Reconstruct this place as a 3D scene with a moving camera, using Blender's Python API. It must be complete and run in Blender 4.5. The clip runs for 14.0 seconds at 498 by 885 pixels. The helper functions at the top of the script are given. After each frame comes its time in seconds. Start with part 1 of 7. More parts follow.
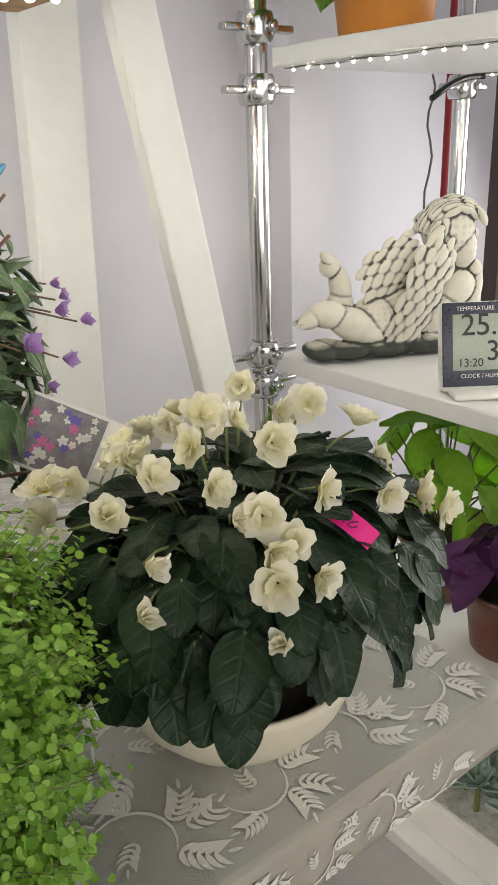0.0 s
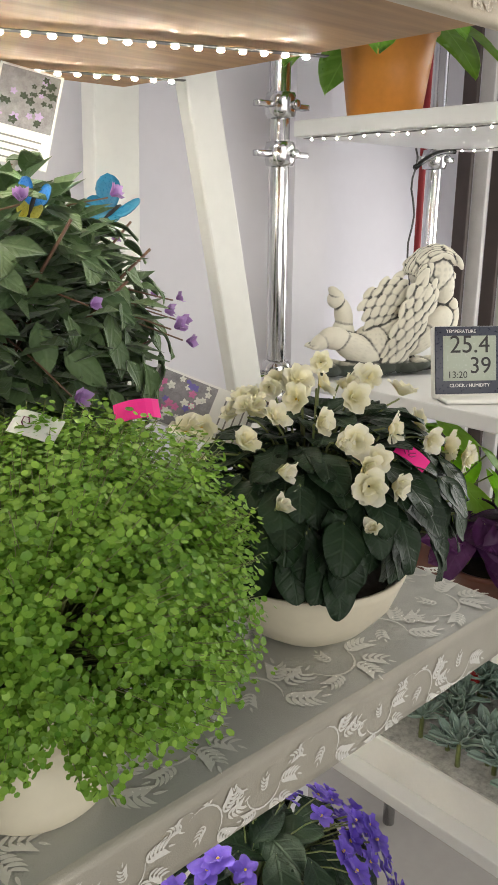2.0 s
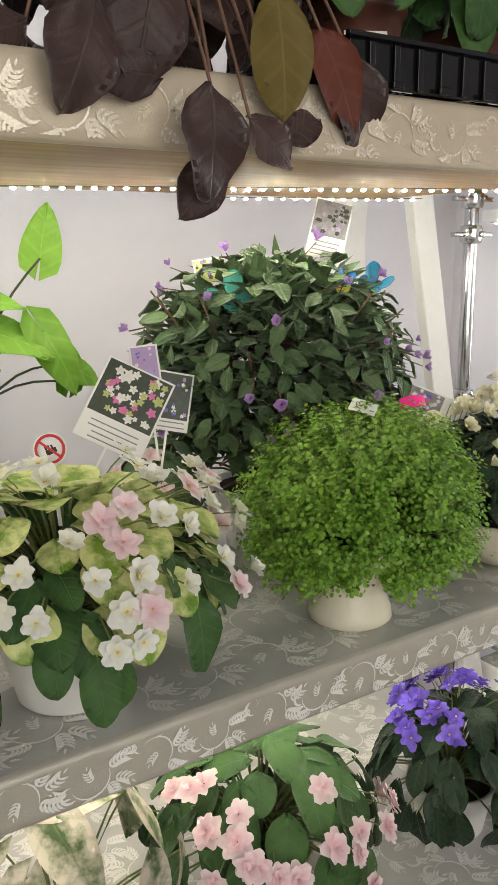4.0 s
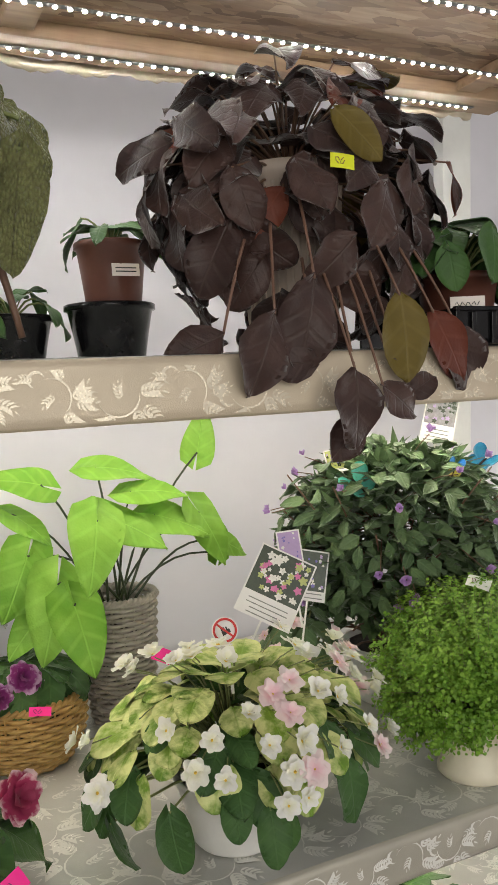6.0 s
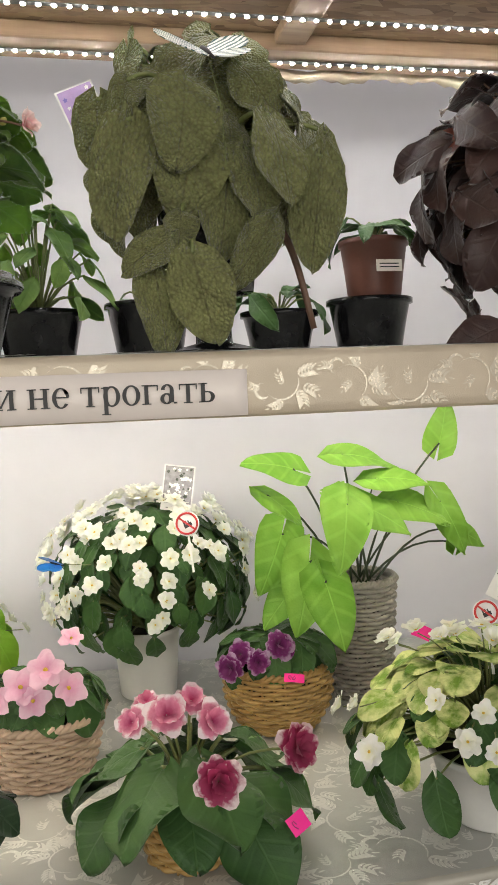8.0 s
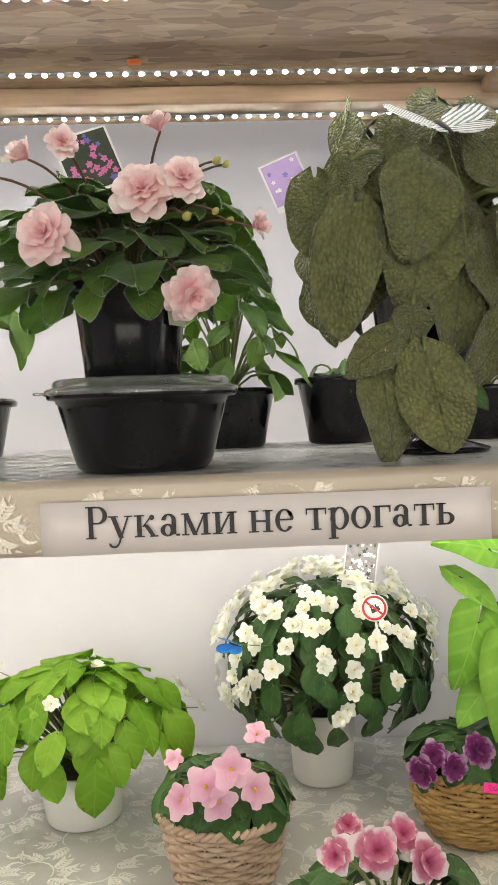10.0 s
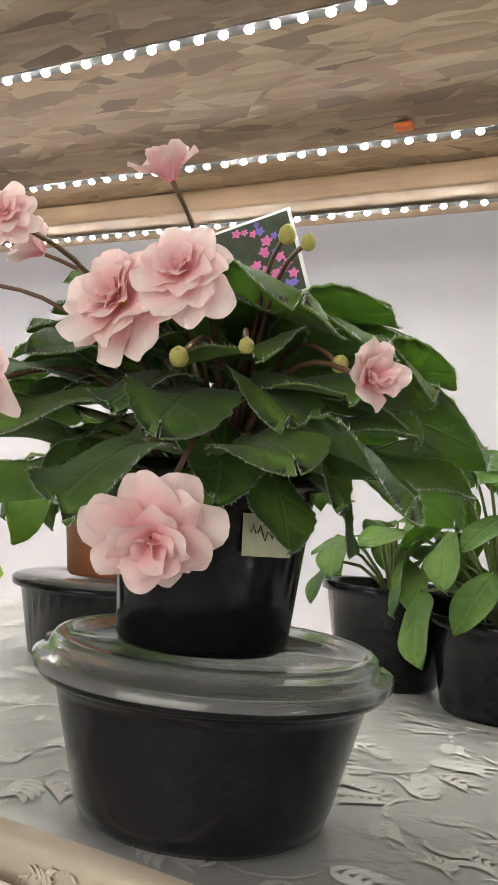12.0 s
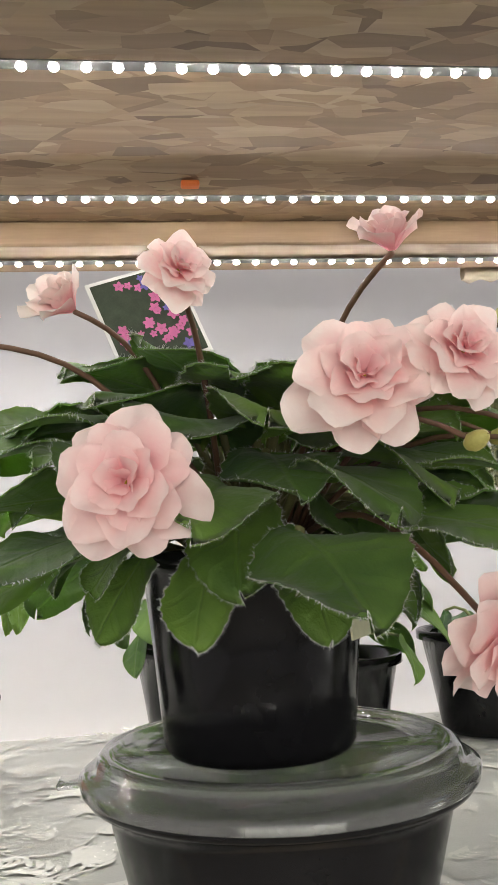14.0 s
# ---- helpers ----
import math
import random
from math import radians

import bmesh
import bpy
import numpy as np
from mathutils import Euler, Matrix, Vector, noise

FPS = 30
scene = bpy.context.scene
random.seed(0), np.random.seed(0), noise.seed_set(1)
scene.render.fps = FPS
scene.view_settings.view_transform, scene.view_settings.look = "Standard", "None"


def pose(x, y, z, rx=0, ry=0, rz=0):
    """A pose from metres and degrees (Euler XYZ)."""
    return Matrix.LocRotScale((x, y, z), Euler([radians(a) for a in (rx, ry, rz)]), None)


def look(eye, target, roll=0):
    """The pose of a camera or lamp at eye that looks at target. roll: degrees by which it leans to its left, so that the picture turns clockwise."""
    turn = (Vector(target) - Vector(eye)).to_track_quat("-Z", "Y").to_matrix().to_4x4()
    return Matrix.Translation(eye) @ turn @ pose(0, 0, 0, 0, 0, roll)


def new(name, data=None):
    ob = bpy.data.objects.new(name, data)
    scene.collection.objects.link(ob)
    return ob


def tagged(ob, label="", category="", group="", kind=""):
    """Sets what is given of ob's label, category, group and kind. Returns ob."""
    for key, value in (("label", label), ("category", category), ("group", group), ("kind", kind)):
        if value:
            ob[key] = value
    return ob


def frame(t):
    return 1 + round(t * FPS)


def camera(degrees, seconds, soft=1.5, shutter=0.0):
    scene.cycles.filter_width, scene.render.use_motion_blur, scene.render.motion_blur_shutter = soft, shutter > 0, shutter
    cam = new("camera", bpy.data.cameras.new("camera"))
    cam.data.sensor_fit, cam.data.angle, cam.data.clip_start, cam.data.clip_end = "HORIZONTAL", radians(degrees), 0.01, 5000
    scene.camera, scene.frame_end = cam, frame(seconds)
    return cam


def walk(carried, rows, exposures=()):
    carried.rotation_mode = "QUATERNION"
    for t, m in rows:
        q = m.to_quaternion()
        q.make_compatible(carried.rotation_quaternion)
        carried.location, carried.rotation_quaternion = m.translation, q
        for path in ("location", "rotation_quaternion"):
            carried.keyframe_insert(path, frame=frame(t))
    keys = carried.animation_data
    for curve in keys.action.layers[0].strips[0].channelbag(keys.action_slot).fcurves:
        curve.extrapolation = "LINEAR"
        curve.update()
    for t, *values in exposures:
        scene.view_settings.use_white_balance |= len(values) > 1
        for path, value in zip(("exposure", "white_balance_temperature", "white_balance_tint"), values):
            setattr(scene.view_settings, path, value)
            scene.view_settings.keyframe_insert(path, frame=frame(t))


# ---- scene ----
# the camera and its walk
cam = camera(34.77, 14.0)
PATH = [
    (0.0, pose(-0.0290, -0.2161, 1.2841, 69.208, 1.689, -38.410)),
    (0.5, pose(-0.0420, -0.2010, 1.2956, 69.134, 0.943, -39.657)),
    (1.0, pose(-0.0836, -0.1980, 1.2921, 69.863, -0.115, -41.193)),
    (1.5, pose(-0.1381, -0.2292, 1.2774, 71.613, -0.410, -41.998)),
    (2.0, pose(-0.2237, -0.2826, 1.2703, 73.372, -0.409, -42.532)),
    (2.5, pose(-0.3174, -0.3378, 1.2887, 75.166, -0.069, -42.055)),
    (3.0, pose(-0.3990, -0.4043, 1.3164, 76.444, 0.414, -40.135)),
    (3.5, pose(-0.4860, -0.4682, 1.3119, 76.835, 0.623, -36.725)),
    (4.0, pose(-0.5499, -0.5016, 1.3043, 76.712, 0.575, -32.481)),
    (4.2, pose(-0.5675, -0.5003, 1.3241, 75.119, 1.027, -30.958)),
    (6.3, pose(-0.6743, -0.6353, 1.4103, 87.586, 2.618, -24.101)),
    (6.5, pose(-0.6889, -0.6462, 1.4167, 88.748, 2.584, -22.868)),
    (7.0, pose(-0.7262, -0.6592, 1.4286, 90.371, 2.604, -17.287)),
    (7.5, pose(-0.7485, -0.6513, 1.4237, 89.406, 2.532, -13.859)),
    (8.0, pose(-0.7525, -0.6353, 1.3970, 85.955, 2.215, -11.972)),
    (8.5, pose(-0.7622, -0.6288, 1.3801, 84.057, 1.908, -10.099)),
    (9.0, pose(-0.7974, -0.6231, 1.3915, 84.143, 1.964, -6.637)),
    (9.2, pose(-0.8157, -0.6195, 1.4022, 84.750, 2.035, -5.333)),
    (11.3, pose(-0.7978, -0.3426, 1.5611, 91.429, -1.128, 10.086)),
    (11.5, pose(-0.7634, -0.3053, 1.5547, 92.178, -2.127, 15.032)),
    (12.0, pose(-0.7078, -0.2390, 1.5531, 94.540, -5.266, 26.802)),
    (12.5, pose(-0.7092, -0.2286, 1.5395, 96.832, -5.978, 30.089)),
    (13.0, pose(-0.7435, -0.2203, 1.5363, 99.070, -5.950, 25.425)),
    (13.5, pose(-0.8119, -0.2306, 1.5410, 100.504, -2.966, 11.522)),
    (14.0, pose(-0.9052, -0.2535, 1.5651, 98.150, 2.644, -5.482)),
]
walk(cam, PATH, exposures=((0.0, 0.0), (11.3, 0.0), (12.5, 0.18), (14.0, 0.14)))

# ---- world, daylight and exposure ----
scene.view_settings.exposure = 0.0
world = bpy.data.worlds.new("world")
scene.world = world
world.use_nodes = True
wn = world.node_tree
sky = wn.nodes.new("ShaderNodeTexSky")
sky.sky_type = "NISHITA"
sky.sun_disc = False
sky.sun_elevation, sky.sun_rotation = radians(35), radians(120)
wn.links.new(sky.outputs[0], wn.nodes["Background"].inputs[0])
wn.nodes["Background"].inputs[1].default_value = 0.10


def area_lamp(name, m, w, h, power, colour):
    d = bpy.data.lights.new(name, "AREA")
    d.shape, d.size, d.size_y, d.energy, d.color = "RECTANGLE", w, h, power, colour
    ob = new(name, d)
    ob.matrix_world = m
    return ob


# daylight that comes in through the shop window behind and the side window
area_lamp("shop_window_light", look((-0.9, -3.05, 1.75), (-0.7, 0, 1.35)), 3.2, 1.9, 52, (1.0, 0.955, 0.86))
area_lamp("side_window_light", look((1.58, 0.05, 1.05), (0.55, 0.12, 0.35)), 1.2, 0.9, 14, (1.0, 0.98, 0.94))

# ---- materials ----


def node_material(name):
    m = bpy.data.materials.new(name)
    m.use_nodes = True
    nt = m.node_tree
    return m, nt, nt.nodes["Principled BSDF"]


def add_node(nt, kind, **inputs):
    n = nt.nodes.new(kind)
    for k, v in inputs.items():
        n.inputs[k.replace("_", " ")].default_value = v
    return n


def col4(c):
    return (c[0], c[1], c[2], 1)


def mix_colour(nt, fac, a, b):
    n = nt.nodes.new("ShaderNodeMix")
    n.data_type = "RGBA"
    for sock, v in ((n.inputs[0], fac), (n.inputs[6], a), (n.inputs[7], b)):
        if isinstance(v, (int, float)):
            sock.default_value = v
        elif isinstance(v, tuple):
            sock.default_value = col4(v)
        else:
            nt.links.new(v, sock)
    return n.outputs[2]


def calc(nt, op, a, b=0.0, c=None):
    n = nt.nodes.new("ShaderNodeMath")
    n.operation = op
    for sock, v in zip(n.inputs, (a, b, c)):
        if v is None:
            continue
        if isinstance(v, (int, float)):
            sock.default_value = v
        else:
            nt.links.new(v, sock)
    return n.outputs[0]


def ramp(nt, fac, lo, hi):
    n = nt.nodes.new("ShaderNodeMapRange")
    nt.links.new(fac, n.inputs[0])
    n.inputs[1].default_value, n.inputs[2].default_value = lo, hi
    return n.outputs[0]


def noise_tex(nt, vec, scale, detail=3.0, rough=0.5):
    n = nt.nodes.new("ShaderNodeTexNoise")
    n.inputs["Scale"].default_value, n.inputs["Detail"].default_value, n.inputs["Roughness"].default_value = scale, detail, rough
    if vec is not None:
        nt.links.new(vec, n.inputs["Vector"])
    return n.outputs[0]


def coords(nt, stretch=None, turn=None, use="Object"):
    tc = nt.nodes.new("ShaderNodeTexCoord")
    out = tc.outputs[use]
    if stretch or turn:
        mp = nt.nodes.new("ShaderNodeMapping")
        nt.links.new(out, mp.inputs[0])
        if stretch:
            mp.inputs["Scale"].default_value = stretch
        if turn:
            mp.inputs["Rotation"].default_value = turn
        out = mp.outputs[0]
    return out


def bump(nt, bsdf, height, strength, dist):
    b = nt.nodes.new("ShaderNodeBump")
    b.inputs["Strength"].default_value, b.inputs["Distance"].default_value = strength, dist
    nt.links.new(height, b.inputs["Height"])
    nt.links.new(b.outputs[0], bsdf.inputs["Normal"])
    return b


def plain(name, colour, rough=0.5, metal=0.0, vary=0.12, scale=30.0, bumpy=0.1, dist=0.0005, spec=0.5, coat=0.0):
    """A painted, plastic or metal surface with slight stains and grain."""
    m, nt, p = node_material(name)
    v = coords(nt)
    n1 = noise_tex(nt, v, scale, 4)
    n2 = noise_tex(nt, v, scale * 9, 2)
    f = calc(nt, "ADD", calc(nt, "MULTIPLY", n1, 0.7), calc(nt, "MULTIPLY", n2, 0.3))
    c0 = tuple(x * (1 - vary) for x in colour)
    c1 = tuple(min(1, x * (1 + vary)) for x in colour)
    nt.links.new(mix_colour(nt, ramp(nt, f, 0.3, 0.7), c0, c1), p.inputs["Base Color"])
    nt.links.new(calc(nt, "ADD", calc(nt, "MULTIPLY", n2, 0.18), rough - 0.09), p.inputs["Roughness"])
    p.inputs["Metallic"].default_value = metal
    p.inputs["Specular IOR Level"].default_value = spec
    p.inputs["Coat Weight"].default_value = coat
    if bumpy:
        bump(nt, p, f, bumpy, dist)
    return m


def leaf_material(name, dark, light, edge=None, veins=0.5, freq=520.0, rough=0.5, through_light=0.22, patch=None, fuzz=0.0, pebble=0.0, rib=None):
    """A leaf: midrib and side veins in its own length, blotches, some light passing through."""
    m, nt, p = node_material(name)
    v = coords(nt)
    sep = nt.nodes.new("ShaderNodeSeparateXYZ")
    nt.links.new(v, sep.inputs[0])
    ax = calc(nt, "ABSOLUTE", sep.outputs[0])
    side = calc(nt, "SINE", calc(nt, "MULTIPLY", calc(nt, "SUBTRACT", sep.outputs[1], calc(nt, "MULTIPLY", ax, 0.75)), freq))
    side = ramp(nt, side, 0.55, 1.0)
    mid = ramp(nt, ax, 0.0016, 0.0004)
    vein = calc(nt, "MAXIMUM", calc(nt, "MULTIPLY", side, 0.55), mid)
    rnd = nt.nodes.new("ShaderNodeObjectInfo").outputs["Random"]
    off = nt.nodes.new("ShaderNodeVectorMath")
    nt.links.new(v, off.inputs[0])
    nt.links.new(rnd, off.inputs[1])
    n1 = noise_tex(nt, off.outputs[0], 38, 3)
    n2 = noise_tex(nt, off.outputs[0], 420, 2)
    f = calc(nt, "ADD", calc(nt, "MULTIPLY", rnd, 0.55), calc(nt, "MULTIPLY", ramp(nt, n1, 0.3, 0.7), 0.45))
    c = mix_colour(nt, f, dark, light)
    if patch:
        where = ramp(nt, calc(nt, "ADD", noise_tex(nt, off.outputs[0], 45, 4, 0.6), calc(nt, "MULTIPLY", ax, 9.0)), 0.46, 0.68)
        c = mix_colour(nt, where, c, patch)
    if edge:
        c = mix_colour(nt, ramp(nt, ax, 0.006, 0.024), c, edge)
    c = mix_colour(nt, calc(nt, "MULTIPLY", vein, veins), c, rib or tuple(min(1, 0.35 * d + 1.0 * l + 0.02) for d, l in zip(dark, light)))
    nt.links.new(c, p.inputs["Base Color"])
    nt.links.new(calc(nt, "ADD", calc(nt, "MULTIPLY", n2, 0.2), rough - 0.1), p.inputs["Roughness"])
    p.inputs["Sheen Weight"].default_value = fuzz
    p.inputs["Specular IOR Level"].default_value = 0.28
    p.inputs["Sheen Roughness"].default_value = 0.4
    h = calc(nt, "SUBTRACT", calc(nt, "MULTIPLY", n2, 0.35), calc(nt, "MULTIPLY", vein, 0.5))
    if pebble:
        vo = nt.nodes.new("ShaderNodeTexVoronoi")
        vo.inputs["Scale"].default_value = 300
        nt.links.new(off.outputs[0], vo.inputs["Vector"])
        h = calc(nt, "SUBTRACT", h, calc(nt, "MULTIPLY", vo.outputs["Distance"], pebble))
        pit = mix_colour(nt, calc(nt, "MULTIPLY", ramp(nt, vo.outputs["Distance"], 0.2, 0.8), 0.5), c, rib or dark)
        nt.links.new(pit, p.inputs["Base Color"])
    b = bump(nt, p, h, 0.9 if pebble else 0.65, 0.0022 if pebble else 0.0015)
    tr = nt.nodes.new("ShaderNodeBsdfTranslucent")
    nt.links.new(mix_colour(nt, 0.5, c, light), tr.inputs[0])
    nt.links.new(b.outputs[0], tr.inputs["Normal"])
    mx = nt.nodes.new("ShaderNodeMixShader")
    mx.inputs[0].default_value = through_light
    nt.links.new(p.outputs[0], mx.inputs[1])
    nt.links.new(tr.outputs[0], mx.inputs[2])
    nt.links.new(mx.outputs[0], nt.nodes["Material Output"].inputs[0])
    return m


def petal_material(name, heart, rim, reach, edge=None, through_light=0.35):
    """Petals whose colour runs from the flower's heart to its rim."""
    m, nt, p = node_material(name)
    v = coords(nt)
    ln = nt.nodes.new("ShaderNodeVectorMath")
    ln.operation = "LENGTH"
    nt.links.new(v, ln.inputs[0])
    rnd = nt.nodes.new("ShaderNodeObjectInfo").outputs["Random"]
    n1 = noise_tex(nt, v, 160, 3)
    d = calc(nt, "ADD", ln.outputs["Value"], calc(nt, "MULTIPLY", calc(nt, "SUBTRACT", n1, 0.5), reach * 0.7))
    c = mix_colour(nt, ramp(nt, d, reach * 0.15, reach * 0.8), heart, rim)
    if edge:
        c = mix_colour(nt, ramp(nt, d, reach * 0.82, reach * 1.05), c, edge)
    c = mix_colour(nt, calc(nt, "MULTIPLY", rnd, 0.3), c, heart)
    nt.links.new(c, p.inputs["Base Color"])
    p.inputs["Roughness"].default_value = 0.55
    p.inputs["Sheen Weight"].default_value = 0.15
    bump(nt, p, noise_tex(nt, coords(nt, (1, 1, 0.3)), 700, 2), 0.3, 0.0006)
    tr = nt.nodes.new("ShaderNodeBsdfTranslucent")
    nt.links.new(c, tr.inputs[0])
    mx = nt.nodes.new("ShaderNodeMixShader")
    mx.inputs[0].default_value = through_light
    nt.links.new(p.outputs[0], mx.inputs[1])
    nt.links.new(tr.outputs[0], mx.inputs[2])
    nt.links.new(mx.outputs[0], nt.nodes["Material Output"].inputs[0])
    return m


def cloth_material(name, colour, rough, shine):
    """Satin brocade: fine weave, slow folds of tone."""
    m, nt, p = node_material(name)
    v = coords(nt)
    n1 = noise_tex(nt, v, 14, 3)
    n2 = noise_tex(nt, v, 900, 2)
    c0 = tuple(x * 0.86 for x in colour)
    nt.links.new(mix_colour(nt, ramp(nt, n1, 0.3, 0.7), c0, colour), p.inputs["Base Color"])
    nt.links.new(calc(nt, "ADD", calc(nt, "MULTIPLY", n2, 0.16), rough - 0.08), p.inputs["Roughness"])
    p.inputs["Metallic"].default_value = shine
    h = calc(nt, "ADD", calc(nt, "MULTIPLY", n2, 0.1), calc(nt, "MULTIPLY", n1, 1.4))
    bump(nt, p, h, 0.45, 0.004)
    return m


def strand_board_material(name, tone=1.0):
    """Oriented strand board: long flakes of wood lying in many directions."""
    m, nt, p = node_material(name)
    cols = ((0.30, 0.185, 0.11), (0.46, 0.31, 0.19), (0.155, 0.09, 0.055), (0.52, 0.37, 0.24))
    base = None
    hgt = None
    for i, (ang, sc) in enumerate(((0.15, 74), (1.1, 62), (-0.7, 68), (2.2, 58))):
        v = coords(nt, (0.36, 1.0, 1.0), (0, 0, ang))
        vo = nt.nodes.new("ShaderNodeTexVoronoi")
        vo.inputs["Scale"].default_value = sc
        vo.inputs["Randomness"].default_value = 1.0
        nt.links.new(v, vo.inputs["Vector"])
        sp = nt.nodes.new("ShaderNodeSeparateColor")
        nt.links.new(vo.outputs["Color"], sp.inputs[0])
        c = mix_colour(nt, sp.outputs[0], tuple(x * tone for x in cols[i]), tuple(x * tone for x in cols[(i + 1) % 4]))
        grain = noise_tex(nt, coords(nt, (1.5, 26, 10), (0, 0, ang)), 6, 3)
        c = mix_colour(nt, calc(nt, "MULTIPLY", grain, 0.75), c, tuple(x * 0.45 * tone for x in cols[0]))
        if base is None:
            base, hgt = c, sp.outputs[1]
        else:
            f = calc(nt, "GREATER_THAN", sp.outputs[1], hgt)
            base = mix_colour(nt, f, base, c)
            hgt = calc(nt, "MAXIMUM", sp.outputs[1], hgt)
    nt.links.new(base, p.inputs["Base Color"])
    p.inputs["Roughness"].default_value = 0.62
    bump(nt, p, hgt, 0.5, 0.0015)
    return m


def wood_material(name, a, b, rough=0.55):
    m, nt, p = node_material(name)
    v = coords(nt, (1.2, 14, 14))
    n1 = noise_tex(nt, v, 5, 5, 0.6)
    n2 = noise_tex(nt, coords(nt), 8, 2)
    nt.links.new(mix_colour(nt, ramp(nt, calc(nt, "ADD", n1, calc(nt, "MULTIPLY", n2, 0.3)), 0.4, 0.85), a, b), p.inputs["Base Color"])
    p.inputs["Roughness"].default_value = rough
    bump(nt, p, n1, 0.3, 0.001)
    return m


def glow_material(name, colour, strength):
    m, nt, p = node_material(name)
    p.inputs["Base Color"].default_value = col4(colour)
    p.inputs["Emission Color"].default_value = col4(colour)
    p.inputs["Emission Strength"].default_value = strength
    return m


def glass_material(name, tint=(1, 1, 1), rough=0.03):
    m, nt, p = node_material(name)
    p.inputs["Base Color"].default_value = col4(tint)
    p.inputs["Transmission Weight"].default_value = 1.0
    p.inputs["Roughness"].default_value = rough
    p.inputs["IOR"].default_value = 1.45
    return m


WALL = plain("wall_paint", (0.66, 0.645, 0.69), 0.75, vary=0.035, scale=5, bumpy=0.25, dist=0.0012)
WHITE = plain("white_laminate", (0.74, 0.74, 0.73), 0.4, vary=0.03, scale=12, bumpy=0.05)
PLANK = plain("white_painted_timber", (0.76, 0.76, 0.73), 0.5, vary=0.05, scale=9, bumpy=0.25, dist=0.001)
CHROME = plain("chrome", (0.62, 0.62, 0.63), 0.16, 1.0, vary=0.1, scale=25, bumpy=0.03)
BLACK = plain("black_plastic", (0.008, 0.008, 0.009), 0.17, vary=0.3, scale=20, bumpy=0.02, spec=0.3)
BROWNPOT = plain("brown_plastic", (0.115, 0.04, 0.026), 0.42, vary=0.15, scale=25, bumpy=0.1)
TERRA = plain("terracotta_plastic", (0.34, 0.115, 0.05), 0.55, vary=0.12, scale=25, bumpy=0.15)
ORANGE = plain("orange_glazed", (0.62, 0.24, 0.035), 0.4, vary=0.12, scale=14, bumpy=0.1)
CREAM = plain("cream_ceramic", (0.76, 0.70, 0.55), 0.35, vary=0.05, scale=16, bumpy=0.08)
POTWHITE = plain("white_plastic_pot", (0.80, 0.79, 0.75), 0.42, vary=0.04, scale=16, bumpy=0.05)
BEIGEPOT = plain("beige_ribbed_plastic", (0.60, 0.50, 0.42), 0.45, vary=0.06, scale=16, bumpy=0.05)
GREENPOT = plain("green_plastic", (0.13, 0.30, 0.02), 0.4, vary=0.1, scale=20, bumpy=0.05)
PAPER = plain("white_paper", (0.80, 0.79, 0.78), 0.7, vary=0.03, scale=30, bumpy=0.1)
PAPERWARM = plain("laminated_paper", (0.86, 0.78, 0.72), 0.4, vary=0.03, scale=10, bumpy=0.15, dist=0.002)
GREYINK = plain("grey_print", (0.22, 0.22, 0.22), 0.5, vary=0.1)
INK = plain("black_ink", (0.02, 0.018, 0.018), 0.5, vary=0.1)
PINKTAG = plain("fluorescent_pink_paper", (0.95, 0.02, 0.30), 0.6, vary=0.04)
YELLOWTAG = plain("fluorescent_yellow_paper", (0.72, 0.78, 0.02), 0.6, vary=0.04)
PENCIL = plain("pen_mark", (0.18, 0.03, 0.10), 0.6, vary=0.1)
REDINK = plain("red_ink", (0.55, 0.03, 0.03), 0.5, vary=0.08)
SOIL = plain("soil", (0.03, 0.022, 0.016), 0.9, vary=0.5, scale=120, bumpy=0.8, dist=0.003)
OSB = strand_board_material("strand_board")
PLY = wood_material("orange_plywood", (0.26, 0.125, 0.04), (0.46, 0.25, 0.09))
TIMBER = wood_material("pine", (0.23, 0.145, 0.085), (0.36, 0.24, 0.145))
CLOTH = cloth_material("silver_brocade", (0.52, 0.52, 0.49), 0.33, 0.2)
# same cloth as the top: the front's duller, yellower light is put into its colour
CLOTHEDGE = cloth_material("silver_brocade_front_shaded", (0.47, 0.445, 0.375), 0.36, 0.2)
# warm light mixed into the base colour of this brocade and its scrolls
CLOTHFRONT = cloth_material("silver_brocade_warm_lit", (0.60, 0.51, 0.385), 0.40, 0.15)
SATINWARM = plain("satin_warm_lit", (0.80, 0.72, 0.58), 0.26, 0.2, vary=0.06, scale=40, bumpy=0.05)
SATIN = plain("satin_embroidery", (0.88, 0.87, 0.82), 0.24, 0.15, vary=0.06, scale=40, bumpy=0.05)
HAIR = plain("leaf_hair", (0.84, 0.87, 0.80), 0.5, vary=0.05)
GRAVEL = plain("pale_gravel", (0.42, 0.41, 0.38), 0.85, vary=0.4, scale=110, bumpy=0.8, dist=0.003)
FLOORMAT = plain("floor_tiles", (0.36, 0.34, 0.31), 0.45, vary=0.1, scale=4, bumpy=0.05)
LED_COOL = glow_material("led_cool", (1.0, 0.985, 0.93), 255)
LED_WARM = glow_material("led_warm", (1.0, 0.94, 0.78), 350)
TAPE = plain("white_flex_tape", (0.08, 0.078, 0.075), 0.5, vary=0.05)
CLEAR = glass_material("clear_plastic", (0.90, 0.92, 0.89), 0.04)
CLEAR.node_tree.nodes["Principled BSDF"].inputs["Transmission Weight"].default_value = 0.92
CLEAR.node_tree.nodes["Principled BSDF"].inputs["IOR"].default_value = 1.5
PANE = glass_material("window_glass")
WICKER_GREY = wood_material("grey_wicker", (0.27, 0.24, 0.20), (0.45, 0.41, 0.36), 0.6)
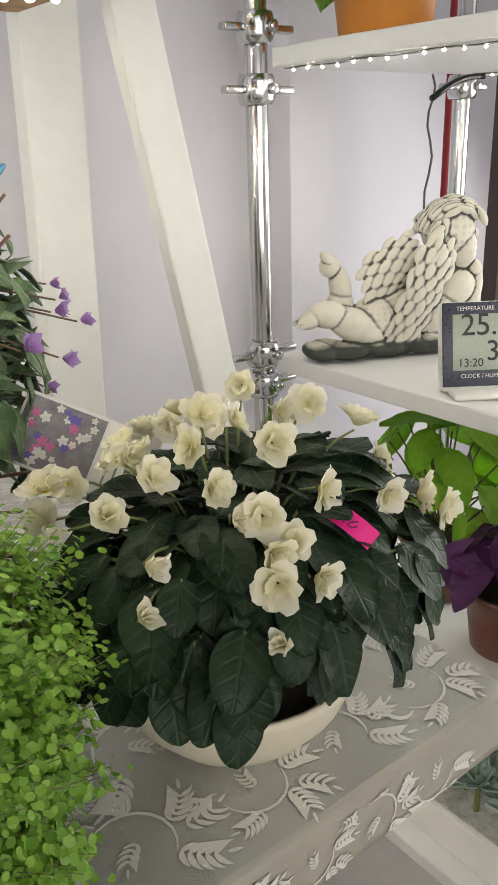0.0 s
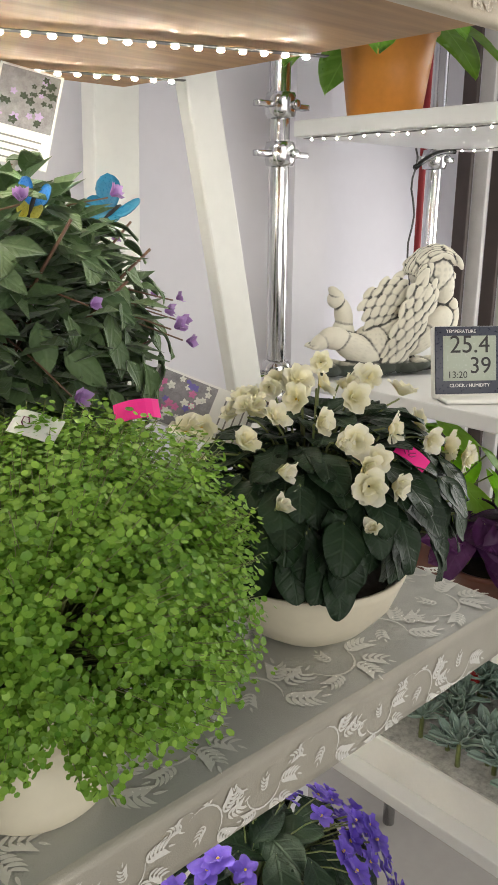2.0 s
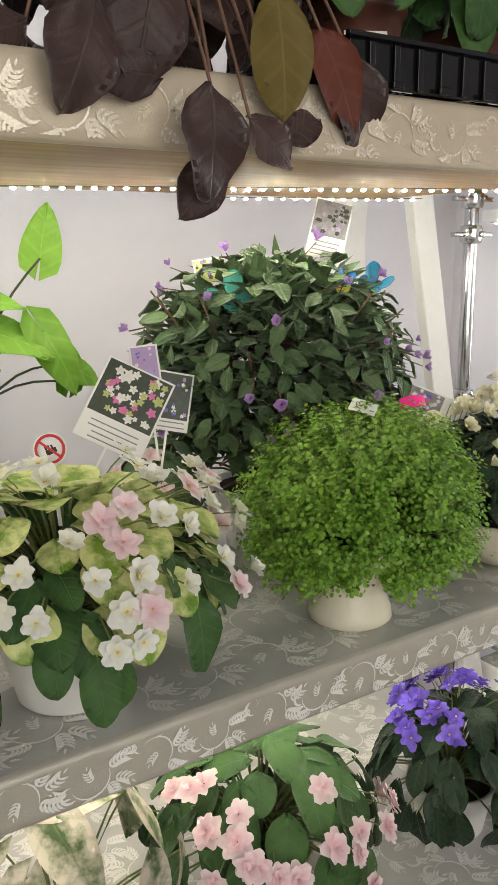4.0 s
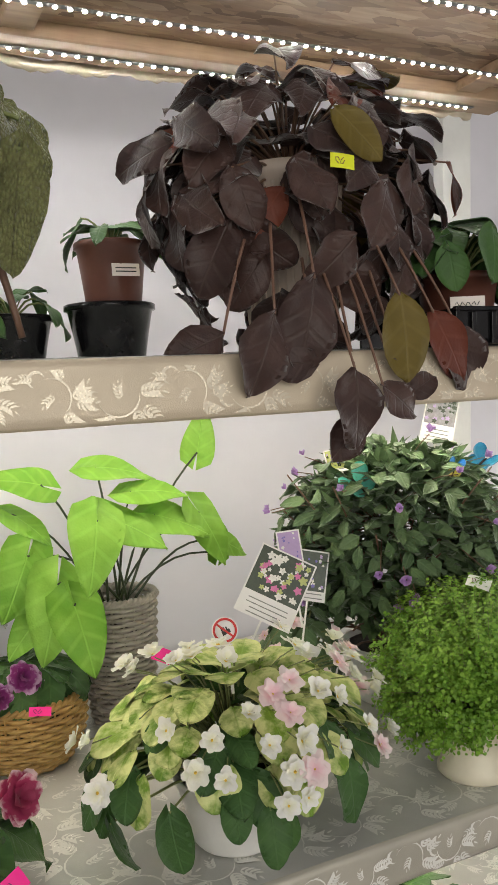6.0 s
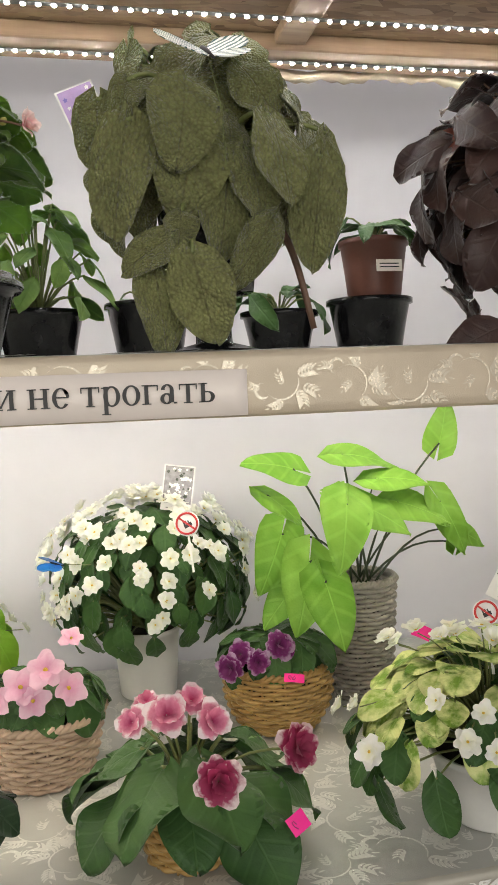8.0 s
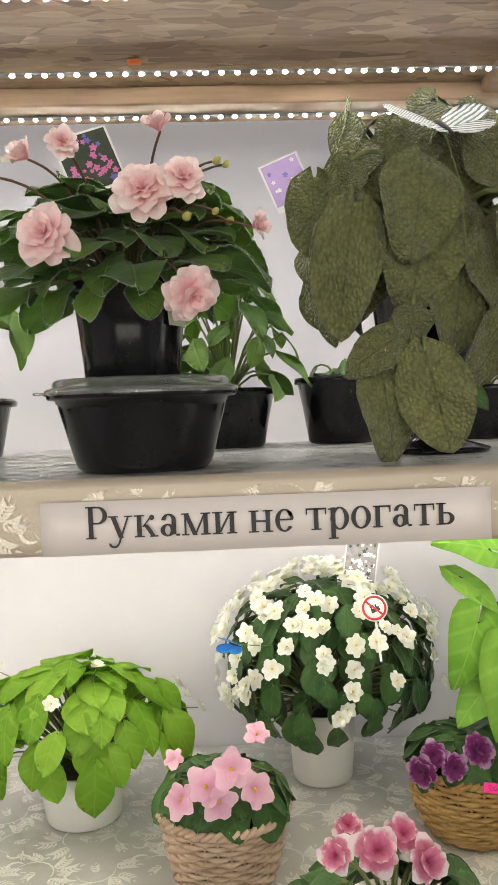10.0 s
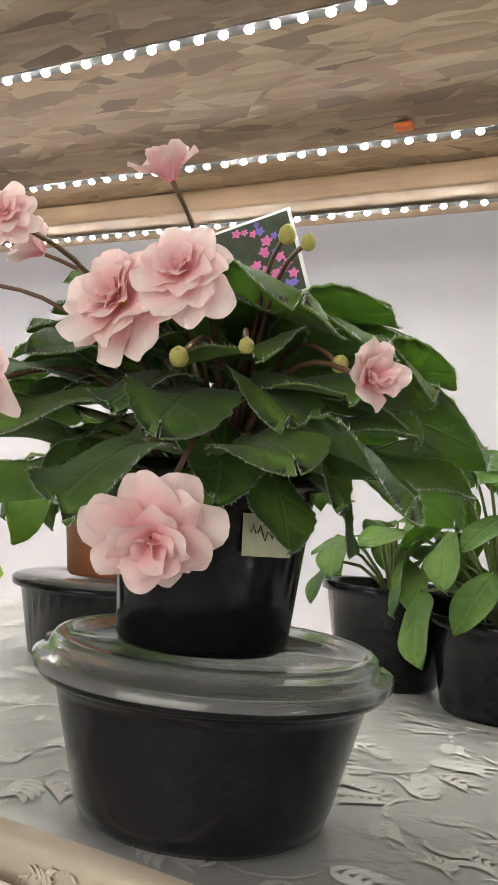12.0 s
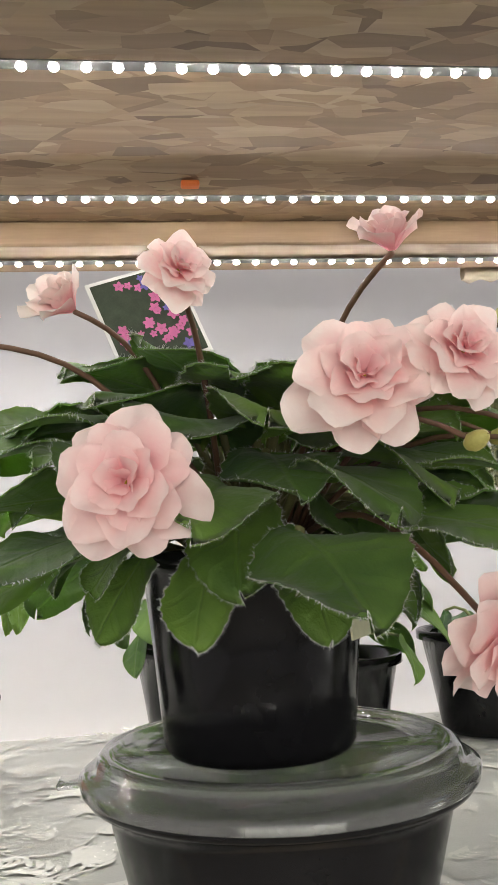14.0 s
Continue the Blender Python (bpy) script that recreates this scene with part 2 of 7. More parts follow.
WICKER_GOLD = wood_material("honey_wicker", (0.30, 0.17, 0.045), (0.50, 0.32, 0.11), 0.45)
WICKER_BEIGE = wood_material("beige_wicker", (0.40, 0.27, 0.18), (0.60, 0.45, 0.33), 0.5)
STEM = plain("stem_green", (0.16, 0.19, 0.06), 0.5, vary=0.25, scale=60, bumpy=0.2)
STEMBROWN = plain("stem_brown", (0.14, 0.075, 0.045), 0.5, vary=0.25, scale=60, bumpy=0.2)

LEAF_DARK = leaf_material("dark_violet_leaf", (0.007, 0.020, 0.009), (0.024, 0.052, 0.022), veins=0.45, freq=620, rough=0.42, through_light=0.12, fuzz=0.04)
LEAF_MID = leaf_material("green_violet_leaf", (0.026, 0.072, 0.02), (0.075, 0.165, 0.04), veins=0.28, freq=420, rough=0.5, through_light=0.16, fuzz=0.1)
LEAF_PINKV = leaf_material("hairy_violet_leaf", (0.045, 0.115, 0.040), (0.27, 0.44, 0.085), veins=0.2, freq=360, rough=0.45, through_light=0.5, fuzz=0.2)
LEAF_VAR = leaf_material("variegated_leaf", (0.10, 0.23, 0.025), (0.30, 0.46, 0.06), patch=(0.74, 0.78, 0.34), veins=0.3, freq=380, rough=0.45, through_light=0.22)
LEAF_LIME = leaf_material("lime_leaf", (0.20, 0.42, 0.03), (0.42, 0.66, 0.09), veins=0.4, freq=300, rough=0.4, through_light=0.6)
LEAF_SYN = leaf_material("arrowhead_leaf", (0.13, 0.33, 0.025), (0.34, 0.60, 0.10), veins=0.5, freq=230, rough=0.4, through_light=0.35)
LEAF_BUSH = leaf_material("small_grey_green_leaf", (0.034, 0.075, 0.030), (0.15, 0.23, 0.10), veins=0.3, freq=700, rough=0.5, through_light=0.12, fuzz=0.15)
LEAF_EPI = leaf_material("pebbled_olive_leaf", (0.17, 0.19, 0.075), (0.34, 0.36, 0.14), veins=0.4, freq=230, rough=0.6, through_light=0.2, fuzz=0.25, pebble=1.6, rib=(0.085, 0.070, 0.035))
LEAF_BROWN = leaf_material("bronze_leaf", (0.028, 0.016, 0.016), (0.080, 0.042, 0.034), veins=0.55, freq=330, rough=0.42, through_light=0.1, fuzz=0.3, rib=(0.075, 0.05, 0.042))
LEAF_RED = leaf_material("red_bronze_leaf", (0.10, 0.022, 0.014), (0.20, 0.055, 0.03), veins=0.4, freq=330, rough=0.5, through_light=0.25, fuzz=0.2)
LEAF_OLIVE = leaf_material("olive_bronze_leaf", (0.10, 0.075, 0.012), (0.19, 0.14, 0.03), veins=0.4, freq=330, rough=0.45, through_light=0.2)
LEAF_GREY = leaf_material("silver_succulent_leaf", (0.18, 0.27, 0.22), (0.38, 0.48, 0.42), veins=0.05, freq=200, rough=0.5, through_light=0.1)
LEAF_PURPLE = leaf_material("purple_leaf", (0.03, 0.008, 0.035), (0.09, 0.02, 0.10), veins=0.3, freq=300, rough=0.4, through_light=0.2)
LEAF_CALAD = leaf_material("spotted_leaf", (0.05, 0.09, 0.03), (0.10, 0.15, 0.05), patch=(0.55, 0.50, 0.40), veins=0.4, freq=300, rough=0.45, through_light=0.15)

PET_WHITE = petal_material("cream_petal", (0.84, 0.80, 0.50), (0.92, 0.90, 0.80), 0.018)
PET_SNOW = petal_material("white_petal", (0.82, 0.82, 0.62), (0.90, 0.90, 0.88), 0.013)
PET_PINK = petal_material("rose_pink_petal", (0.95, 0.47, 0.52), (0.98, 0.81, 0.76), 0.019, edge=(0.99, 0.90, 0.84))
PET_LIGHTPINK = petal_material("light_pink_petal", (0.78, 0.36, 0.54), (0.88, 0.60, 0.72), 0.022)
PET_BLUSH = petal_material("blush_petal", (0.86, 0.55, 0.62), (0.90, 0.80, 0.80), 0.016)
PET_BURG = petal_material("burgundy_petal", (0.22, 0.012, 0.05), (0.38, 0.03, 0.11), 0.0195, edge=(0.88, 0.72, 0.74))
PET_PLUM = petal_material("plum_petal", (0.12, 0.008, 0.08), (0.24, 0.02, 0.18), 0.0175, edge=(0.58, 0.38, 0.58))
PET_VIOLET = petal_material("violet_petal", (0.42, 0.22, 0.55), (0.52, 0.36, 0.68), 0.014)
PET_BLUE = petal_material("blue_violet_petal", (0.12, 0.06, 0.50), (0.20, 0.12, 0.66), 0.015)
YELLOW = plain("stamen_yellow", (0.75, 0.50, 0.05), 0.5, vary=0.15, scale=200)

# ---- building helpers ----
TAU = 2 * math.pi
rng = random.Random(7)


def thing(name, label, category, at=(0, 0, 0), group="", kind="", turn=0.0):
    ob = new(name)
    ob.matrix_world = Matrix.Translation(at) @ Matrix.Rotation(turn, 4, "Z")
    return tagged(ob, label, category, group, kind)


def mesh_of(name, verts, faces, mats, smooth=True, idx=None):
    me = bpy.data.meshes.new(name)
    me.from_pydata([tuple(v) for v in verts], [], faces)
    for mt in (mats if isinstance(mats, (list, tuple)) else [mats]):
        me.materials.append(mt)
    if idx is not None:
        me.polygons.foreach_set("material_index", idx)
    if smooth:
        me.polygons.foreach_set("use_smooth", [True] * len(me.polygons))
    me.update()
    return me


def part(name, data, material=None, parent=None, label="", m=None, smooth=True, kind=""):
    """Links a bmesh or mesh as one object under a thing or a part."""
    if isinstance(data, bmesh.types.BMesh):
        me = bpy.data.meshes.new(name)
        data.to_mesh(me)
        data.free()
        me.materials.append(material)
        if smooth:
            me.polygons.foreach_set("use_smooth", [True] * len(me.polygons))
    else:
        me = data
    ob = new(name, me)
    if parent:
        ob.parent = parent
    if m is not None:
        ob.matrix_local = m
    if label or kind:
        tagged(ob, label, kind=kind)
    return ob


def box_bm(x0, x1, y0, y1, z0, z1, bevel=0.0, bm=None):
    bm = bm or bmesh.new()
    r = bmesh.ops.create_cube(bm, size=1, matrix=Matrix.Translation(((x0 + x1) / 2, (y0 + y1) / 2, (z0 + z1) / 2)) @ Matrix.Diagonal((x1 - x0, y1 - y0, z1 - z0, 1)))
    if bevel:
        es = list({e for v in r["verts"] for e in v.link_edges})
        bmesh.ops.bevel(bm, geom=es, offset=bevel, segments=2, affect="EDGES", profile=0.5)
    return bm


def lathe(name, profile, mats, seg=40, wobble=0.0, ribs=0, rib_depth=0.0):
    """A body of revolution from (radius, height) pairs; the profile may double back to give it thickness."""
    verts, faces = [], []
    for r, z in profile:
        for k in range(seg):
            a = TAU * k / seg
            rr = r * (1 + wobble * math.sin(3 * a + 1)) + (rib_depth * math.cos(ribs * a) if ribs else 0)
            verts.append((rr * math.cos(a), rr * math.sin(a), z))
    for i in range(len(profile) - 1):
        for k in range(seg):
            k2 = (k + 1) % seg
            faces.append((i * seg + k, i * seg + k2, (i + 1) * seg + k2, (i + 1) * seg + k))
    return mesh_of(name, verts, faces, mats)


def tube_mesh(name, lines, mat, sides=6):
    """Round stems along polylines: each line a list of (point, radius)."""
    verts, faces = [], []
    for line in lines:
        base = len(verts)
        for i, (p, r) in enumerate(line):
            p = Vector(p)
            a = Vector(line[max(i - 1, 0)][0])
            b = Vector(line[min(i + 1, len(line) - 1)][0])
            d = (b - a).normalized() if (b - a).length > 1e-9 else Vector((0, 0, 1))
            s = d.orthogonal().normalized() if abs(d.z) > 0.9 else d.cross(Vector((0, 0, 1))).normalized()
            u = d.cross(s)
            for k in range(sides):
                t = TAU * k / sides
                verts.append(p + (s * math.cos(t) + u * math.sin(t)) * r)
        for i in range(len(line) - 1):
            for k in range(sides):
                k2 = (k + 1) % sides
                faces.append((base + i * sides + k, base + i * sides + k2, base + (i + 1) * sides + k2, base + (i + 1) * sides + k))
        faces.append(tuple(base + k for k in range(sides))[::-1])
        faces.append(tuple(base + (len(line) - 1) * sides + k for k in range(sides)))
    return mesh_of(name, verts, faces, mat)


def arc(a, b, sag, n=7, r0=0.0015, r1=0.001):
    """A bent stem from a to b that rises or sags in its middle."""
    a, b = Vector(a), Vector(b)
    out = []
    for i in range(n):
        t = i / (n - 1)
        p = a.lerp(b, t)
        p.z += sag * math.sin(math.pi * t)
        out.append((p, r0 + (r1 - r0) * t))
    return out


def leaf_mesh(name, L, W, mat, widest=0.45, fold=0.18, curl=0.25, cord=0.12, serr=0.0, wave=0.0, nx=4, ny=8, thick=0.0007, seed=0, point=1.0, hair=None):
    """A leaf of its own thickness: base at the origin, length along +Y, upper face +Z."""
    rr = random.Random(seed)
    ph = rr.uniform(0, 6)
    top, bot = [], []
    k = math.log(0.5) / math.log(widest)
    for j in range(ny + 1):
        v = j / ny if point >= 1 else 0.3 * (j / ny) + 0.7 * math.sin(0.5 * math.pi * j / ny)
        w = W / 2 * max(0.0, math.sin(math.pi * min(1, max(0, v)) ** k)) ** (0.55 if point < 1 else 0.70)
        if j == 0:
            w = W * 0.04
        if j == ny:
            w = W * 0.015
        if serr and 0 < j < ny:
            w *= 1 + serr * (1 if j % 2 else -1)
        for i in range(-nx // 2, nx // 2 + 1):
            u = 2 * i / nx
            x = u * w
            y = L * v - cord * L * abs(u) ** 1.5 * (1 - v) ** 2
            z = fold * (math.sqrt(x * x + (0.1 * W) ** 2) - 0.1 * W) - curl * L * v * v + wave * L * 0.055 * math.sin(7 * v + ph + 2.4 * u) * abs(u) - 0.25 * fold * W * abs(u) ** 3
            top.append((x, y, z))
            bot.append((x * 0.985, y, z - thick))
    n = nx + 1
    verts = top + bot
    o = len(top)
    faces = []
    for j in range(ny):
        for i in range(nx):
            a, b, c, d = j * n + i, j * n + i + 1, (j + 1) * n + i + 1, (j + 1) * n + i
            faces.append((a, b, c, d))
            faces.append((o + d, o + c, o + b, o + a))
    rim = [j * n for j in range(ny + 1)] + [ny * n + i for i in range(1, n)] + [j * n + n - 1 for j in range(ny - 1, -1, -1)] + [i for i in range(n - 2, 0, -1)]
    for a, b in zip(rim, rim[1:] + rim[:1]):
        faces.append((a, o + a, o + b, b))
    idx = [0] * len(faces)
    if hair:
        mid = Vector((0, L * 0.5, 0))
        for a, b in zip(rim, rim[1:] + rim[:1]):
            pa, pb = Vector(verts[a]), Vector(verts[b])
            for q in range(max(1, int((pb - pa).length / 0.00028))):
                p = pa.lerp(pb, rr.random())
                out = Vector((p.x, (p - mid).y * 0.35, 0)).normalized() * rr.uniform(0.0007, 0.0020) + Vector((rr.gauss(0, 0.0004), rr.gauss(0, 0.0004), rr.gauss(0, 0.0007)))
                sd = Vector((-out.y, out.x, 0)).normalized() * 0.00010
                i = len(verts)
                verts += [tuple(p - sd), tuple(p + sd), tuple(p + out)]
                faces.append((i, i + 1, i + 2))
                idx.append(1)
    return mesh_of(name, verts, faces, [mat, hair] if hair else mat, idx=idx)


def rosette_mesh(name, rings, mat, heart=None, heart_r=0.0, seed=0, nx=4, ny=4):
    """A flower: rings of (count, petal length, petal width, tilt from flat in degrees, lift); it faces +Z."""
    rr = random.Random(seed)
    verts, faces, idx = [], [], []
    for n, L, W, tilt, lift in rings:
        a0 = rr.uniform(0, TAU)
        for q in range(n):
            a = a0 + TAU * q / n + rr.uniform(-0.12, 0.12)
            tl = radians(tilt + rr.uniform(-13, 13))
            sc = rr.uniform(0.82, 1.12)
            base = len(verts)
            ph = rr.uniform(0, 6)
            for j in range(ny + 1):
                v = math.sin(0.5 * math.pi * j / ny)
                w = W / 2 * sc * (0.22 + 0.78 * math.sin(0.5 * math.pi * min(1, 1.2 * v)) ** 1.1) * (1 - 0.12 * max(0, v - 0.7) / 0.3)
                for i in range(nx + 1):
                    u = 2 * i / nx - 1
                    x = u * w
                    y = L * sc * (v - 0.36 * abs(u) ** 2.8 * v * v + 0.035 * math.sin(3 * u + ph) * v * v)
                    z = -0.20 * L * v * v + 0.16 * W * u * u * v + 0.085 * L * math.sin(4.2 * u + ph) * v * v
                    y2 = y * math.cos(tl) - z * math.sin(tl) + 0.0008
                    z2 = y * math.sin(tl) + z * math.cos(tl) + lift
                    verts.append((x * math.cos(a) - y2 * math.sin(a), x * math.sin(a) + y2 * math.cos(a), z2))
            m = nx + 1
            for j in range(ny):
                for i in range(nx):
                    faces.append((base + j * m + i, base + j * m + i + 1, base + (j + 1) * m + i + 1, base + (j + 1) * m + i))
                    idx.append(0)
    mats = [mat]
    if heart:
        mats.append(heart)
        base = len(verts)
        for j in range(4):
            for k in range(8):
                t = j / 3 * math.pi * 0.55
                verts.append((heart_r * math.cos(t) * math.cos(TAU * k / 8), heart_r * math.cos(t) * math.sin(TAU * k / 8), heart_r * 1.3 * math.sin(t) + 0.001))
        for j in range(3):
            for k in range(8):
                k2 = (k + 1) % 8
                faces.append((base + j * 8 + k, base + j * 8 + k2, base + (j + 1) * 8 + k2, base + (j + 1) * 8 + k))
                idx.append(1)
    return mesh_of(name, verts, faces, mats, idx=idx)


def aim(p, along, up, size=1.0, roll=0.0):
    """A pose at p with +Y along and +Z near up."""
    y = Vector(along).normalized()
    x = y.cross(Vector(up))
    if x.length < 1e-6:
        x = y.orthogonal()
    x.normalize()
    z = x.cross(y)
    m = Matrix((x, y, z)).transposed().to_4x4()
    return Matrix.Translation(p) @ m @ Matrix.Rotation(roll, 4, "Y") @ Matrix.Scale(size, 4)


def face_to(p, facing, size=1.0, spin=0.0):
    """A pose at p whose +Z points along facing."""
    z = Vector(facing).normalized()
    return Matrix.Translation(p) @ z.to_track_quat("Z", "Y").to_matrix().to_4x4() @ Matrix.Rotation(spin, 4, "Z") @ Matrix.Scale(size, 4)


def mound(owner, c, R, n, meshes, size=(0.85, 1.15), low=-0.1, droop=12, stem=None, foot=None, seed=1, inset=(0.86, 1.02), arc_y=None, spin=12):
    """Leaves laid over a dome of half-axes R round c, each a part; stems run from foot to them."""
    rr = random.Random(seed)
    lines = []
    for i in range(n):
        s = (i + 0.5) / n
        sn = low + (1 - low) * (1 - s)
        cs = math.sqrt(max(0, 1 - sn * sn))
        a = i * 2.39996 + rr.uniform(-0.25, 0.25)
        k = rr.uniform(*inset)
        nrm = Vector((cs * math.cos(a) / R[0], cs * math.sin(a) / R[1], sn / R[2])).normalized()
        p = Vector(c) + Vector((R[0] * cs * math.cos(a), R[1] * cs * math.sin(a), R[2] * sn)) * k
        down = Vector((0, 0, -1)) + nrm * nrm.z
        if down.length < 0.25:
            down = Vector((math.cos(a), math.sin(a), 0))
        down.normalize()
        dr = radians(droop + rr.uniform(-14, 14))
        d = (down * math.cos(dr) + nrm * math.sin(dr)).normalized()
        d = (Matrix.Rotation(radians(rr.uniform(-spin, spin)) * 1.5, 3, nrm) @ d)
        me = rr.choice(meshes)
        sc = rr.uniform(*size)
        ln = me.get("length", 0.05) * sc
        b = p - d * ln * 0.55
        part("leaf", me, parent=owner, m=aim(b, d, nrm, sc, radians(rr.uniform(-14, 14))))
        if stem and foot:
            lines.append(arc(foot, b, 0.012, 5, 0.0016, 0.0011))
    if lines:
        part("petioles", tube_mesh("petioles", lines, stem, 5), parent=owner, kind="stuff")


def sized(me, length):
    me["length"] = length
    return me


def leaves(kind, L, W, mat, count=3, **kw):
    return [sized(leaf_mesh(kind, L * (0.94 + 0.06 * i), W, mat, seed=i + 1, wave=0.5 + 0.25 * i, **kw), L) for i in range(count)]


def bloom(owner, c, R, n, meshes, low=0.25, high=1.0, out=1.03, size=(0.85, 1.12), seed=3, foot=None, stem=None, span=None, tilt_up=0.35, name="flower"):
    """Flowers scattered over a dome."""
    rr = random.Random(seed)
    lines = []
    for i in range(n):
        sn = rr.uniform(low, high)
        cs = math.sqrt(max(0, 1 - sn * sn))
        a = rr.uniform(*span) if span else i * 2.39996 + rr.uniform(-0.6, 0.6)
        o = out * rr.uniform(0.96, 1.06)
        p = Vector(c) + Vector((R[0] * cs * math.cos(a), R[1] * cs * math.sin(a), R[2] * sn)) * o
        f = Vector((cs * math.cos(a), cs * math.sin(a), sn + tilt_up * rr.uniform(0, 1))) + Vector((rr.uniform(-0.3, 0.3), rr.uniform(-0.3, 0.3), rr.uniform(-0.2, 0.2)))
        part(name, rr.choice(meshes), parent=owner, m=face_to(p, f, rr.uniform(*size), rr.uniform(0, TAU)))
        if stem and foot:
            lines.append(arc(foot, p - f.normalized() * 0.003, 0.022, 6, 0.0009, 0.0007))
    if lines:
        part("flower_stalks", tube_mesh("flower_stalks", lines, stem, 5), parent=owner, kind="stuff")


def cup(owner, r_top, r_base, h, mat, z=0.0, wall=0.0022, rim=0.003, name="pot", fill=0.85, label="", profile=None):
    """A round pot with a lip, open at the top and filled with soil."""
    p = profile or [(0.001, z), (r_base * 0.94, z), (r_base, z + 0.003), (r_base + (r_top - r_base) * 0.5, z + h * 0.5), (r_top, z + h - 0.008), (r_top + rim, z + h - 0.007), (r_top + rim, z + h - 0.001), (r_top + rim * 0.6, z + h), (r_top - wall, z + h - 0.001), (r_base - wall, z + 0.004), (0.001, z + 0.004)]
    ob = part(name, lathe(name, p, mat), parent=owner, label=label)
    if fill:
        rs = r_base + (r_top - r_base) * fill - wall * 1.2
        part("soil", lathe("soil", [(0.0005, z + h * fill + 0.003), (rs * 0.6, z + h * fill + 0.002), (rs, z + h * fill)], SOIL, 24), parent=owner)
    return ob


def basket(owner, profile, mat, rows, stakes, strand=0.0036, label=""):
    """A woven basket: upright stakes, each row of weavers passing before and behind them, and a plaited rim."""
    h = profile[-1][1]

    def radius(z):
        for (r0, z0), (r1, z1) in zip(profile, profile[1:]):
            if z <= z1:
                return r0 + (r1 - r0) * (z - z0) / (z1 - z0)
        return profile[-1][0]

    for k in range(stakes):
        a = TAU * k / stakes
        line = [(Vector((radius(z) * math.cos(a), radius(z) * math.sin(a), z)), 0.0016) for z in [h * j / 8 for j in range(9)]]
        part("stake", tube_mesh("stake", [line], mat, 5), parent=owner)
    for j in range(rows):
        z = strand * 0.6 + (h - strand) * j / (rows - 1)
        r = radius(z)
        line = []
        seg = stakes * 4
        for k in range(seg + 1):
            a = TAU * k / seg
            w = 0.0022 * math.cos(stakes * a / 2 + math.pi * j)
            line.append((Vector(((r + w) * math.cos(a), (r + w) * math.sin(a), z + 0.0006 * math.sin(5 * a + j))), strand * 0.52))
        part("weaver", tube_mesh("weaver", [line], mat, 6), parent=owner)
    for s in (0, 1):
        line = []
        for k in range(97):
            a = TAU * k / 96
            r = radius(h) + 0.003 * math.cos(24 * a + math.pi * s)
            line.append((Vector((r * math.cos(a), r * math.sin(a), h + 0.003 * math.sin(24 * a + math.pi * s))), strand * 0.6))
        part("rim", tube_mesh("rim", [line], mat, 6), parent=owner)
    part("base", lathe("base", [(0.0005, 0.001), (profile[0][0], 0.001), (profile[0][0], 0.004), (0.0005, 0.005)], mat, 28), parent=owner)
    part("lining", lathe("lining", [(0.0005, 0.006), (profile[0][0] - 0.006, 0.006)] + [(r - 0.006, max(z, 0.007)) for r, z in profile[1:-1]] + [(profile[-1][0] - 0.006, h * 0.8), (0.0005, h * 0.82)], SOIL, 28), parent=owner)


def tag(name, label, p, facing, w, h, mat, spin=0.0, bars=2, category="price tag", group="price tags", bend=0.0):
    """A stuck-on paper tag with pen strokes, a thing of its own."""
    ob = thing(name, label, category, group=group)
    ob.matrix_world = face_to(p, facing, 1, spin)
    n = 6
    verts, faces = [], []
    for s in (0, 1):
        for i in range(n + 1):
            x = (i / n - 0.5) * w
            z = -bend * (2 * i / n - 1) ** 2 * w + (0 if s else -0.0004)
            verts += [(x, -h / 2, z), (x, h / 2, z)]
    o = 2 * (n + 1)
    for i in range(n):
        a = 2 * i
        faces.append((o + a, o + a + 2, o + a + 3, o + a + 1))
        faces.append((a + 1, a + 3, a + 2, a))
        faces.append((a, a + 2, o + a + 2, o + a))
        faces.append((a + 3, a + 1, o + a + 1, o + a + 3))
    faces.append((0, o, o + 1, 1))
    faces.append((2 * n + 1, o + 2 * n + 1, o + 2 * n, 2 * n))
    part("paper", mesh_of("paper", verts, faces, mat, smooth=False), parent=ob)
    for k in range(bars):
        x0 = -w * 0.22 + k * w * 0.2
        pts = [(Vector((x0 + 0.09 * w * math.cos(q * 1.3 + k), h * 0.24 * math.sin(q * 1.1 + 2 * k), 0.0004 - bend * (2 * (x0 / w)) ** 2 * w)), 0.00035) for q in range(5)]
        part("pen_mark", tube_mesh("pen_mark", [pts], PENCIL, 4), parent=ob)
    return ob

# ---- the room ----
def wall_box(name, x0, x1, y0, y1, z0, z1, mat, label, category):
    ob = part(name, box_bm(x0, x1, y0, y1, z0, z1), mat, smooth=False)
    return tagged(ob, label, category, kind="structure")


wall_box("floor", -3.2, 1.75, -3.4, 1.0, -0.06, 0.0, FLOORMAT, "plain beige tiled shop floor under the shelves", "floor")
wall_box("wall_back", -3.2, 0.72, 0.70, 0.82, 0.0, 2.7, WALL, "white painted wall behind the plant shelves", "wall")
wall_box("wall_left", -3.3, -3.2, -3.4, 0.82, 0.0, 2.7, WALL, "plain white painted side wall", "wall")
wall_box("wall_corner", 0.72, 0.80, 0.64, 1.02, 0.0, 2.7, WALL, "lilac white wall projection beside the metal rack", "wall")
wall_box("wall_niche", 0.80, 1.62, 0.90, 1.02, 0.0, 2.7, WALL, "white painted wall behind the metal rack", "wall")
wall_box("ceiling", -3.3, 1.75, -3.5, 1.02, 2.7, 2.8, WALL, "white shop ceiling", "ceiling")
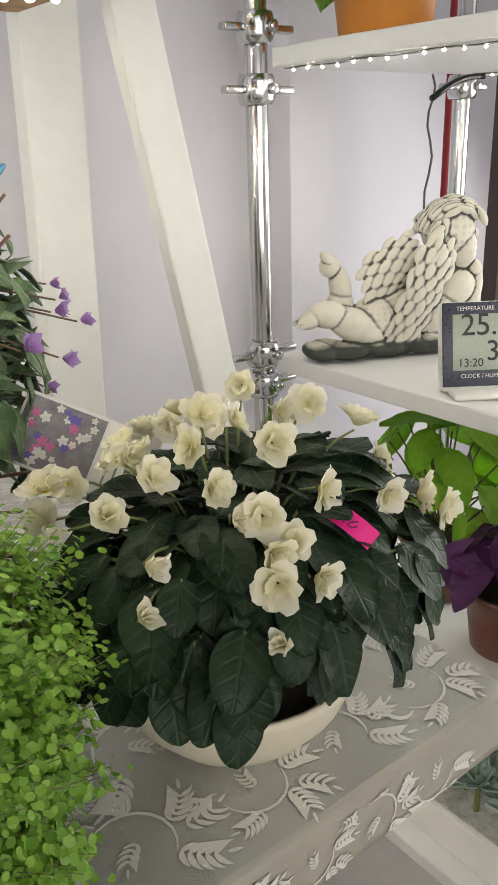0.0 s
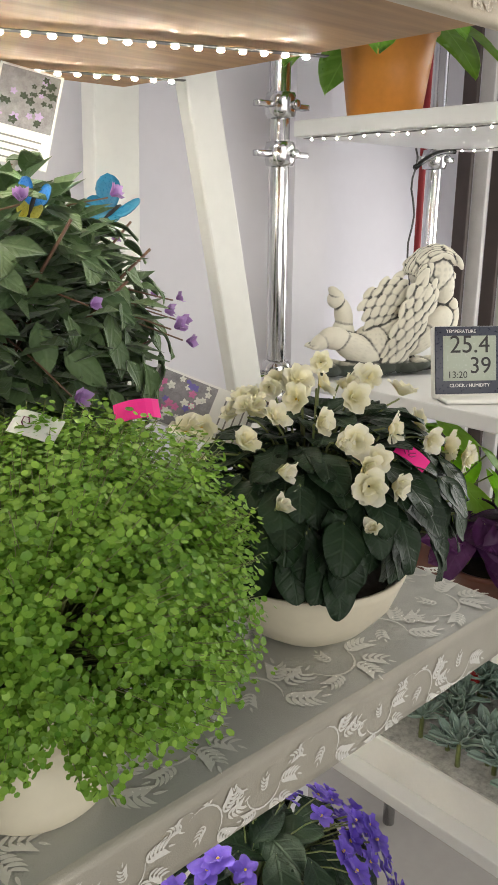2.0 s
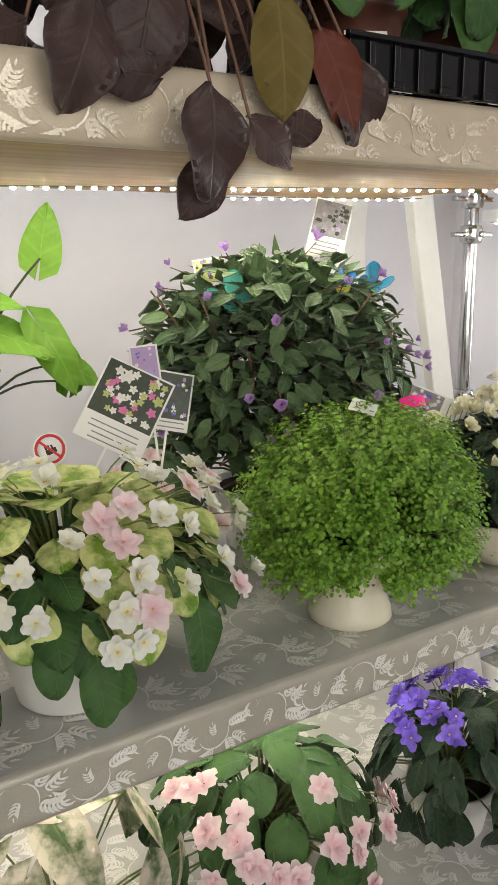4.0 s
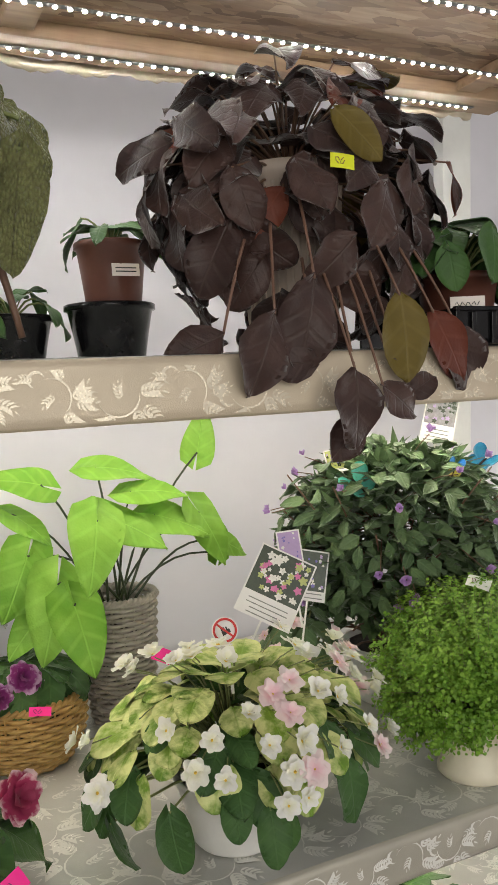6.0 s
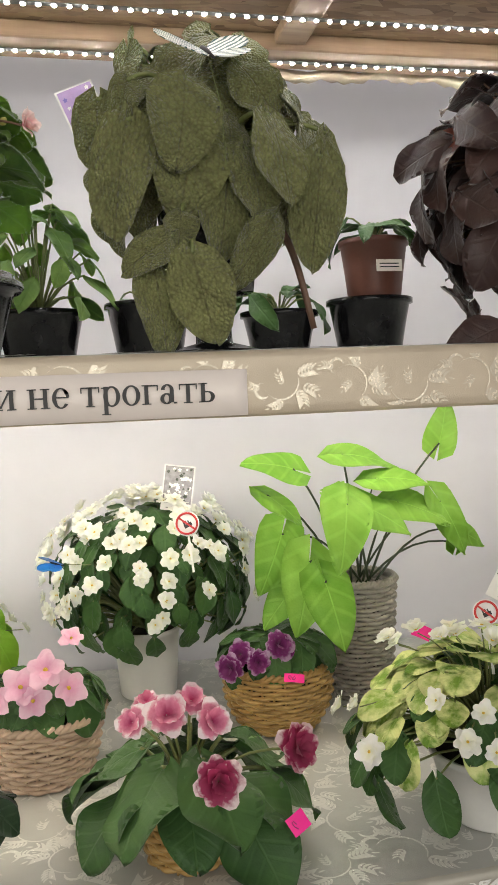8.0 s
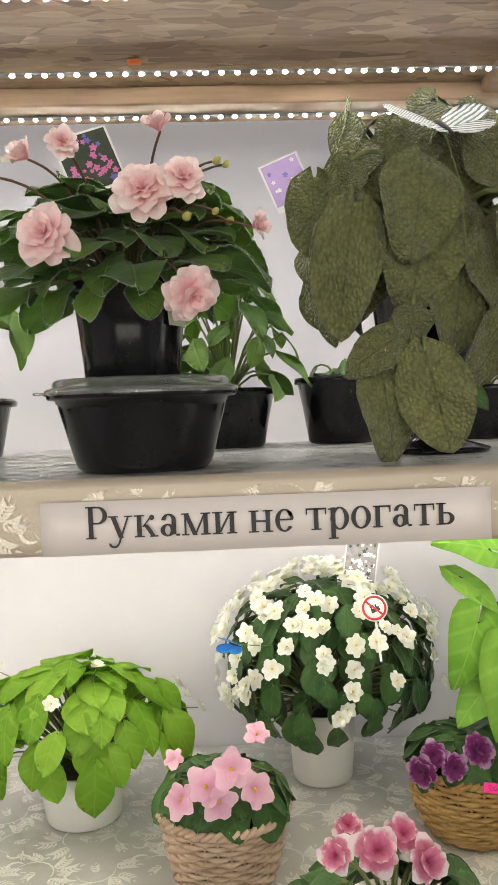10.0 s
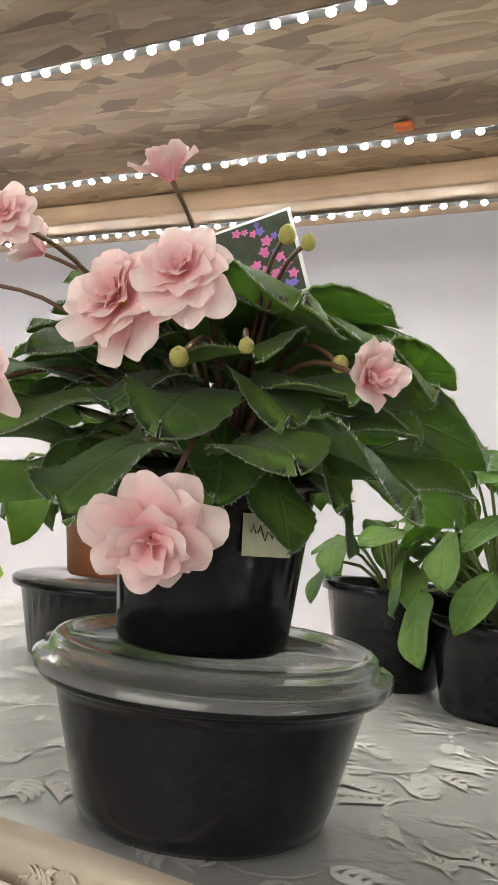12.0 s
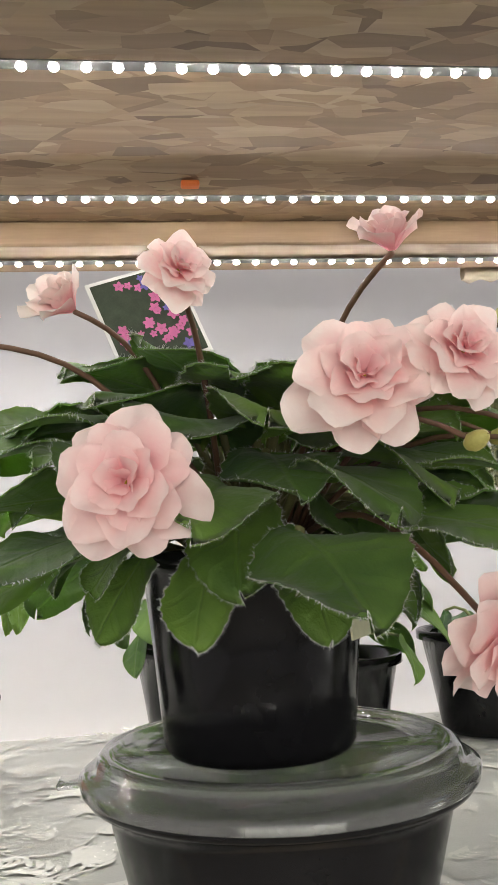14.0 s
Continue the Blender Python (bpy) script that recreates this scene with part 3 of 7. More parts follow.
# front wall with the shop window opening, side wall with its window
for nm, b in (("wall_front", (-3.3, 1.75, -3.5, -3.4, 0.0, 0.6)), ("wall_front_top", (-3.3, 1.75, -3.5, -3.4, 2.55, 2.7)), ("wall_front_end", (-3.3, -2.6, -3.5, -3.4, 0.6, 2.55)), ("wall_front_side", (0.9, 1.75, -3.5, -3.4, 0.6, 2.55))):
    wall_box(nm, *b, WALL, "plain white wall round the shop window", "wall")
for nm, b in (("wall_right", (1.62, 1.75, -3.4, 1.02, 0.0, 0.72)), ("wall_right_top", (1.62, 1.75, -3.4, 1.02, 2.35, 2.7)), ("wall_right_end", (1.62, 1.75, 0.78, 1.02, 0.72, 2.35)), ("wall_right_side", (1.62, 1.75, -3.4, -0.55, 0.72, 2.35))):
    wall_box(nm, *b, WALL, "plain white wall round the side window", "wall")


def window(name, x, y0, y1, z0, z1, mullions, along):
    """A framed window with panes; along 'y' on a side wall, 'x' on the front wall."""
    ob = thing(name, "white framed glazed window letting daylight in", "window", kind="structure")

    def bx(a0, a1, z0_, z1_, d, mat, nm, grow=0.0):
        if along == "y":
            return part(nm, box_bm(x - d - grow, x + d, a0, a1, z0_, z1_, 0.004 if mat is WHITE else 0), mat, ob, smooth=False)
        return part(nm, box_bm(a0, a1, x - d, x + d + grow, z0_, z1_, 0.004 if mat is WHITE else 0), mat, ob, smooth=False)

    w = 0.055
    bx(y0, y1, z0, z0 + w, 0.035, WHITE, "frame_rail")
    bx(y0, y1, z1 - w, z1, 0.035, WHITE, "frame_rail")
    posts = [y0] + mullions + [y1 - w]
    for q in posts:
        bx(q, q + w, z0 + w, z1 - w, 0.034, WHITE, "frame_post")
    for a, b in zip(posts, posts[1:]):
        pane = bx(a + w, b, z0 + w, z1 - w, 0.004, PANE, "pane")
        pane.visible_shadow = False
    bx(y0 - 0.02, y1 + 0.02, z0 - 0.03, z0 - 0.002, 0.03, WHITE, "window_sill", 0.09)
    return ob


window("window_1", 1.68, -0.55, 0.78, 0.72, 2.35, [0.1, 0.46], "y")
window("window_2", -3.45, -2.6, 0.9, 0.6, 2.55, [-1.5, -0.4], "x")
ground = part("ground", box_bm(-60, 60, -60, 60, -0.4, -0.3), plain("pavement_grey", (0.22, 0.21, 0.2), 0.85, vary=0.15, scale=2), smooth=False)
tagged(ground, "grey paved ground outside the shop", "ground", kind="structure")

# ---- embossed scroll pattern of the cloth ----


def crescent(cx, cy, r, a0, a1, w, verts, faces, zed=0.0, n=6):
    base = len(verts)
    for i in range(n + 1):
        t = i / n
        a = a0 + (a1 - a0) * t
        ww = w * math.sin(math.pi * (0.06 + 0.93 * t)) ** 0.7
        verts.append((cx + (r - ww) * math.cos(a), cy + (r - ww) * math.sin(a), zed))
        verts.append((cx + (r + ww * 0.7) * math.cos(a), cy + (r + ww * 0.7) * math.sin(a), zed + 0.00012))
    for i in range(n):
        b = base + 2 * i
        faces.append((b, b + 1, b + 3, b + 2) if a1 > a0 else (b, b + 2, b + 3, b + 1))


def plume(x, y, ang, L, verts, faces, lobes=5):
    """A feathered leaf: a row of curved lobes on both sides of a midrib."""
    turn = 0.8

    def spine(t):
        a = turn * t
        return L * (math.sin(a) / turn), L * ((1 - math.cos(a)) / turn), a

    ca, sa = math.cos(ang), math.sin(ang)
    blades = [(1.0, 0.0, 0.30)]
    for k in range(lobes):
        t = 0.12 + 0.80 * k / lobes
        w = 0.12 + 0.40 * math.sin(math.pi * (0.22 + 0.62 * t))
        blades += [(t, 1, w), (t, -1, w * 0.9)]
    for t, sd, w in blades:
        sx, sy, a = spine(t * 0.95)
        d0 = a + sd * 1.05
        n = 5
        base = len(verts)
        px, py = sx, sy
        for i in range(n + 1):
            u = i / n
            d = d0 - sd * 0.95 * u
            th = 0.14 * w * L * math.sin(math.pi * (0.10 + 0.89 * u) ** 0.8)
            for o in (-th, th):
                qx, qy = px - o * math.sin(d), py + o * math.cos(d)
                verts.append((x + qx * ca - qy * sa, y + qx * sa + qy * ca, 0.000006 * ((base // 12) % 60)))
            px += w * L / n * math.cos(d)
            py += w * L / n * math.sin(d)
        for i in range(n):
            b = base + 2 * i
            faces.append((b, b + 2, b + 3, b + 1))


def sprig(x, y, s, ang, flip, verts, faces):
    """One acanthus sprig: a curling stalk with plumes."""
    v2, f2 = [], []
    crescent(0.0, 0.0, 1.0, -0.6, 2.4, 0.05, v2, f2, n=9)
    crescent(-0.85, 0.75, 0.42, 0.6, 4.6, 0.10, v2, f2, n=9)
    plume(0.8, -0.5, -1.0, 1.25, v2, f2)
    plume(0.95, 0.2, 0.5, 1.15, v2, f2)
    plume(0.35, 0.9, 1.9, 1.0, v2, f2, 5)
    plume(0.2, 0.1, 3.6, 0.8, v2, f2, 4)
    plume(1.2, 0.0, -0.25, 1.1, v2, f2, 4)
    plume(-1.0, 0.6, 2.7, 0.8, v2, f2, 4)
    base = len(verts)
    ca, sa = math.cos(ang), math.sin(ang)
    for px, py, pz in v2:
        px = px * flip * s
        py = py * s
        verts.append((x + px * ca - py * sa, y + px * sa + py * ca, pz + 0.000003 * ((base // 7) % 40)))
    faces.extend(tuple(base + i for i in (f if flip > 0 else f[::-1])) for f in f2)


def scrolls(x0, x1, y0, y1, step, s, seed):
    rr = random.Random(seed)
    verts, faces = [], []
    ny = max(1, round((y1 - y0) / step))
    nx = int((x1 - x0) / step)
    for j in range(ny):
        for i in range(nx):
            sprig(x0 + (i + 0.5 + 0.5 * (j % 2)) * step + rr.uniform(-0.1, 0.1) * step, y0 + (j + 0.5) * (y1 - y0) / ny + rr.uniform(-0.05, 0.05) * step, s * rr.uniform(0.9, 1.1), (0.0 if i % 2 else 2.6) + rr.uniform(-0.3, 0.3), 1 if (i + j) % 2 else -1, verts, faces)
    return verts, faces


def draped_cloth(name, label, x0, x1, y0, y1, top, drop, mat_top, mat_front, seed):
    """Cloth over a board: flat top, rounded front edge, hanging front with a turned hem and soft creases."""
    ob = thing(name, label, "tablecloth")
    rr = random.Random(seed)
    nx = int((x1 - x0) / 0.02)
    ph = [rr.uniform(0, 6) for _ in range(6)]

    def sheet(rows):
        verts, faces = [], []
        for i in range(nx + 1):
            x = x0 + (x1 - x0) * i / nx
            for y, z, amp in rows:
                wob = amp * (math.sin(9 * x + ph[0] + 40 * z) + 0.6 * math.sin(23 * x + ph[1] - 55 * z) + 0.35 * math.sin(61 * x + ph[2]))
                verts.append((x, y - abs(wob) * 0.6, z + wob * 0.25))
        m = len(rows)
        for i in range(nx):
            for j in range(m - 1):
                faces.append((i * m + j, i * m + j + 1, (i + 1) * m + j + 1, (i + 1) * m + j))
        return verts, faces

    tops = [(y1 - (y1 - y0 - 0.012) * j / 12, top + 0.0015, 0.0006) for j in range(13)] + [(y0 + 0.004, top + 0.0005, 0.0007)]
    fronts = [(y0 + 0.004, top + 0.0005, 0.0007), (y0 + 0.0012, top - 0.0008, 0.0007), (y0 - 0.0008, top - 0.003, 0.0007), (y0 - 0.0018, top - 0.006, 0.0007)] + [(y0 - 0.002, top - 0.006 - (drop - 0.006) * k / 6, 0.0007) for k in range(1, 7)] + [(y0 + 0.001, top - drop - 0.003, 0.0009), (y0 + 0.012, top - drop - 0.002, 0.0006)]
    v, f = sheet(tops)
    part("cloth_top", mesh_of("cloth_top", v, f, mat_top), parent=ob)
    v, f = sheet(fronts)
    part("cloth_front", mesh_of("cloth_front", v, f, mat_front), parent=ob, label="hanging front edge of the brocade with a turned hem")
    v, f = scrolls(x0, x1, y0 + 0.01, y1, 0.072, 0.024, seed)
    part("embossed_scrolls", mesh_of("embossed_scrolls", [(a, b, top + 0.0022 + c) for a, b, c in v], f, SATIN), parent=ob, kind="stuff")
    v, f = scrolls(x0, x1, -drop + 0.002, -0.006, 0.056, 0.0165, seed + 1)
    v = [(a, min(-0.0075, max(-drop + 0.001, b)), c) for a, b, c in v]
    part("embossed_scrolls", mesh_of("embossed_scrolls", [(a, y0 - 0.0031 - c, top + b) for a, b, c in v], f, SATINWARM if mat_front is CLOTHFRONT else SATIN), parent=ob, kind="stuff")
    return ob


def board(name, label, x0, x1, y0, y1, z0, z1, mat, category="shelf"):
    ob = part(name, box_bm(x0, x1, y0, y1, z0, z1, 0.002), mat, smooth=False)
    return tagged(ob, label, category)


LOW, UP, DECK = 0.930, 1.4257, 1.842
board("display_shelf", "wooden display shelf board under silver brocade cloth", -2.3, 0.375, 0.036, 0.695, LOW - 0.045, LOW - 0.001, OSB)
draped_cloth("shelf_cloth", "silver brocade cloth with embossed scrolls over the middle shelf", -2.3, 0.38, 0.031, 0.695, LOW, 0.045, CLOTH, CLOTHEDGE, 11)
board("upper_shelf", "plywood shelf carrying the potted plants in black pots", -2.3, 0.262, 0.006, 0.43, UP - 0.045, UP - 0.001, PLY)
draped_cloth("upper_shelf_cloth", "silver brocade cloth with embossed scrolls over the upper shelf, warm-lit front", -2.3, 0.266, 0.001, 0.43, UP, 0.05, CLOTH, CLOTHFRONT, 23)
board("bottom_shelf", "low display shelf board under pale brocade cloth", -2.3, 0.34, 0.03, 0.62, 0.505, 0.549, OSB)
draped_cloth("bottom_shelf_cloth", "pale brocade cloth over the lowest shelf", -2.3, 0.345, 0.025, 0.62, 0.55, 0.045, CLOTH, CLOTHFRONT, 31)

# strand board roof of the upper shelf, with battens
deck = thing("shelf_roof", "strand board roof over the upper shelf on pine battens", "shelf")
part("panel", box_bm(-2.3, 0.3, -0.02, 0.44, DECK, DECK + 0.012), OSB, deck, smooth=False)
part("rail", box_bm(-2.3, 0.3, 0.37, 0.43, DECK - 0.022, DECK - 0.001, 0.002), TIMBER, deck, smooth=False)
part("edge_rail", box_bm(-2.3, 0.3, -0.02, 0.01, DECK - 0.03, DECK - 0.001, 0.002), TIMBER, deck, smooth=False)
for bx in (-1.75, -0.47, 0.2):
    part("batten", box_bm(bx - 0.02, bx + 0.02, 0.012, 0.368, DECK - 0.016, DECK - 0.001, 0.002), TIMBER, deck, smooth=False)
drape = thing("rolled_cloth_edge", "fold of pale brocade hanging behind the top rail", "cloth")
lv, lf = [], []
for i in range(101):
    x = -0.62 + 0.9 * i / 100
    for j in range(8):
        a = TAU * j / 8
        r = 0.0075 + 0.003 * math.sin(i * 0.7 + j) + 0.002 * math.sin(i * 2.3 - j)
        lv.append((x, 0.452 + r * math.cos(a), DECK - 0.018 + 0.003 * math.sin(i * 0.21) + r * math.sin(a)))
for i in range(100):
    for j in range(8):
        lf.append((i * 8 + j, i * 8 + (j + 1) % 8, (i + 1) * 8 + (j + 1) % 8, (i + 1) * 8 + j))
part("fold", mesh_of("fold", lv, lf, CLOTHFRONT), parent=drape)


def led_strip(name, label, p0, p1, glow, pitch=1 / 60, size=0.0056, jitter=0.0):
    """A flex tape under a board with square diodes every 1/60 m that shine downwards."""
    ob = thing(name, label, "led strip", group="led strips")
    a, b = Vector(p0), Vector(p1)
    d = (b - a).normalized()
    s = d.cross(Vector((0, 0, 1))).normalized()
    bm = bmesh.new()
    length = (b - a).length
    n = int(length / pitch)
    tape, tf = [], []
    for i in range(41):
        c = a + d * length * i / 40
        c.z += jitter * math.sin(i * 1.7)
        for q in (-0.004, 0.004):
            tape += [c + s * q, c + s * q + Vector((0, 0, 0.0008))]
    for i in range(40):
        k = 4 * i
        tf += [(k, k + 4, k + 6, k + 2), (k + 1, k + 3, k + 7, k + 5), (k, k + 1, k + 5, k + 4), (k + 2, k + 6, k + 7, k + 3)]
    part("tape", mesh_of("tape", tape, tf, TAPE, smooth=False), parent=ob)
    verts, faces = [], []
    for i in range(n):
        t = (i + 0.5) * pitch
        c = a + d * t
        c.z += jitter * math.sin(t / length * 40 * 1.7) - 0.0018
        h = size / 2
        base = len(verts)
        for dz, k in ((-0.0008, 0.6), (0.0004, 1.0), (0.0015, 1.0)):
            for q in range(8):
                an = TAU * q / 8
                verts.append(c + (d * math.cos(an) + s * math.sin(an)) * h * k + Vector((0, 0, dz)))
        faces.append(tuple(base + q for q in range(8)))
        for row in (0, 8):
            faces += [(base + row + q, base + row + 8 + q, base + row + 8 + (q + 1) % 8, base + row + (q + 1) % 8) for q in range(8)]
    part("diodes", mesh_of("diodes", verts, faces, [glow, WHITE], smooth=False, idx=[0 if k % 17 < 9 else 1 for k in range(len(faces))]), parent=ob, kind="stuff")
    return ob


for yy, zz in ((0.136, DECK - 0.019), (0.291, DECK - 0.019), (0.400, DECK - 0.025)):
    led_strip("led_strip", "row of bright cool white diodes under the strand board roof", (-2.3, yy, zz), (0.24, yy, zz), LED_COOL)
for xa, ya, xb, yb in ((-2.3, 0.16, -0.45, 0.16), (-2.3, 0.27, -0.45, 0.28), (-2.3, 0.40, -0.45, 0.41), (-0.44, 0.415, 0.255, 0.155), (-0.05, 0.425, 0.255, 0.325)):
    led_strip("led_strip", "row of warm white diodes under the upper shelf", (xa, ya, UP - 0.05), (xb, yb, UP - 0.05), LED_WARM, size=0.0046 if xa < -1 else 0.0058)

for yy in (0.16, 0.36):
    led_strip("led_strip", "row of warm white diodes under the middle shelf", (-2.3, yy, LOW - 0.048), (0.33, yy, LOW - 0.048), LED_WARM)

# slanting and upright white planks of the stand
for nm, lab, a, b, w, d in (("stand_plank", "white painted slanting timber leg of the plant stand", (0.370, 0.455, 1.415), (0.570, 0.455, 0.46), 0.046, 0.02), ("stand_plank", "white painted upright timber leg of the plant stand", (0.392, 0.63, 1.9), (0.340, 0.63, 0.2), 0.068, 0.03)):
    a, b = Vector(a), Vector(b)
    L = (a - b).length
    ob = part(nm, box_bm(-w / 2, w / 2, -d / 2, d / 2, 0, L, 0.003), PLANK, smooth=False)
    z = (a - b).normalized()
    x = Vector((0, 1, 0)).cross(z).normalized()
    ob.matrix_world = Matrix.Translation(b) @ Matrix((x, z.cross(x), z)).transposed().to_4x4()
    tagged(ob, lab, "plank", group="stand legs")

# ---- the metal rack with white shelves by the window ----


def pole(x, y, z0, z1, clamps):
    ob = thing("rack_pole", "chromed steel rack pole with clamps", "pole", (x, y, 0), "rack poles")
    part("tube", lathe("tube", [(0.0005, z0), (0.0125, z0), (0.0125, z1), (0.0005, z1)], CHROME, 24), parent=ob)
    for z in clamps:
        c = part("clamp", lathe("clamp", [(0.013, z - 0.016), (0.0185, z - 0.015), (0.0205, z - 0.008), (0.0205, z + 0.008), (0.0185, z + 0.015), (0.013, z + 0.016)], CHROME, 20), parent=ob)
        part("clamp_arm", box_bm(0.014, 0.05, -0.006, 0.006, z - 0.004, z + 0.004, 0.002), CHROME, c)
        part("clamp_arm", box_bm(-0.045, -0.014, -0.006, 0.006, z - 0.004, z + 0.004, 0.002), CHROME, c)
        part("screw", lathe("screw", [(0.0005, 0), (0.006, 0), (0.006, 0.007), (0.003, 0.008), (0.0005, 0.008)], CHROME, 12), parent=c, m=Matrix.Translation((0.006, -0.018, z)) @ Matrix.Rotation(radians(90), 4, "X"))
    return ob


pole(0.563, 0.515, 0.0, 2.3, (0.60, 1.005, 1.043, 1.335, 1.395))
pole(0.955, 0.545, 0.0, 2.3, (0.60, 1.005, 1.345, 1.395))
for z, lab in ((1.356, "white laminate rack shelf with diodes beneath"), (1.022, "white laminate rack shelf carrying the statue"), (0.44, "low white laminate rack shelf with succulents")):
    board("rack_shelf", lab, 0.572, 0.985, -0.75, 0.50, z, z + 0.020, WHITE)
board("rack_shelf", "white laminate rack shelf with trailing plants", 0.60, 0.985, -0.75, 0.50, 0.72, 0.74, WHITE)
led_strip("led_strip", "thin string of diodes stuck under the rack shelf", (0.585, 0.49, 1.354), (0.585, -0.5, 1.354), LED_WARM, 0.022, 0.0028, 0.0008)
led_strip("led_strip", "thin string of diodes under the rear of the rack shelf", (0.90, 0.49, 1.354), (0.90, -0.5, 1.354), LED_WARM, 0.022, 0.0028, 0.0008)

# dark vertical blind slats and red cord by the window
SLAT = plain("dark_slat", (0.05, 0.035, 0.03), 0.5, vary=0.2)
SLATLIGHT = plain("pale_slat", (0.62, 0.60, 0.58), 0.5, vary=0.08)
blind = thing("vertical_blind", "folded dark and pale vertical slats beside the window", "blind")
for k in range(9):
    part("slat", box_bm(1.15 + 0.024 * k, 1.162 + 0.024 * k, 0.60 - 0.022 * k, 0.63 - 0.022 * k, 0.0, 2.69, 0.002), SLAT if k % 2 == 0 else SLATLIGHT, blind, smooth=False)
part("pull_cord", tube_mesh("pull_cord", [[(Vector((0.99, 0.59, 2.3)), 0.006), (Vector((0.985, 0.59, 1.3)), 0.006), (Vector((0.98, 0.588, 0.3)), 0.006)]], plain("red_cord", (0.30, 0.015, 0.02), 0.6), 8), parent=blind, label="red pull cord")
wire = thing("lamp_wire", "thin pale cable hanging from the rack shelf", "cable")
part("cable", tube_mesh("cable", [[(Vector((0.80 + 0.006 * math.sin(k * 1.3), 0.47, 1.352 - 0.012 * k - 0.0006 * k * k)), 0.0016) for k in range(18)]], TAPE, 6), parent=wire)
part("plug", tube_mesh("plug", [arc((0.80, 0.47, 1.325), (0.90, 0.47, 1.352), 0.008, 7, 0.004, 0.004)], BLACK, 6), parent=wire)

# ---- plants on the middle shelf ----


def dotted_foliage(name, c, R, tufts, stems, per, leaf_r, mat, stem_mat, owner, seed, foot, hang=0.0):
    """A cushion of hair-thin stems in tufts, set with tiny round leaves, too many to count."""
    rr = random.Random(seed)
    verts, faces, lines = [], [], []
    for q in range(tufts):
        tn = 1.0 - 1.72 * (q + 0.5) / tufts + rr.uniform(-0.03, 0.03)
        ta = q * 2.39996 + rr.uniform(-0.25, 0.25)
        reach = rr.uniform(0.90, 1.07) * (1 + 0.05 * math.sin(3 * ta + 2 * tn))
        drop = hang * rr.uniform(0.2, 1) if tn < -0.1 else 0.0
        for s in range(stems):
            sn = max(-0.85, min(1.0, tn + rr.gauss(0, 0.05)))
            cs = math.sqrt(1 - sn * sn)
            a = ta + rr.gauss(0, 0.06) / max(0.3, cs)
            k = reach * rr.uniform(0.88, 1.03)
            tip = Vector(c) + Vector((R[0] * cs * math.cos(a), R[1] * cs * math.sin(a), R[2] * sn)) * k
            tip.z -= drop * rr.uniform(0.6, 1)
            start = Vector(foot).lerp(tip, 0.3)
            bend = Vector((rr.uniform(-1, 1), rr.uniform(-1, 1), rr.uniform(0, 1))) * 0.010
            if s % 3 == 0:
                lines.append([(Vector(foot), 0.0006), (start + bend, 0.0005), (tip, 0.0003)])
            for j in range(per):
                t = 0.55 + 0.47 * j / per
                p = start.lerp(tip, t) + bend * math.sin(math.pi * min(1, t)) + Vector((rr.gauss(0, 1), rr.gauss(0, 1), rr.gauss(0, 1))) * 0.0030
                nrm = (Vector((0.6 * cs * math.cos(a), 0.6 * cs * math.sin(a), 0.5 * sn + 0.8)) + Vector((rr.gauss(0, 0.4), rr.gauss(0, 0.4), rr.gauss(0, 0.4)))).normalized()
                u = Matrix.Rotation(rr.uniform(0, TAU), 3, nrm) @ nrm.orthogonal().normalized()
                w = nrm.cross(u)
                r = leaf_r * rr.uniform(0.65, 1.2)
                base = len(verts)
                verts.append(p - nrm * r * 0.2)
                for e in range(6):
                    an = TAU * e / 6
                    verts.append(p + (u * math.cos(an) * 1.15 + w * math.sin(an)) * r)
                faces += [(base, base + 1 + e, base + 1 + (e + 1) % 6) for e in range(6)]
    part(name, mesh_of(name, verts, faces, mat), parent=owner, kind="stuff")
    part("hair_stems", tube_mesh("hair_stems", lines, stem_mat, 3), parent=owner, kind="stuff")


def fern_material():
    m, nt, p = node_material("tiny_fresh_leaves")
    rnd = nt.nodes.new("ShaderNodeNewGeometry").outputs["Random Per Island"]
    n1 = noise_tex(nt, coords(nt), 22, 3)
    f = calc(nt, "ADD", calc(nt, "MULTIPLY", rnd, 0.6), calc(nt, "MULTIPLY", ramp(nt, n1, 0.3, 0.7), 0.4))
    c = mix_colour(nt, f, (0.10, 0.26, 0.024), (0.38, 0.62, 0.09))
    nt.links.new(c, p.inputs["Base Color"])
    p.inputs["Roughness"].default_value = 0.45
    tr = nt.nodes.new("ShaderNodeBsdfTranslucent")
    nt.links.new(c, tr.inputs[0])
    mx = nt.nodes.new("ShaderNodeMixShader")
    mx.inputs[0].default_value = 0.3
    nt.links.new(p.outputs[0], mx.inputs[1])
    nt.links.new(tr.outputs[0], mx.inputs[2])
    nt.links.new(mx.outputs[0], nt.nodes["Material Output"].inputs[0])
    return m


FERN = fern_material()
fern = thing("baby_tears_plant", "bushy fresh green cushion of tiny leaves in a white footed pot", "potted plant", (-0.045, 0.10, LOW + 0.0024), "potted plants")
cup(fern, 0, 0, 0, CREAM, profile=[(0.0005, 0.0), (0.041, 0.0), (0.044, 0.003), (0.043, 0.012), (0.036, 0.03), (0.033, 0.04), (0.045, 0.055), (0.058, 0.075), (0.062, 0.085), (0.063, 0.09), (0.060, 0.09), (0.054, 0.078), (0.0005, 0.074)], fill=0, label="white footed ceramic pot")
dotted_foliage("foliage", (0.030, 0.012, 0.127), (0.134, 0.122, 0.097), 360, 12, 12, 0.0021, FERN, STEM, fern, 5, (0.0, 0.0, 0.08), 0.03)

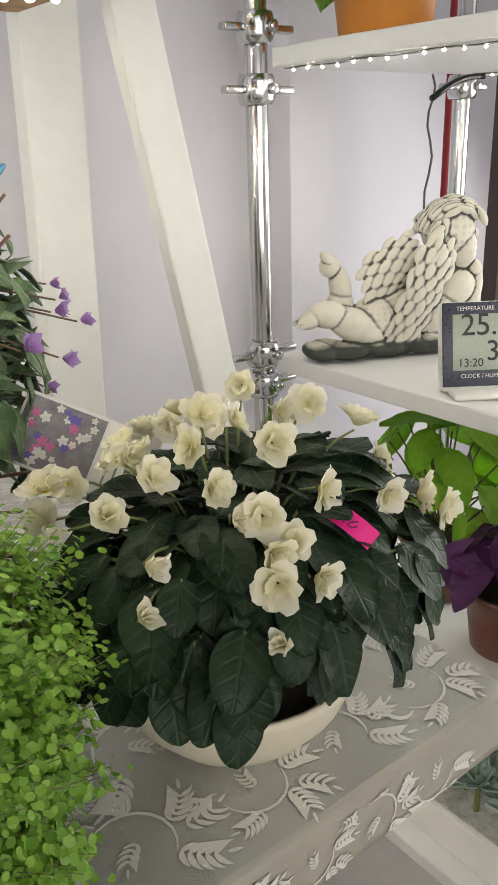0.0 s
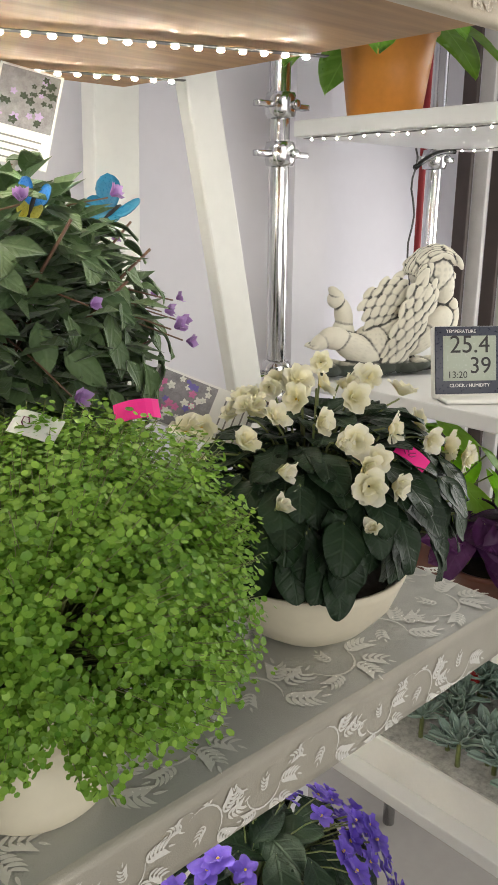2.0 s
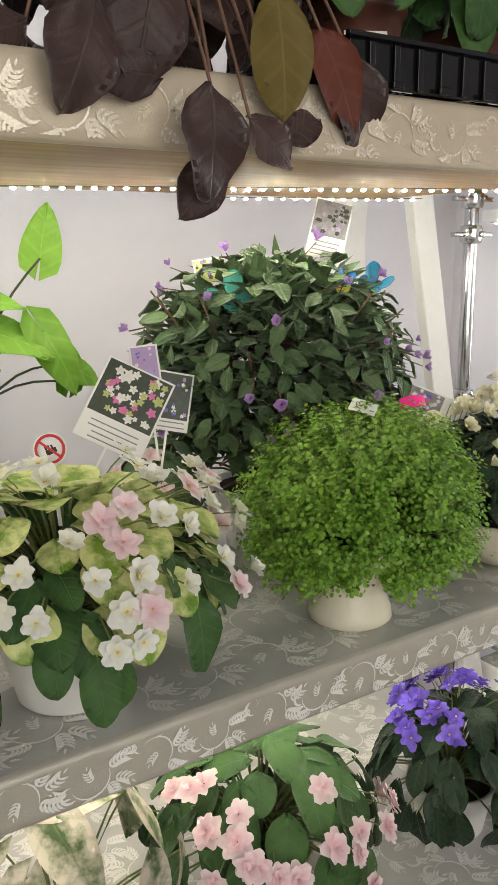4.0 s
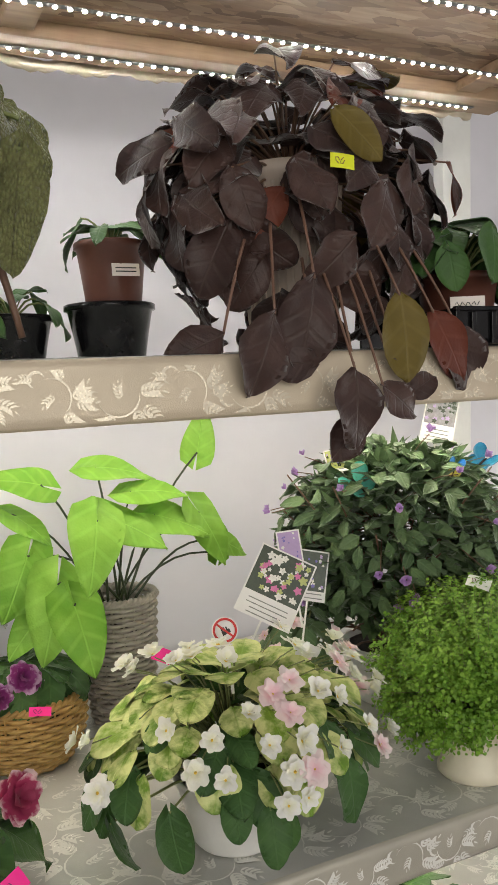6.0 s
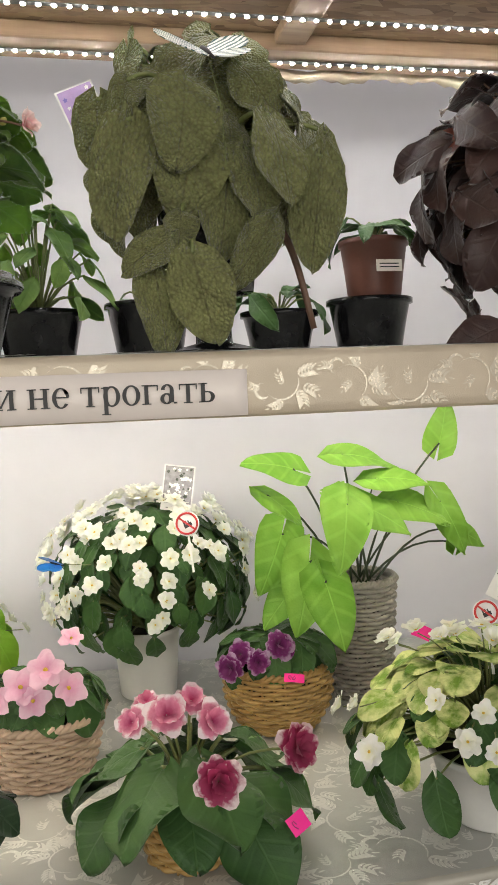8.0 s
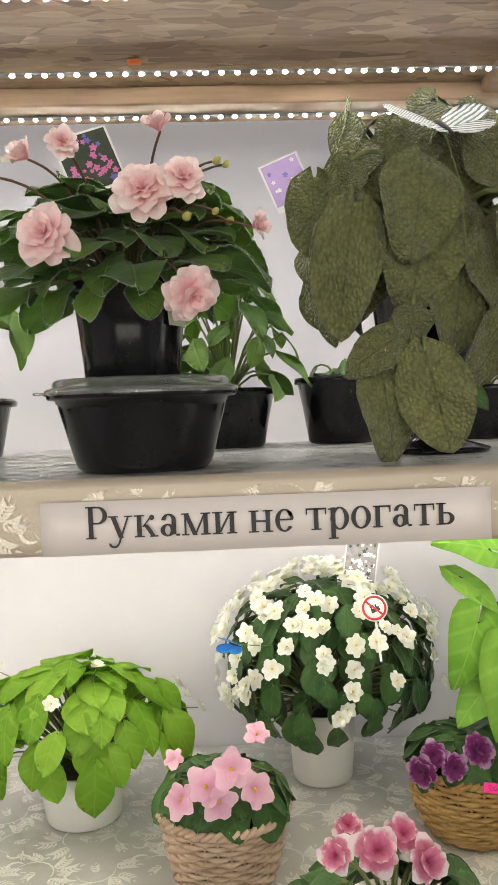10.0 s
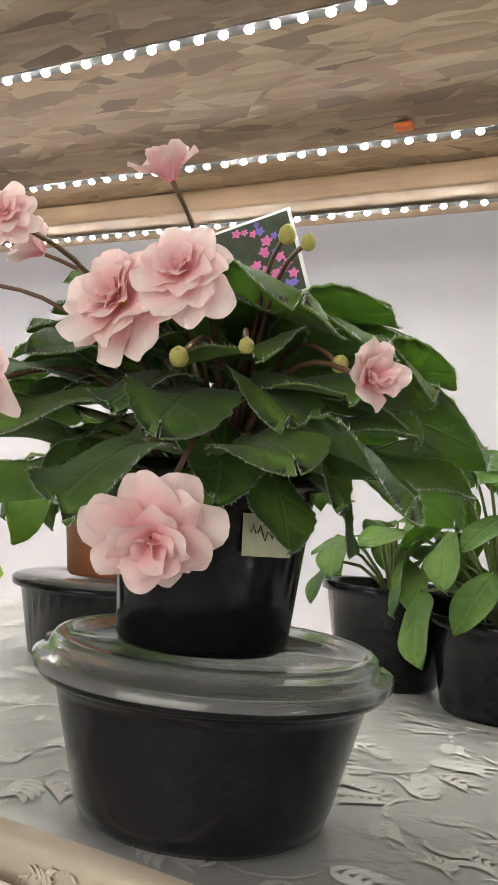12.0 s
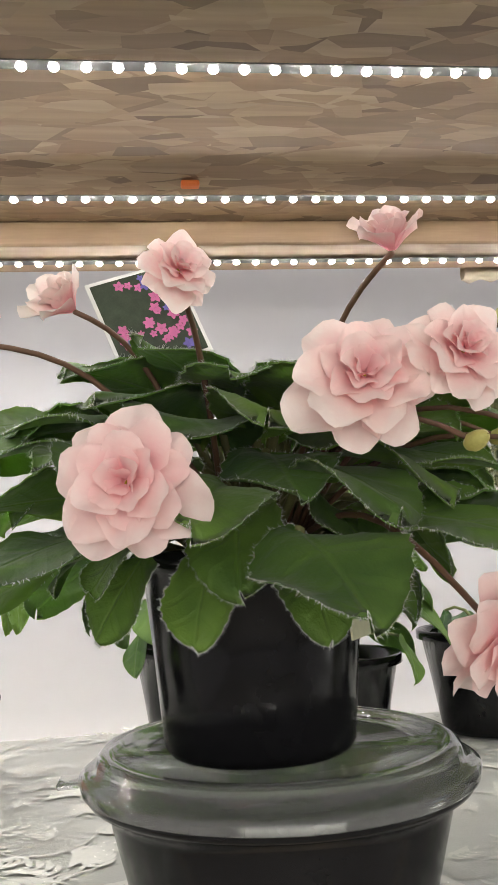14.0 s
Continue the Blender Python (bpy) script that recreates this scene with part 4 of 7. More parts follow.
# cream double violet in a low bowl
dark = leaves("leaf", 0.046, 0.034, LEAF_DARK, ny=10, widest=0.48, fold=0.2, curl=0.18, cord=0.1, point=0.9)
cream = [rosette_mesh("flower", [(6, 0.0145, 0.0135, 28 + 12 * k, 0.001), (5, 0.0125, 0.0115, 54 + 8 * k, 0.002), (4, 0.009, 0.009, 70, 0.003)], PET_WHITE, YELLOW if k == 0 else None, 0.0022, seed=k) for k in range(3)]
bud = [rosette_mesh("bud", [(5, 0.019, 0.014, 74, 0.0), (5, 0.016, 0.012, 80, 0.001)], PET_WHITE, seed=k + 9) for k in range(2)]
wv = thing("cream_violet", "dark leaved violet with cream double flowers in a cream bowl", "potted plant", (0.214, 0.120, LOW + 0.0024), "potted plants")
cup(wv, 0, 0, 0, CREAM, profile=[(0.0005, 0.0), (0.030, 0.0), (0.034, 0.002), (0.052, 0.014), (0.069, 0.034), (0.078, 0.056), (0.080, 0.064), (0.077, 0.064), (0.063, 0.036), (0.03, 0.008), (0.0005, 0.007)], fill=0, label="smooth cream rounded bowl")
part("soil", lathe("soil", [(0.0005, 0.058), (0.066, 0.052)], SOIL, 24), parent=wv)
mound(wv, (0.012, -0.006, 0.100), (0.130, 0.100, 0.094), 210, dark, (0.62, 0.90), -0.20, 34, STEM, (0, 0, 0.06), 21, inset=(0.86, 1.02), spin=16)
mound(wv, (0.004, -0.006, 0.092), (0.108, 0.084, 0.082), 60, dark, (0.75, 1.0), -0.1, 16, None, None, 22)
# flower heads in loose clusters on the crown, shared buds lower down
lines = []
rr = random.Random(31)
crown_blooms = ((0.029, 0.035, 0.218), (-0.014, 0.050, 0.202), (0.011, 0.041, 0.200), (-0.025, 0.007, 0.201), (-0.007, 0.028, 0.208), (0.001, 0.011, 0.206), (0.010, -0.014, 0.200), (0.044, 0.026, 0.199), (0.063, 0.015, 0.203), (0.085, -0.003, 0.188), (0.091, -0.014, 0.167), (0.067, -0.044, 0.165), (0.105, -0.035, 0.148), (0.112, -0.047, 0.142), (0.014, -0.046, 0.183), (-0.039, -0.024, 0.191), (-0.055, 0.028, 0.190), (-0.056, 0.003, 0.192), (-0.074, 0.060, 0.178), (-0.088, 0.061, 0.175), (-0.082, 0.005, 0.178), (-0.092, 0.058, 0.161), (-0.024, -0.047, 0.180), (-0.029, -0.059, 0.167), (-0.031, -0.067, 0.155), (-0.015, -0.060, 0.168), (-0.013, -0.072, 0.152))
crown_buds = ((-0.038, -0.042, 0.181), (-0.081, -0.030, 0.167), (-0.092, -0.040, 0.146), (-0.037, -0.078, 0.127), (-0.092, 0.033, 0.164))
for q, sort in [(q, cream) for q in crown_blooms] + [(q, bud) for q in crown_buds]:
    p = Vector(q) - Vector((0, 0.015, 0))
    f = Vector((p.x * 0.5 - 0.25, p.y * 0.5 - 0.45, 0.35)) + Vector((rr.uniform(-0.6, 0.6), rr.uniform(-0.4, 0.4), rr.uniform(-0.5, 0.5)))
    part("flower" if sort is cream else "bud", rr.choice(sort), parent=wv, m=face_to(p, f, rr.uniform(0.85, 1.1) if sort is cream else rr.uniform(0.6, 0.75), rr.uniform(0, TAU)))
    lines.append(arc((0.3 * p.x, 0.3 * p.y, 0.12), p - f.normalized() * 0.002, 0.016, 6, 0.0010, 0.0008))
bloom(wv, (0.0, -0.003, 0.095), (0.125, 0.10, 0.112), 12, cream, 0.6, 0.98, 1.0, (0.7, 0.9), 34, None, None, span=(0.3, 2.8))
part("flower_stalks", tube_mesh("flower_stalks", lines, STEM, 5), parent=wv, kind="stuff")

# blue-lilac flowering bush with small leaves
small = leaves("leaf", 0.030, 0.0165, LEAF_BUSH, widest=0.45, fold=0.25, curl=0.2, cord=0.0, nx=4, ny=6)
lilac = [rosette_mesh("flower", [(5, 0.010, 0.008, 62, 0), (4, 0.008, 0.006, 74, 0.001)], PET_VIOLET, seed=k, nx=2, ny=3) for k in range(2)]
bush = thing("lilac_bush", "dense dark green bush with small lilac buds in a white dish", "potted plant", (0.0, 0.335, LOW + 0.0024), "potted plants")
cup(bush, 0.066, 0.048, 0.085, POTWHITE, fill=0.9)
mound(bush, (0.015, -0.01, 0.235), (0.182, 0.155, 0.145), 298, small, (0.8, 1.35), -0.72, 30, None, None, 41, inset=(0.86, 1.05), spin=40)
verts, faces = [], []
rr = random.Random(4)
for i in range(3600):
    sn = rr.uniform(-0.85, 1)
    cs = math.sqrt(1 - sn * sn)
    a = rr.uniform(0, TAU)
    k = rr.uniform(0.55, 0.9)
    p = Vector((0.015 + 0.18 * cs * math.cos(a) * k, -0.01 + 0.152 * cs * math.sin(a) * k, 0.235 + 0.148 * sn * k))
    m = aim(p, (cs * math.cos(a) + rr.gauss(0, 0.5), cs * math.sin(a) + rr.gauss(0, 0.5), sn * 0.4 + rr.gauss(0, 0.4)), (rr.gauss(0, 0.3), rr.gauss(0, 0.3), 1), rr.uniform(0.8, 1.3))
    b = len(verts)
    verts += [m @ Vector(q) for q in ((0, 0, 0), (0.0075, 0.012, 0.0015), (0, 0.029, -0.003), (-0.0075, 0.012, 0.0015))]
    faces += [(b, b + 1, b + 2), (b, b + 2, b + 3)]
part("inner_foliage", mesh_of("inner_foliage", verts, faces, LEAF_BUSH), parent=bush, kind="stuff")
part("branches", tube_mesh("branches", [arc((0, 0, 0.08), (0.015 + 0.17 * math.cos(q * 2.4), -0.01 + 0.14 * math.sin(q * 2.4), 0.2 + 0.13 * math.sin(q * 1.7)), 0.02, 6, 0.002, 0.0012) for q in range(40)], STEMBROWN, 5), parent=bush, kind="stuff")
bloom(bush, (0.015, -0.01, 0.235), (0.185, 0.16, 0.148), 46, lilac, -0.45, 1.0, 1.06, (0.8, 1.25), 44, (0.0, 0, 0.25), STEMBROWN, tilt_up=0.2)

# variegated violet
vleaf = leaves("leaf", 0.052, 0.052, LEAF_VAR, ny=10, widest=0.5, fold=0.12, curl=0.2, cord=0.16, point=0.8)
vdark = leaves("leaf", 0.066, 0.048, LEAF_MID, widest=0.5, fold=0.2, curl=0.2, cord=0.16, point=0.8)
snow = [rosette_mesh("flower", [(6, 0.014, 0.013, 12 + 16 * k, 0), (5, 0.010, 0.010, 40 + 12 * k, 0.002)], PET_SNOW, YELLOW, 0.0018, seed=k, nx=4, ny=4) for k in range(3)]
blush = [rosette_mesh("flower", [(6, 0.018, 0.016, 12, 0), (5, 0.013, 0.012, 42, 0.003)], PET_BLUSH, YELLOW, 0.002, seed=k) for k in range(2)]
vv = thing("variegated_violet", "cream and green variegated violet with white and pink flowers", "potted plant", (-0.345, 0.12, LOW + 0.0024), "potted plants")
cup(vv, 0.062, 0.046, 0.075, POTWHITE)
mound(vv, (0.0, -0.01, 0.085), (0.150, 0.122, 0.115), 92, vleaf, (0.6, 0.92), 0.10, 30, STEM, (0, 0, 0.07), 51)
mound(vv, (0.0, -0.01, 0.075), (0.160, 0.130, 0.10), 60, vdark, (0.60, 0.82), -0.25, 24, STEM, (0, 0, 0.07), 52)
bloom(vv, (0.0, -0.01, 0.085), (0.160, 0.132, 0.125), 40, snow, 0.05, 0.98, 1.06, (0.8, 1.15), 53, (0, 0, 0.09), STEM, span=(2.6, 6.8))
bloom(vv, (0.0, -0.01, 0.085), (0.162, 0.134, 0.126), 8, blush, 0.2, 0.8, 1.05, (0.7, 0.95), 54, (0, 0, 0.09), STEM, span=(4.4, 6.4))

# arrowhead vine in a grey wicker basket
syn_mesh = [sized(leaf_mesh("leaf", 0.086, 0.068, LEAF_SYN, widest=0.27, fold=0.22, curl=0.22, cord=0.42, wave=0.8, nx=6, ny=9, seed=k), 0.105) for k in range(3)]
syn = thing("arrowhead_vine", "bright lime green arrowhead vine in a grey wicker basket", "potted plant", (-0.362, 0.475, LOW + 0.0024), "potted plants")
basket(syn, [(0.042, 0.0), (0.047, 0.06), (0.05, 0.12), (0.053, 0.175)], WICKER_GREY, 26, 22, 0.0066)
lines = []
for (x, y, z), (dx, dy, dz), s in (((-0.10, -0.02, 0.345), (-1, -0.3, 0.35), 0.9), ((-0.02, 0.0, 0.36), (1, -0.2, -0.08), 1.0), ((0.125, -0.02, 0.37), (0.15, -0.2, 1), 0.75), ((-0.03, -0.05, 0.30), (0.9, -0.4, -0.35), 1.15), ((-0.045, -0.09, 0.30), (-0.25, -0.6, -0.8), 1.1), ((0.02, -0.03, 0.325), (0.8, -0.3, 0.05), 0.9), ((0.12, -0.03, 0.285), (0.5, -0.3, -0.9), 1.0), ((-0.13, -0.06, 0.26), (-0.4, -0.4, -0.8), 1.0), ((-0.10, -0.09, 0.225), (-0.3, -0.6, -0.9), 1.15), ((-0.085, -0.11, 0.20), (0.1, -0.6, -0.7), 1.05), ((0.16, 0.0, 0.215), (0.1, -0.1, 1), 0.6), ((-0.14, -0.02, 0.31), (0.6, -0.4, -0.4), 0.8), ((-0.11, -0.06, 0.19), (-0.7, -0.4, -0.5), 0.9), ((0.05, -0.04, 0.29), (0.9, -0.3, -0.25), 0.95), ((0.15, -0.01, 0.24), (0.9, -0.1, -0.4), 0.7)):
    d = Vector((dx, dy, dz)).normalized()
    part("leaf", syn_mesh[len(lines) % 3], parent=syn, m=aim((x, y, z), d, (0.1, -0.6, 0.8), s, radians(rng.uniform(-15, 15))))
    lines.append(arc((rng.uniform(-0.02, 0.02), rng.uniform(-0.02, 0.02), 0.15), (x, y, z), 0.03, 8, 0.002, 0.0014))
part("petioles", tube_mesh("petioles", lines, plain("dark_petiole", (0.035, 0.05, 0.02), 0.45), 6), parent=syn, kind="stuff")

# honey basket with plum ruffled violet
mid = leaves("leaf", 0.052, 0.040, LEAF_MID, widest=0.5, fold=0.18, curl=0.2, cord=0.14, point=0.8)
plum = [rosette_mesh("flower", [(7, 0.019, 0.018, 15, 0), (6, 0.015, 0.014, 40, 0.002), (5, 0.010, 0.011, 65, 0.004)], PET_PLUM, seed=k) for k in range(2)]
gb = thing("plum_violet", "ruffled plum violet with dark leaves in a honey wicker basket", "potted plant", (-0.506, 0.41, LOW + 0.0024), "potted plants")
basket(gb, [(0.050, 0.0), (0.066, 0.025), (0.073, 0.05), (0.072, 0.072), (0.068, 0.085)], WICKER_GOLD, 15, 30, 0.0058)
mound(gb, (0.0, 0.0, 0.085), (0.080, 0.072, 0.055), 34, mid, (0.8, 1.15), 0.05, 22, STEM, (0, 0, 0.075), 61)
for (x, y, z), f, s in (((-0.060, -0.05, 0.118), (-0.4, -0.9, 0.3), 1.0), ((-0.075, -0.055, 0.103), (-0.6, -0.8, 0.1), 1.05), ((-0.040, -0.06, 0.108), (0, -1, 0.2), 0.95), ((-0.012, -0.06, 0.128), (0.2, -0.9, 0.4), 1.1), ((-0.002, -0.055, 0.120), (0.4, -0.9, 0.2), 0.9)):
    part("flower", plum[rng.randrange(2)], parent=gb, m=face_to((x, y, z), f, s, rng.uniform(0, 6)))

# white violet bush in a white pot
wleaf = leaves("leaf", 0.040, 0.030, LEAF_MID, widest=0.48, fold=0.2, curl=0.22, cord=0.12, nx=4, ny=6)
wb = thing("white_violet_bush", "dense green bush covered with white flowers in a white plastic pot", "potted plant", (-0.672, 0.575, LOW + 0.0024), "potted plants")
cup(wb, 0.050, 0.043, 0.105, POTWHITE, fill=0.9)
mound(wb, (0.008, -0.03, 0.175), (0.150, 0.135, 0.128), 190, wleaf, (0.8, 1.25), -0.62, 16, STEM, (0, 0, 0.10), 71)
mound(wb, (0.008, -0.03, 0.17), (0.12, 0.105, 0.10), 70, wleaf, (0.8, 1.2), -0.5, 16, None, None, 72)
bloom(wb, (0.008, -0.03, 0.175), (0.153, 0.138, 0.13), 125, snow, 0.38, 1.0, 1.05, (0.85, 1.15), 73, None, None, tilt_up=0.0)
bloom(wb, (0.008, -0.03, 0.175), (0.153, 0.138, 0.13), 22, snow, -0.15, 0.4, 1.05, (0.85, 1.15), 74, None, None, span=(3.2, 5.9))

# pink violet in a beige basket
lp = [rosette_mesh("flower", [(5, 0.021, 0.020, 14, 0), (2, 0.015, 0.014, 30, 0.002)], PET_LIGHTPINK, YELLOW, 0.0026, seed=k) for k in range(2)]
pb = thing("light_pink_violet", "light pink violet with dark leaves in a beige wicker basket", "potted plant", (-0.818, 0.35, LOW + 0.0024), "potted plants")
basket(pb, [(0.056, 0.0), (0.064, 0.03), (0.070, 0.06), (0.074, 0.08)], WICKER_BEIGE, 13, 30, 0.006)
mound(pb, (0.0, -0.005, 0.082), (0.082, 0.075, 0.05), 36, mid, (0.8, 1.15), 0.0, 16, STEM, (0, 0, 0.075), 81)
for (x, y, z), f, s in (((-0.045, -0.06, 0.118), (-0.4, -0.8, 0.4), 1.0), ((-0.018, -0.07, 0.135), (0, -0.9, 0.5), 1.1), ((0.010, -0.065, 0.150), (0.1, -0.8, 0.6), 1.1), ((0.034, -0.06, 0.124), (0.4, -0.8, 0.4), 1.05), ((0.040, -0.04, 0.176), (0.2, -0.5, 0.8), 0.75), ((-0.005, -0.075, 0.120), (0.1, -1, 0.1), 0.95), ((-0.052, -0.05, 0.158), (-0.3, -0.6, 0.7), 0.6)):
    part("flower", lp[rng.randrange(2)], parent=pb, m=face_to((x, y, z), f, s, rng.uniform(0, 6)))
part("flower_stalks", tube_mesh("flower_stalks", [arc((0.02 * math.cos(q), 0.02 * math.sin(q), 0.09), (-0.04 + 0.016 * q, -0.055, 0.125 + 0.01 * (q % 3)), 0.01, 6, 0.0014, 0.001) for q in range(6)], STEMBROWN, 5), parent=pb, kind="stuff")

# burgundy violet with large leaves at the shelf's front
big = [sized(leaf_mesh("leaf", 0.086, 0.074, LEAF_MID, widest=0.48, fold=0.15, curl=0.22, cord=0.16, wave=1.9, nx=6, ny=12, seed=k, point=0.8), 0.088) for k in range(3)]
burg = [rosette_mesh("flower", [(7, 0.021, 0.020, 12, 0), (6, 0.017, 0.016, 38, 0.002), (5, 0.012, 0.012, 62, 0.004)], PET_BURG, seed=k) for k in range(2)]
pkw = [rosette_mesh("flower", [(6, 0.019, 0.018, 12, 0), (5, 0.014, 0.014, 45, 0.002)], petal_material("pink_white_petal", (0.42, 0.03, 0.13), (0.74, 0.27, 0.40), 0.0165, edge=(0.93, 0.86, 0.88)), seed=4)]
bv = thing("burgundy_violet", "large leaved violet with burgundy and white ruffled flowers", "potted plant", (-0.668, 0.135, LOW + 0.0024), "potted plants")
basket(bv, [(0.040, 0.0), (0.046, 0.03), (0.049, 0.055)], WICKER_GOLD, 9, 22, 0.006)
lines = []
for k in range(17):
    a = k * 2.39996 + 0.4
    ring = k % 3
    r0 = 0.045 + 0.018 * ring
    zz = 0.075 + 0.016 * (2 - ring) + 0.006 * (k % 2)
    p = Vector((r0 * math.cos(a), r0 * math.sin(a) * 0.95, zz))
    d = Vector((math.cos(a), math.sin(a), -0.35 - 0.15 * ring))
    part("leaf", big[k % 3], parent=bv, m=aim(p, d, (0.5 * math.cos(a), 0.5 * math.sin(a), 1), rng.uniform(0.82, 1.08), radians(rng.uniform(-12, 12))))
    lines.append(arc((0.01 * math.cos(a), 0.01 * math.sin(a), 0.055), p, 0.012, 6, 0.0028, 0.002))
part("petioles", tube_mesh("petioles", lines, STEM, 6), parent=bv, kind="stuff")
for (x, y, z), f, s, me in (((-0.052, -0.02, 0.148), (-0.5, -0.7, 0.5), 0.9, 1), ((-0.020, -0.03, 0.155), (0, -0.7, 0.7), 1.15, 1), ((0.005, -0.02, 0.162), (0.1, -0.6, 0.8), 0.95, 1), ((0.022, -0.035, 0.147), (0.4, -0.8, 0.4), 1.05, 1), ((0.018, -0.085, 0.112), (0.1, -0.95, 0.3), 1.15, 0), ((0.100, -0.055, 0.118), (0.4, -0.8, 0.4), 1.15, 0), ((-0.035, 0.02, 0.150), (-0.2, -0.4, 0.9), 0.8, 1)):
    part("flower", (pkw[0] if me else burg[rng.randrange(2)]), parent=bv, m=face_to((x, y, z), f, s, rng.uniform(0, 6)))
    part("flower_stalk", tube_mesh("flower_stalk", [arc((0, 0, 0.06), Vector((x, y, z)) - Vector(f).normalized() * 0.003, 0.015, 6, 0.0018, 0.0013)], STEM, 5), parent=bv)

# small dark seedling in a green pot, and its neighbour
for (x, y), nm, lab, pot_mat, seed in (((-0.887, 0.125), "violet_seedling", "small dark violet with a pink tag in a green pot", GREENPOT, 91), ((-1.045, 0.10), "violet_seedling", "small dark violet with a pale pink flower in a green pot", GREENPOT, 92)):
    sd = thing(nm, lab, "potted plant", (x, y, LOW + 0.0024), "potted plants")
    cup(sd, 0.021, 0.0175, 0.05, pot_mat, wall=0.0015, rim=0.0015)
    mound(sd, (0, 0, 0.062), (0.055, 0.05, 0.040), 20, dark, (0.75, 1.0), 0.0, 14, STEM, (0, 0, 0.045), seed)
    if seed == 92:
        part("flower", blush[0], parent=sd, m=face_to((0.04, -0.04, 0.10), (0.3, -0.8, 0.4), 0.9))

# lime plant in a white bowl
lime = leaves("leaf", 0.062, 0.045, LEAF_LIME, widest=0.48, fold=0.2, curl=0.25, cord=0.14, nx=4, ny=7)
lm = thing("lime_violet", "lime green violet with small white flowers in a white bowl", "potted plant", (-1.005, 0.50, LOW + 0.0024), "potted plants")
cup(lm, 0.060, 0.05, 0.075, POTWHITE)
mound(lm, (0.0, -0.02, 0.10), (0.150, 0.12, 0.125), 80, lime, (0.8, 1.15), -0.1, 18, STEM, (0, 0, 0.07), 95)
bloom(lm, (0.0, -0.02, 0.10), (0.155, 0.125, 0.128), 9, snow, 0.2, 0.9, 1.05, (0.7, 1.0), 96, (0, 0, 0.08), STEM)

# grey-leaved miniature with pink flowers between the pots
gm = thing("grey_violet", "small grey green violet with pink flowers in a white pot", "potted plant", (-0.165, 0.30, LOW + 0.0024), "potted plants")
cup(gm, 0.04, 0.032, 0.06, POTWHITE)
gleaf = leaves("leaf", 0.036, 0.030, LEAF_BUSH, widest=0.5, fold=0.15, curl=0.2, cord=0.1)
mound(gm, (0, 0, 0.085), (0.062, 0.055, 0.085), 50, gleaf, (0.8, 1.1), -0.3, 16, STEM, (0, 0, 0.055), 97)
bloom(gm, (0, 0, 0.085), (0.066, 0.06, 0.09), 9, blush, 0.0, 0.9, 1.05, (0.5, 0.75), 98, (0, 0, 0.08), STEM, span=(3.2, 6.0))

# ---- plants on the upper shelf ----
TOP = UP + 0.0024

# pink double violet on an upturned take-away bowl
bowl = thing("takeaway_bowl", "glossy black plastic bowl with a clear lid carrying a pot", "bowl", (-0.8675, 0.0585, TOP), "black bowls")
bowl.scale = (0.955, 0.955, 1.03)
part("body", lathe("body", [(0.0005, 0.0), (0.050, 0.0), (0.0535, 0.003), (0.0555, 0.008), (0.0665, 0.046), (0.0672, 0.049), (0.0685, 0.0495), (0.0690, 0.052), (0.0745, 0.0525), (0.0755, 0.054), (0.0755, 0.0575), (0.074, 0.058), (0.0665, 0.0575), (0.0535, 0.009), (0.0005, 0.006)], BLACK, 64), parent=bowl)
lid = part("lid", lathe("lid", [(0.0770, 0.0555), (0.0775, 0.0590), (0.0750, 0.0605), (0.0715, 0.0610), (0.0705, 0.0650), (0.0685, 0.0668), (0.0650, 0.0670), (0.0635, 0.0640), (0.0005, 0.0635), (0.0005, 0.0625), (0.0640, 0.0628), (0.0655, 0.0655), (0.0680, 0.0655), (0.0695, 0.0600), (0.0750, 0.0592), (0.0762, 0.0580), (0.0762, 0.0555)], CLEAR, 64), parent=bowl, label="clear ribbed plastic lid")
part("lid_tab", box_bm(-0.085, -0.0765, -0.012, 0.002, 0.0565, 0.0585, 0.0008), CLEAR, lid)

hairy = [sized(leaf_mesh("leaf", 0.058, 0.046, LEAF_PINKV, widest=0.52, fold=0.22, curl=0.18, cord=0.10, serr=0.035, wave=1.3, nx=6, ny=20, seed=k, point=0.9, hair=HAIR), 0.072) for k in range(4)]
rose = [rosette_mesh("flower", [(7, 0.0205, 0.019, 6, 0), (7, 0.0185, 0.017, 24, 0.002), (6, 0.0145, 0.014, 44, 0.004), (5, 0.0105, 0.011, 62, 0.006), (4, 0.007, 0.008, 78, 0.007)], PET_PINK, YELLOW, 0.0022, seed=k + 2, nx=8, ny=6) for k in range(3)]
half = rosette_mesh("flower", [(6, 0.021, 0.017, 58, 0), (5, 0.018, 0.014, 70, 0.001), (5, 0.015, 0.012, 80, 0.002)], PET_PINK, seed=8, nx=6, ny=6)
bud_green = lathe("bud", [(0.0003, -0.004), (0.002, -0.0035), (0.0034, -0.001), (0.0032, 0.002), (0.0018, 0.005), (0.0003, 0.0058)], plain("bud_green_yellow", (0.45, 0.42, 0.12), 0.5, vary=0.2, scale=120), 12)
pv = thing("pink_violet", "hairy leaved violet with rose pink double flowers in a black pot", "potted plant", (-0.874, 0.0575, TOP + 0.0662), "potted plants")
cup(pv, 0.0425, 0.036, 0.074, BLACK, label="glossy black plastic pot")
label_strip = part("name_label", box_bm(-0.011, 0.011, -0.0004, 0.0004, -0.008, 0.008), plain("pale_yellow_paper", (0.62, 0.62, 0.42), 0.6), pv, "small pale paper label with handwriting", smooth=False)
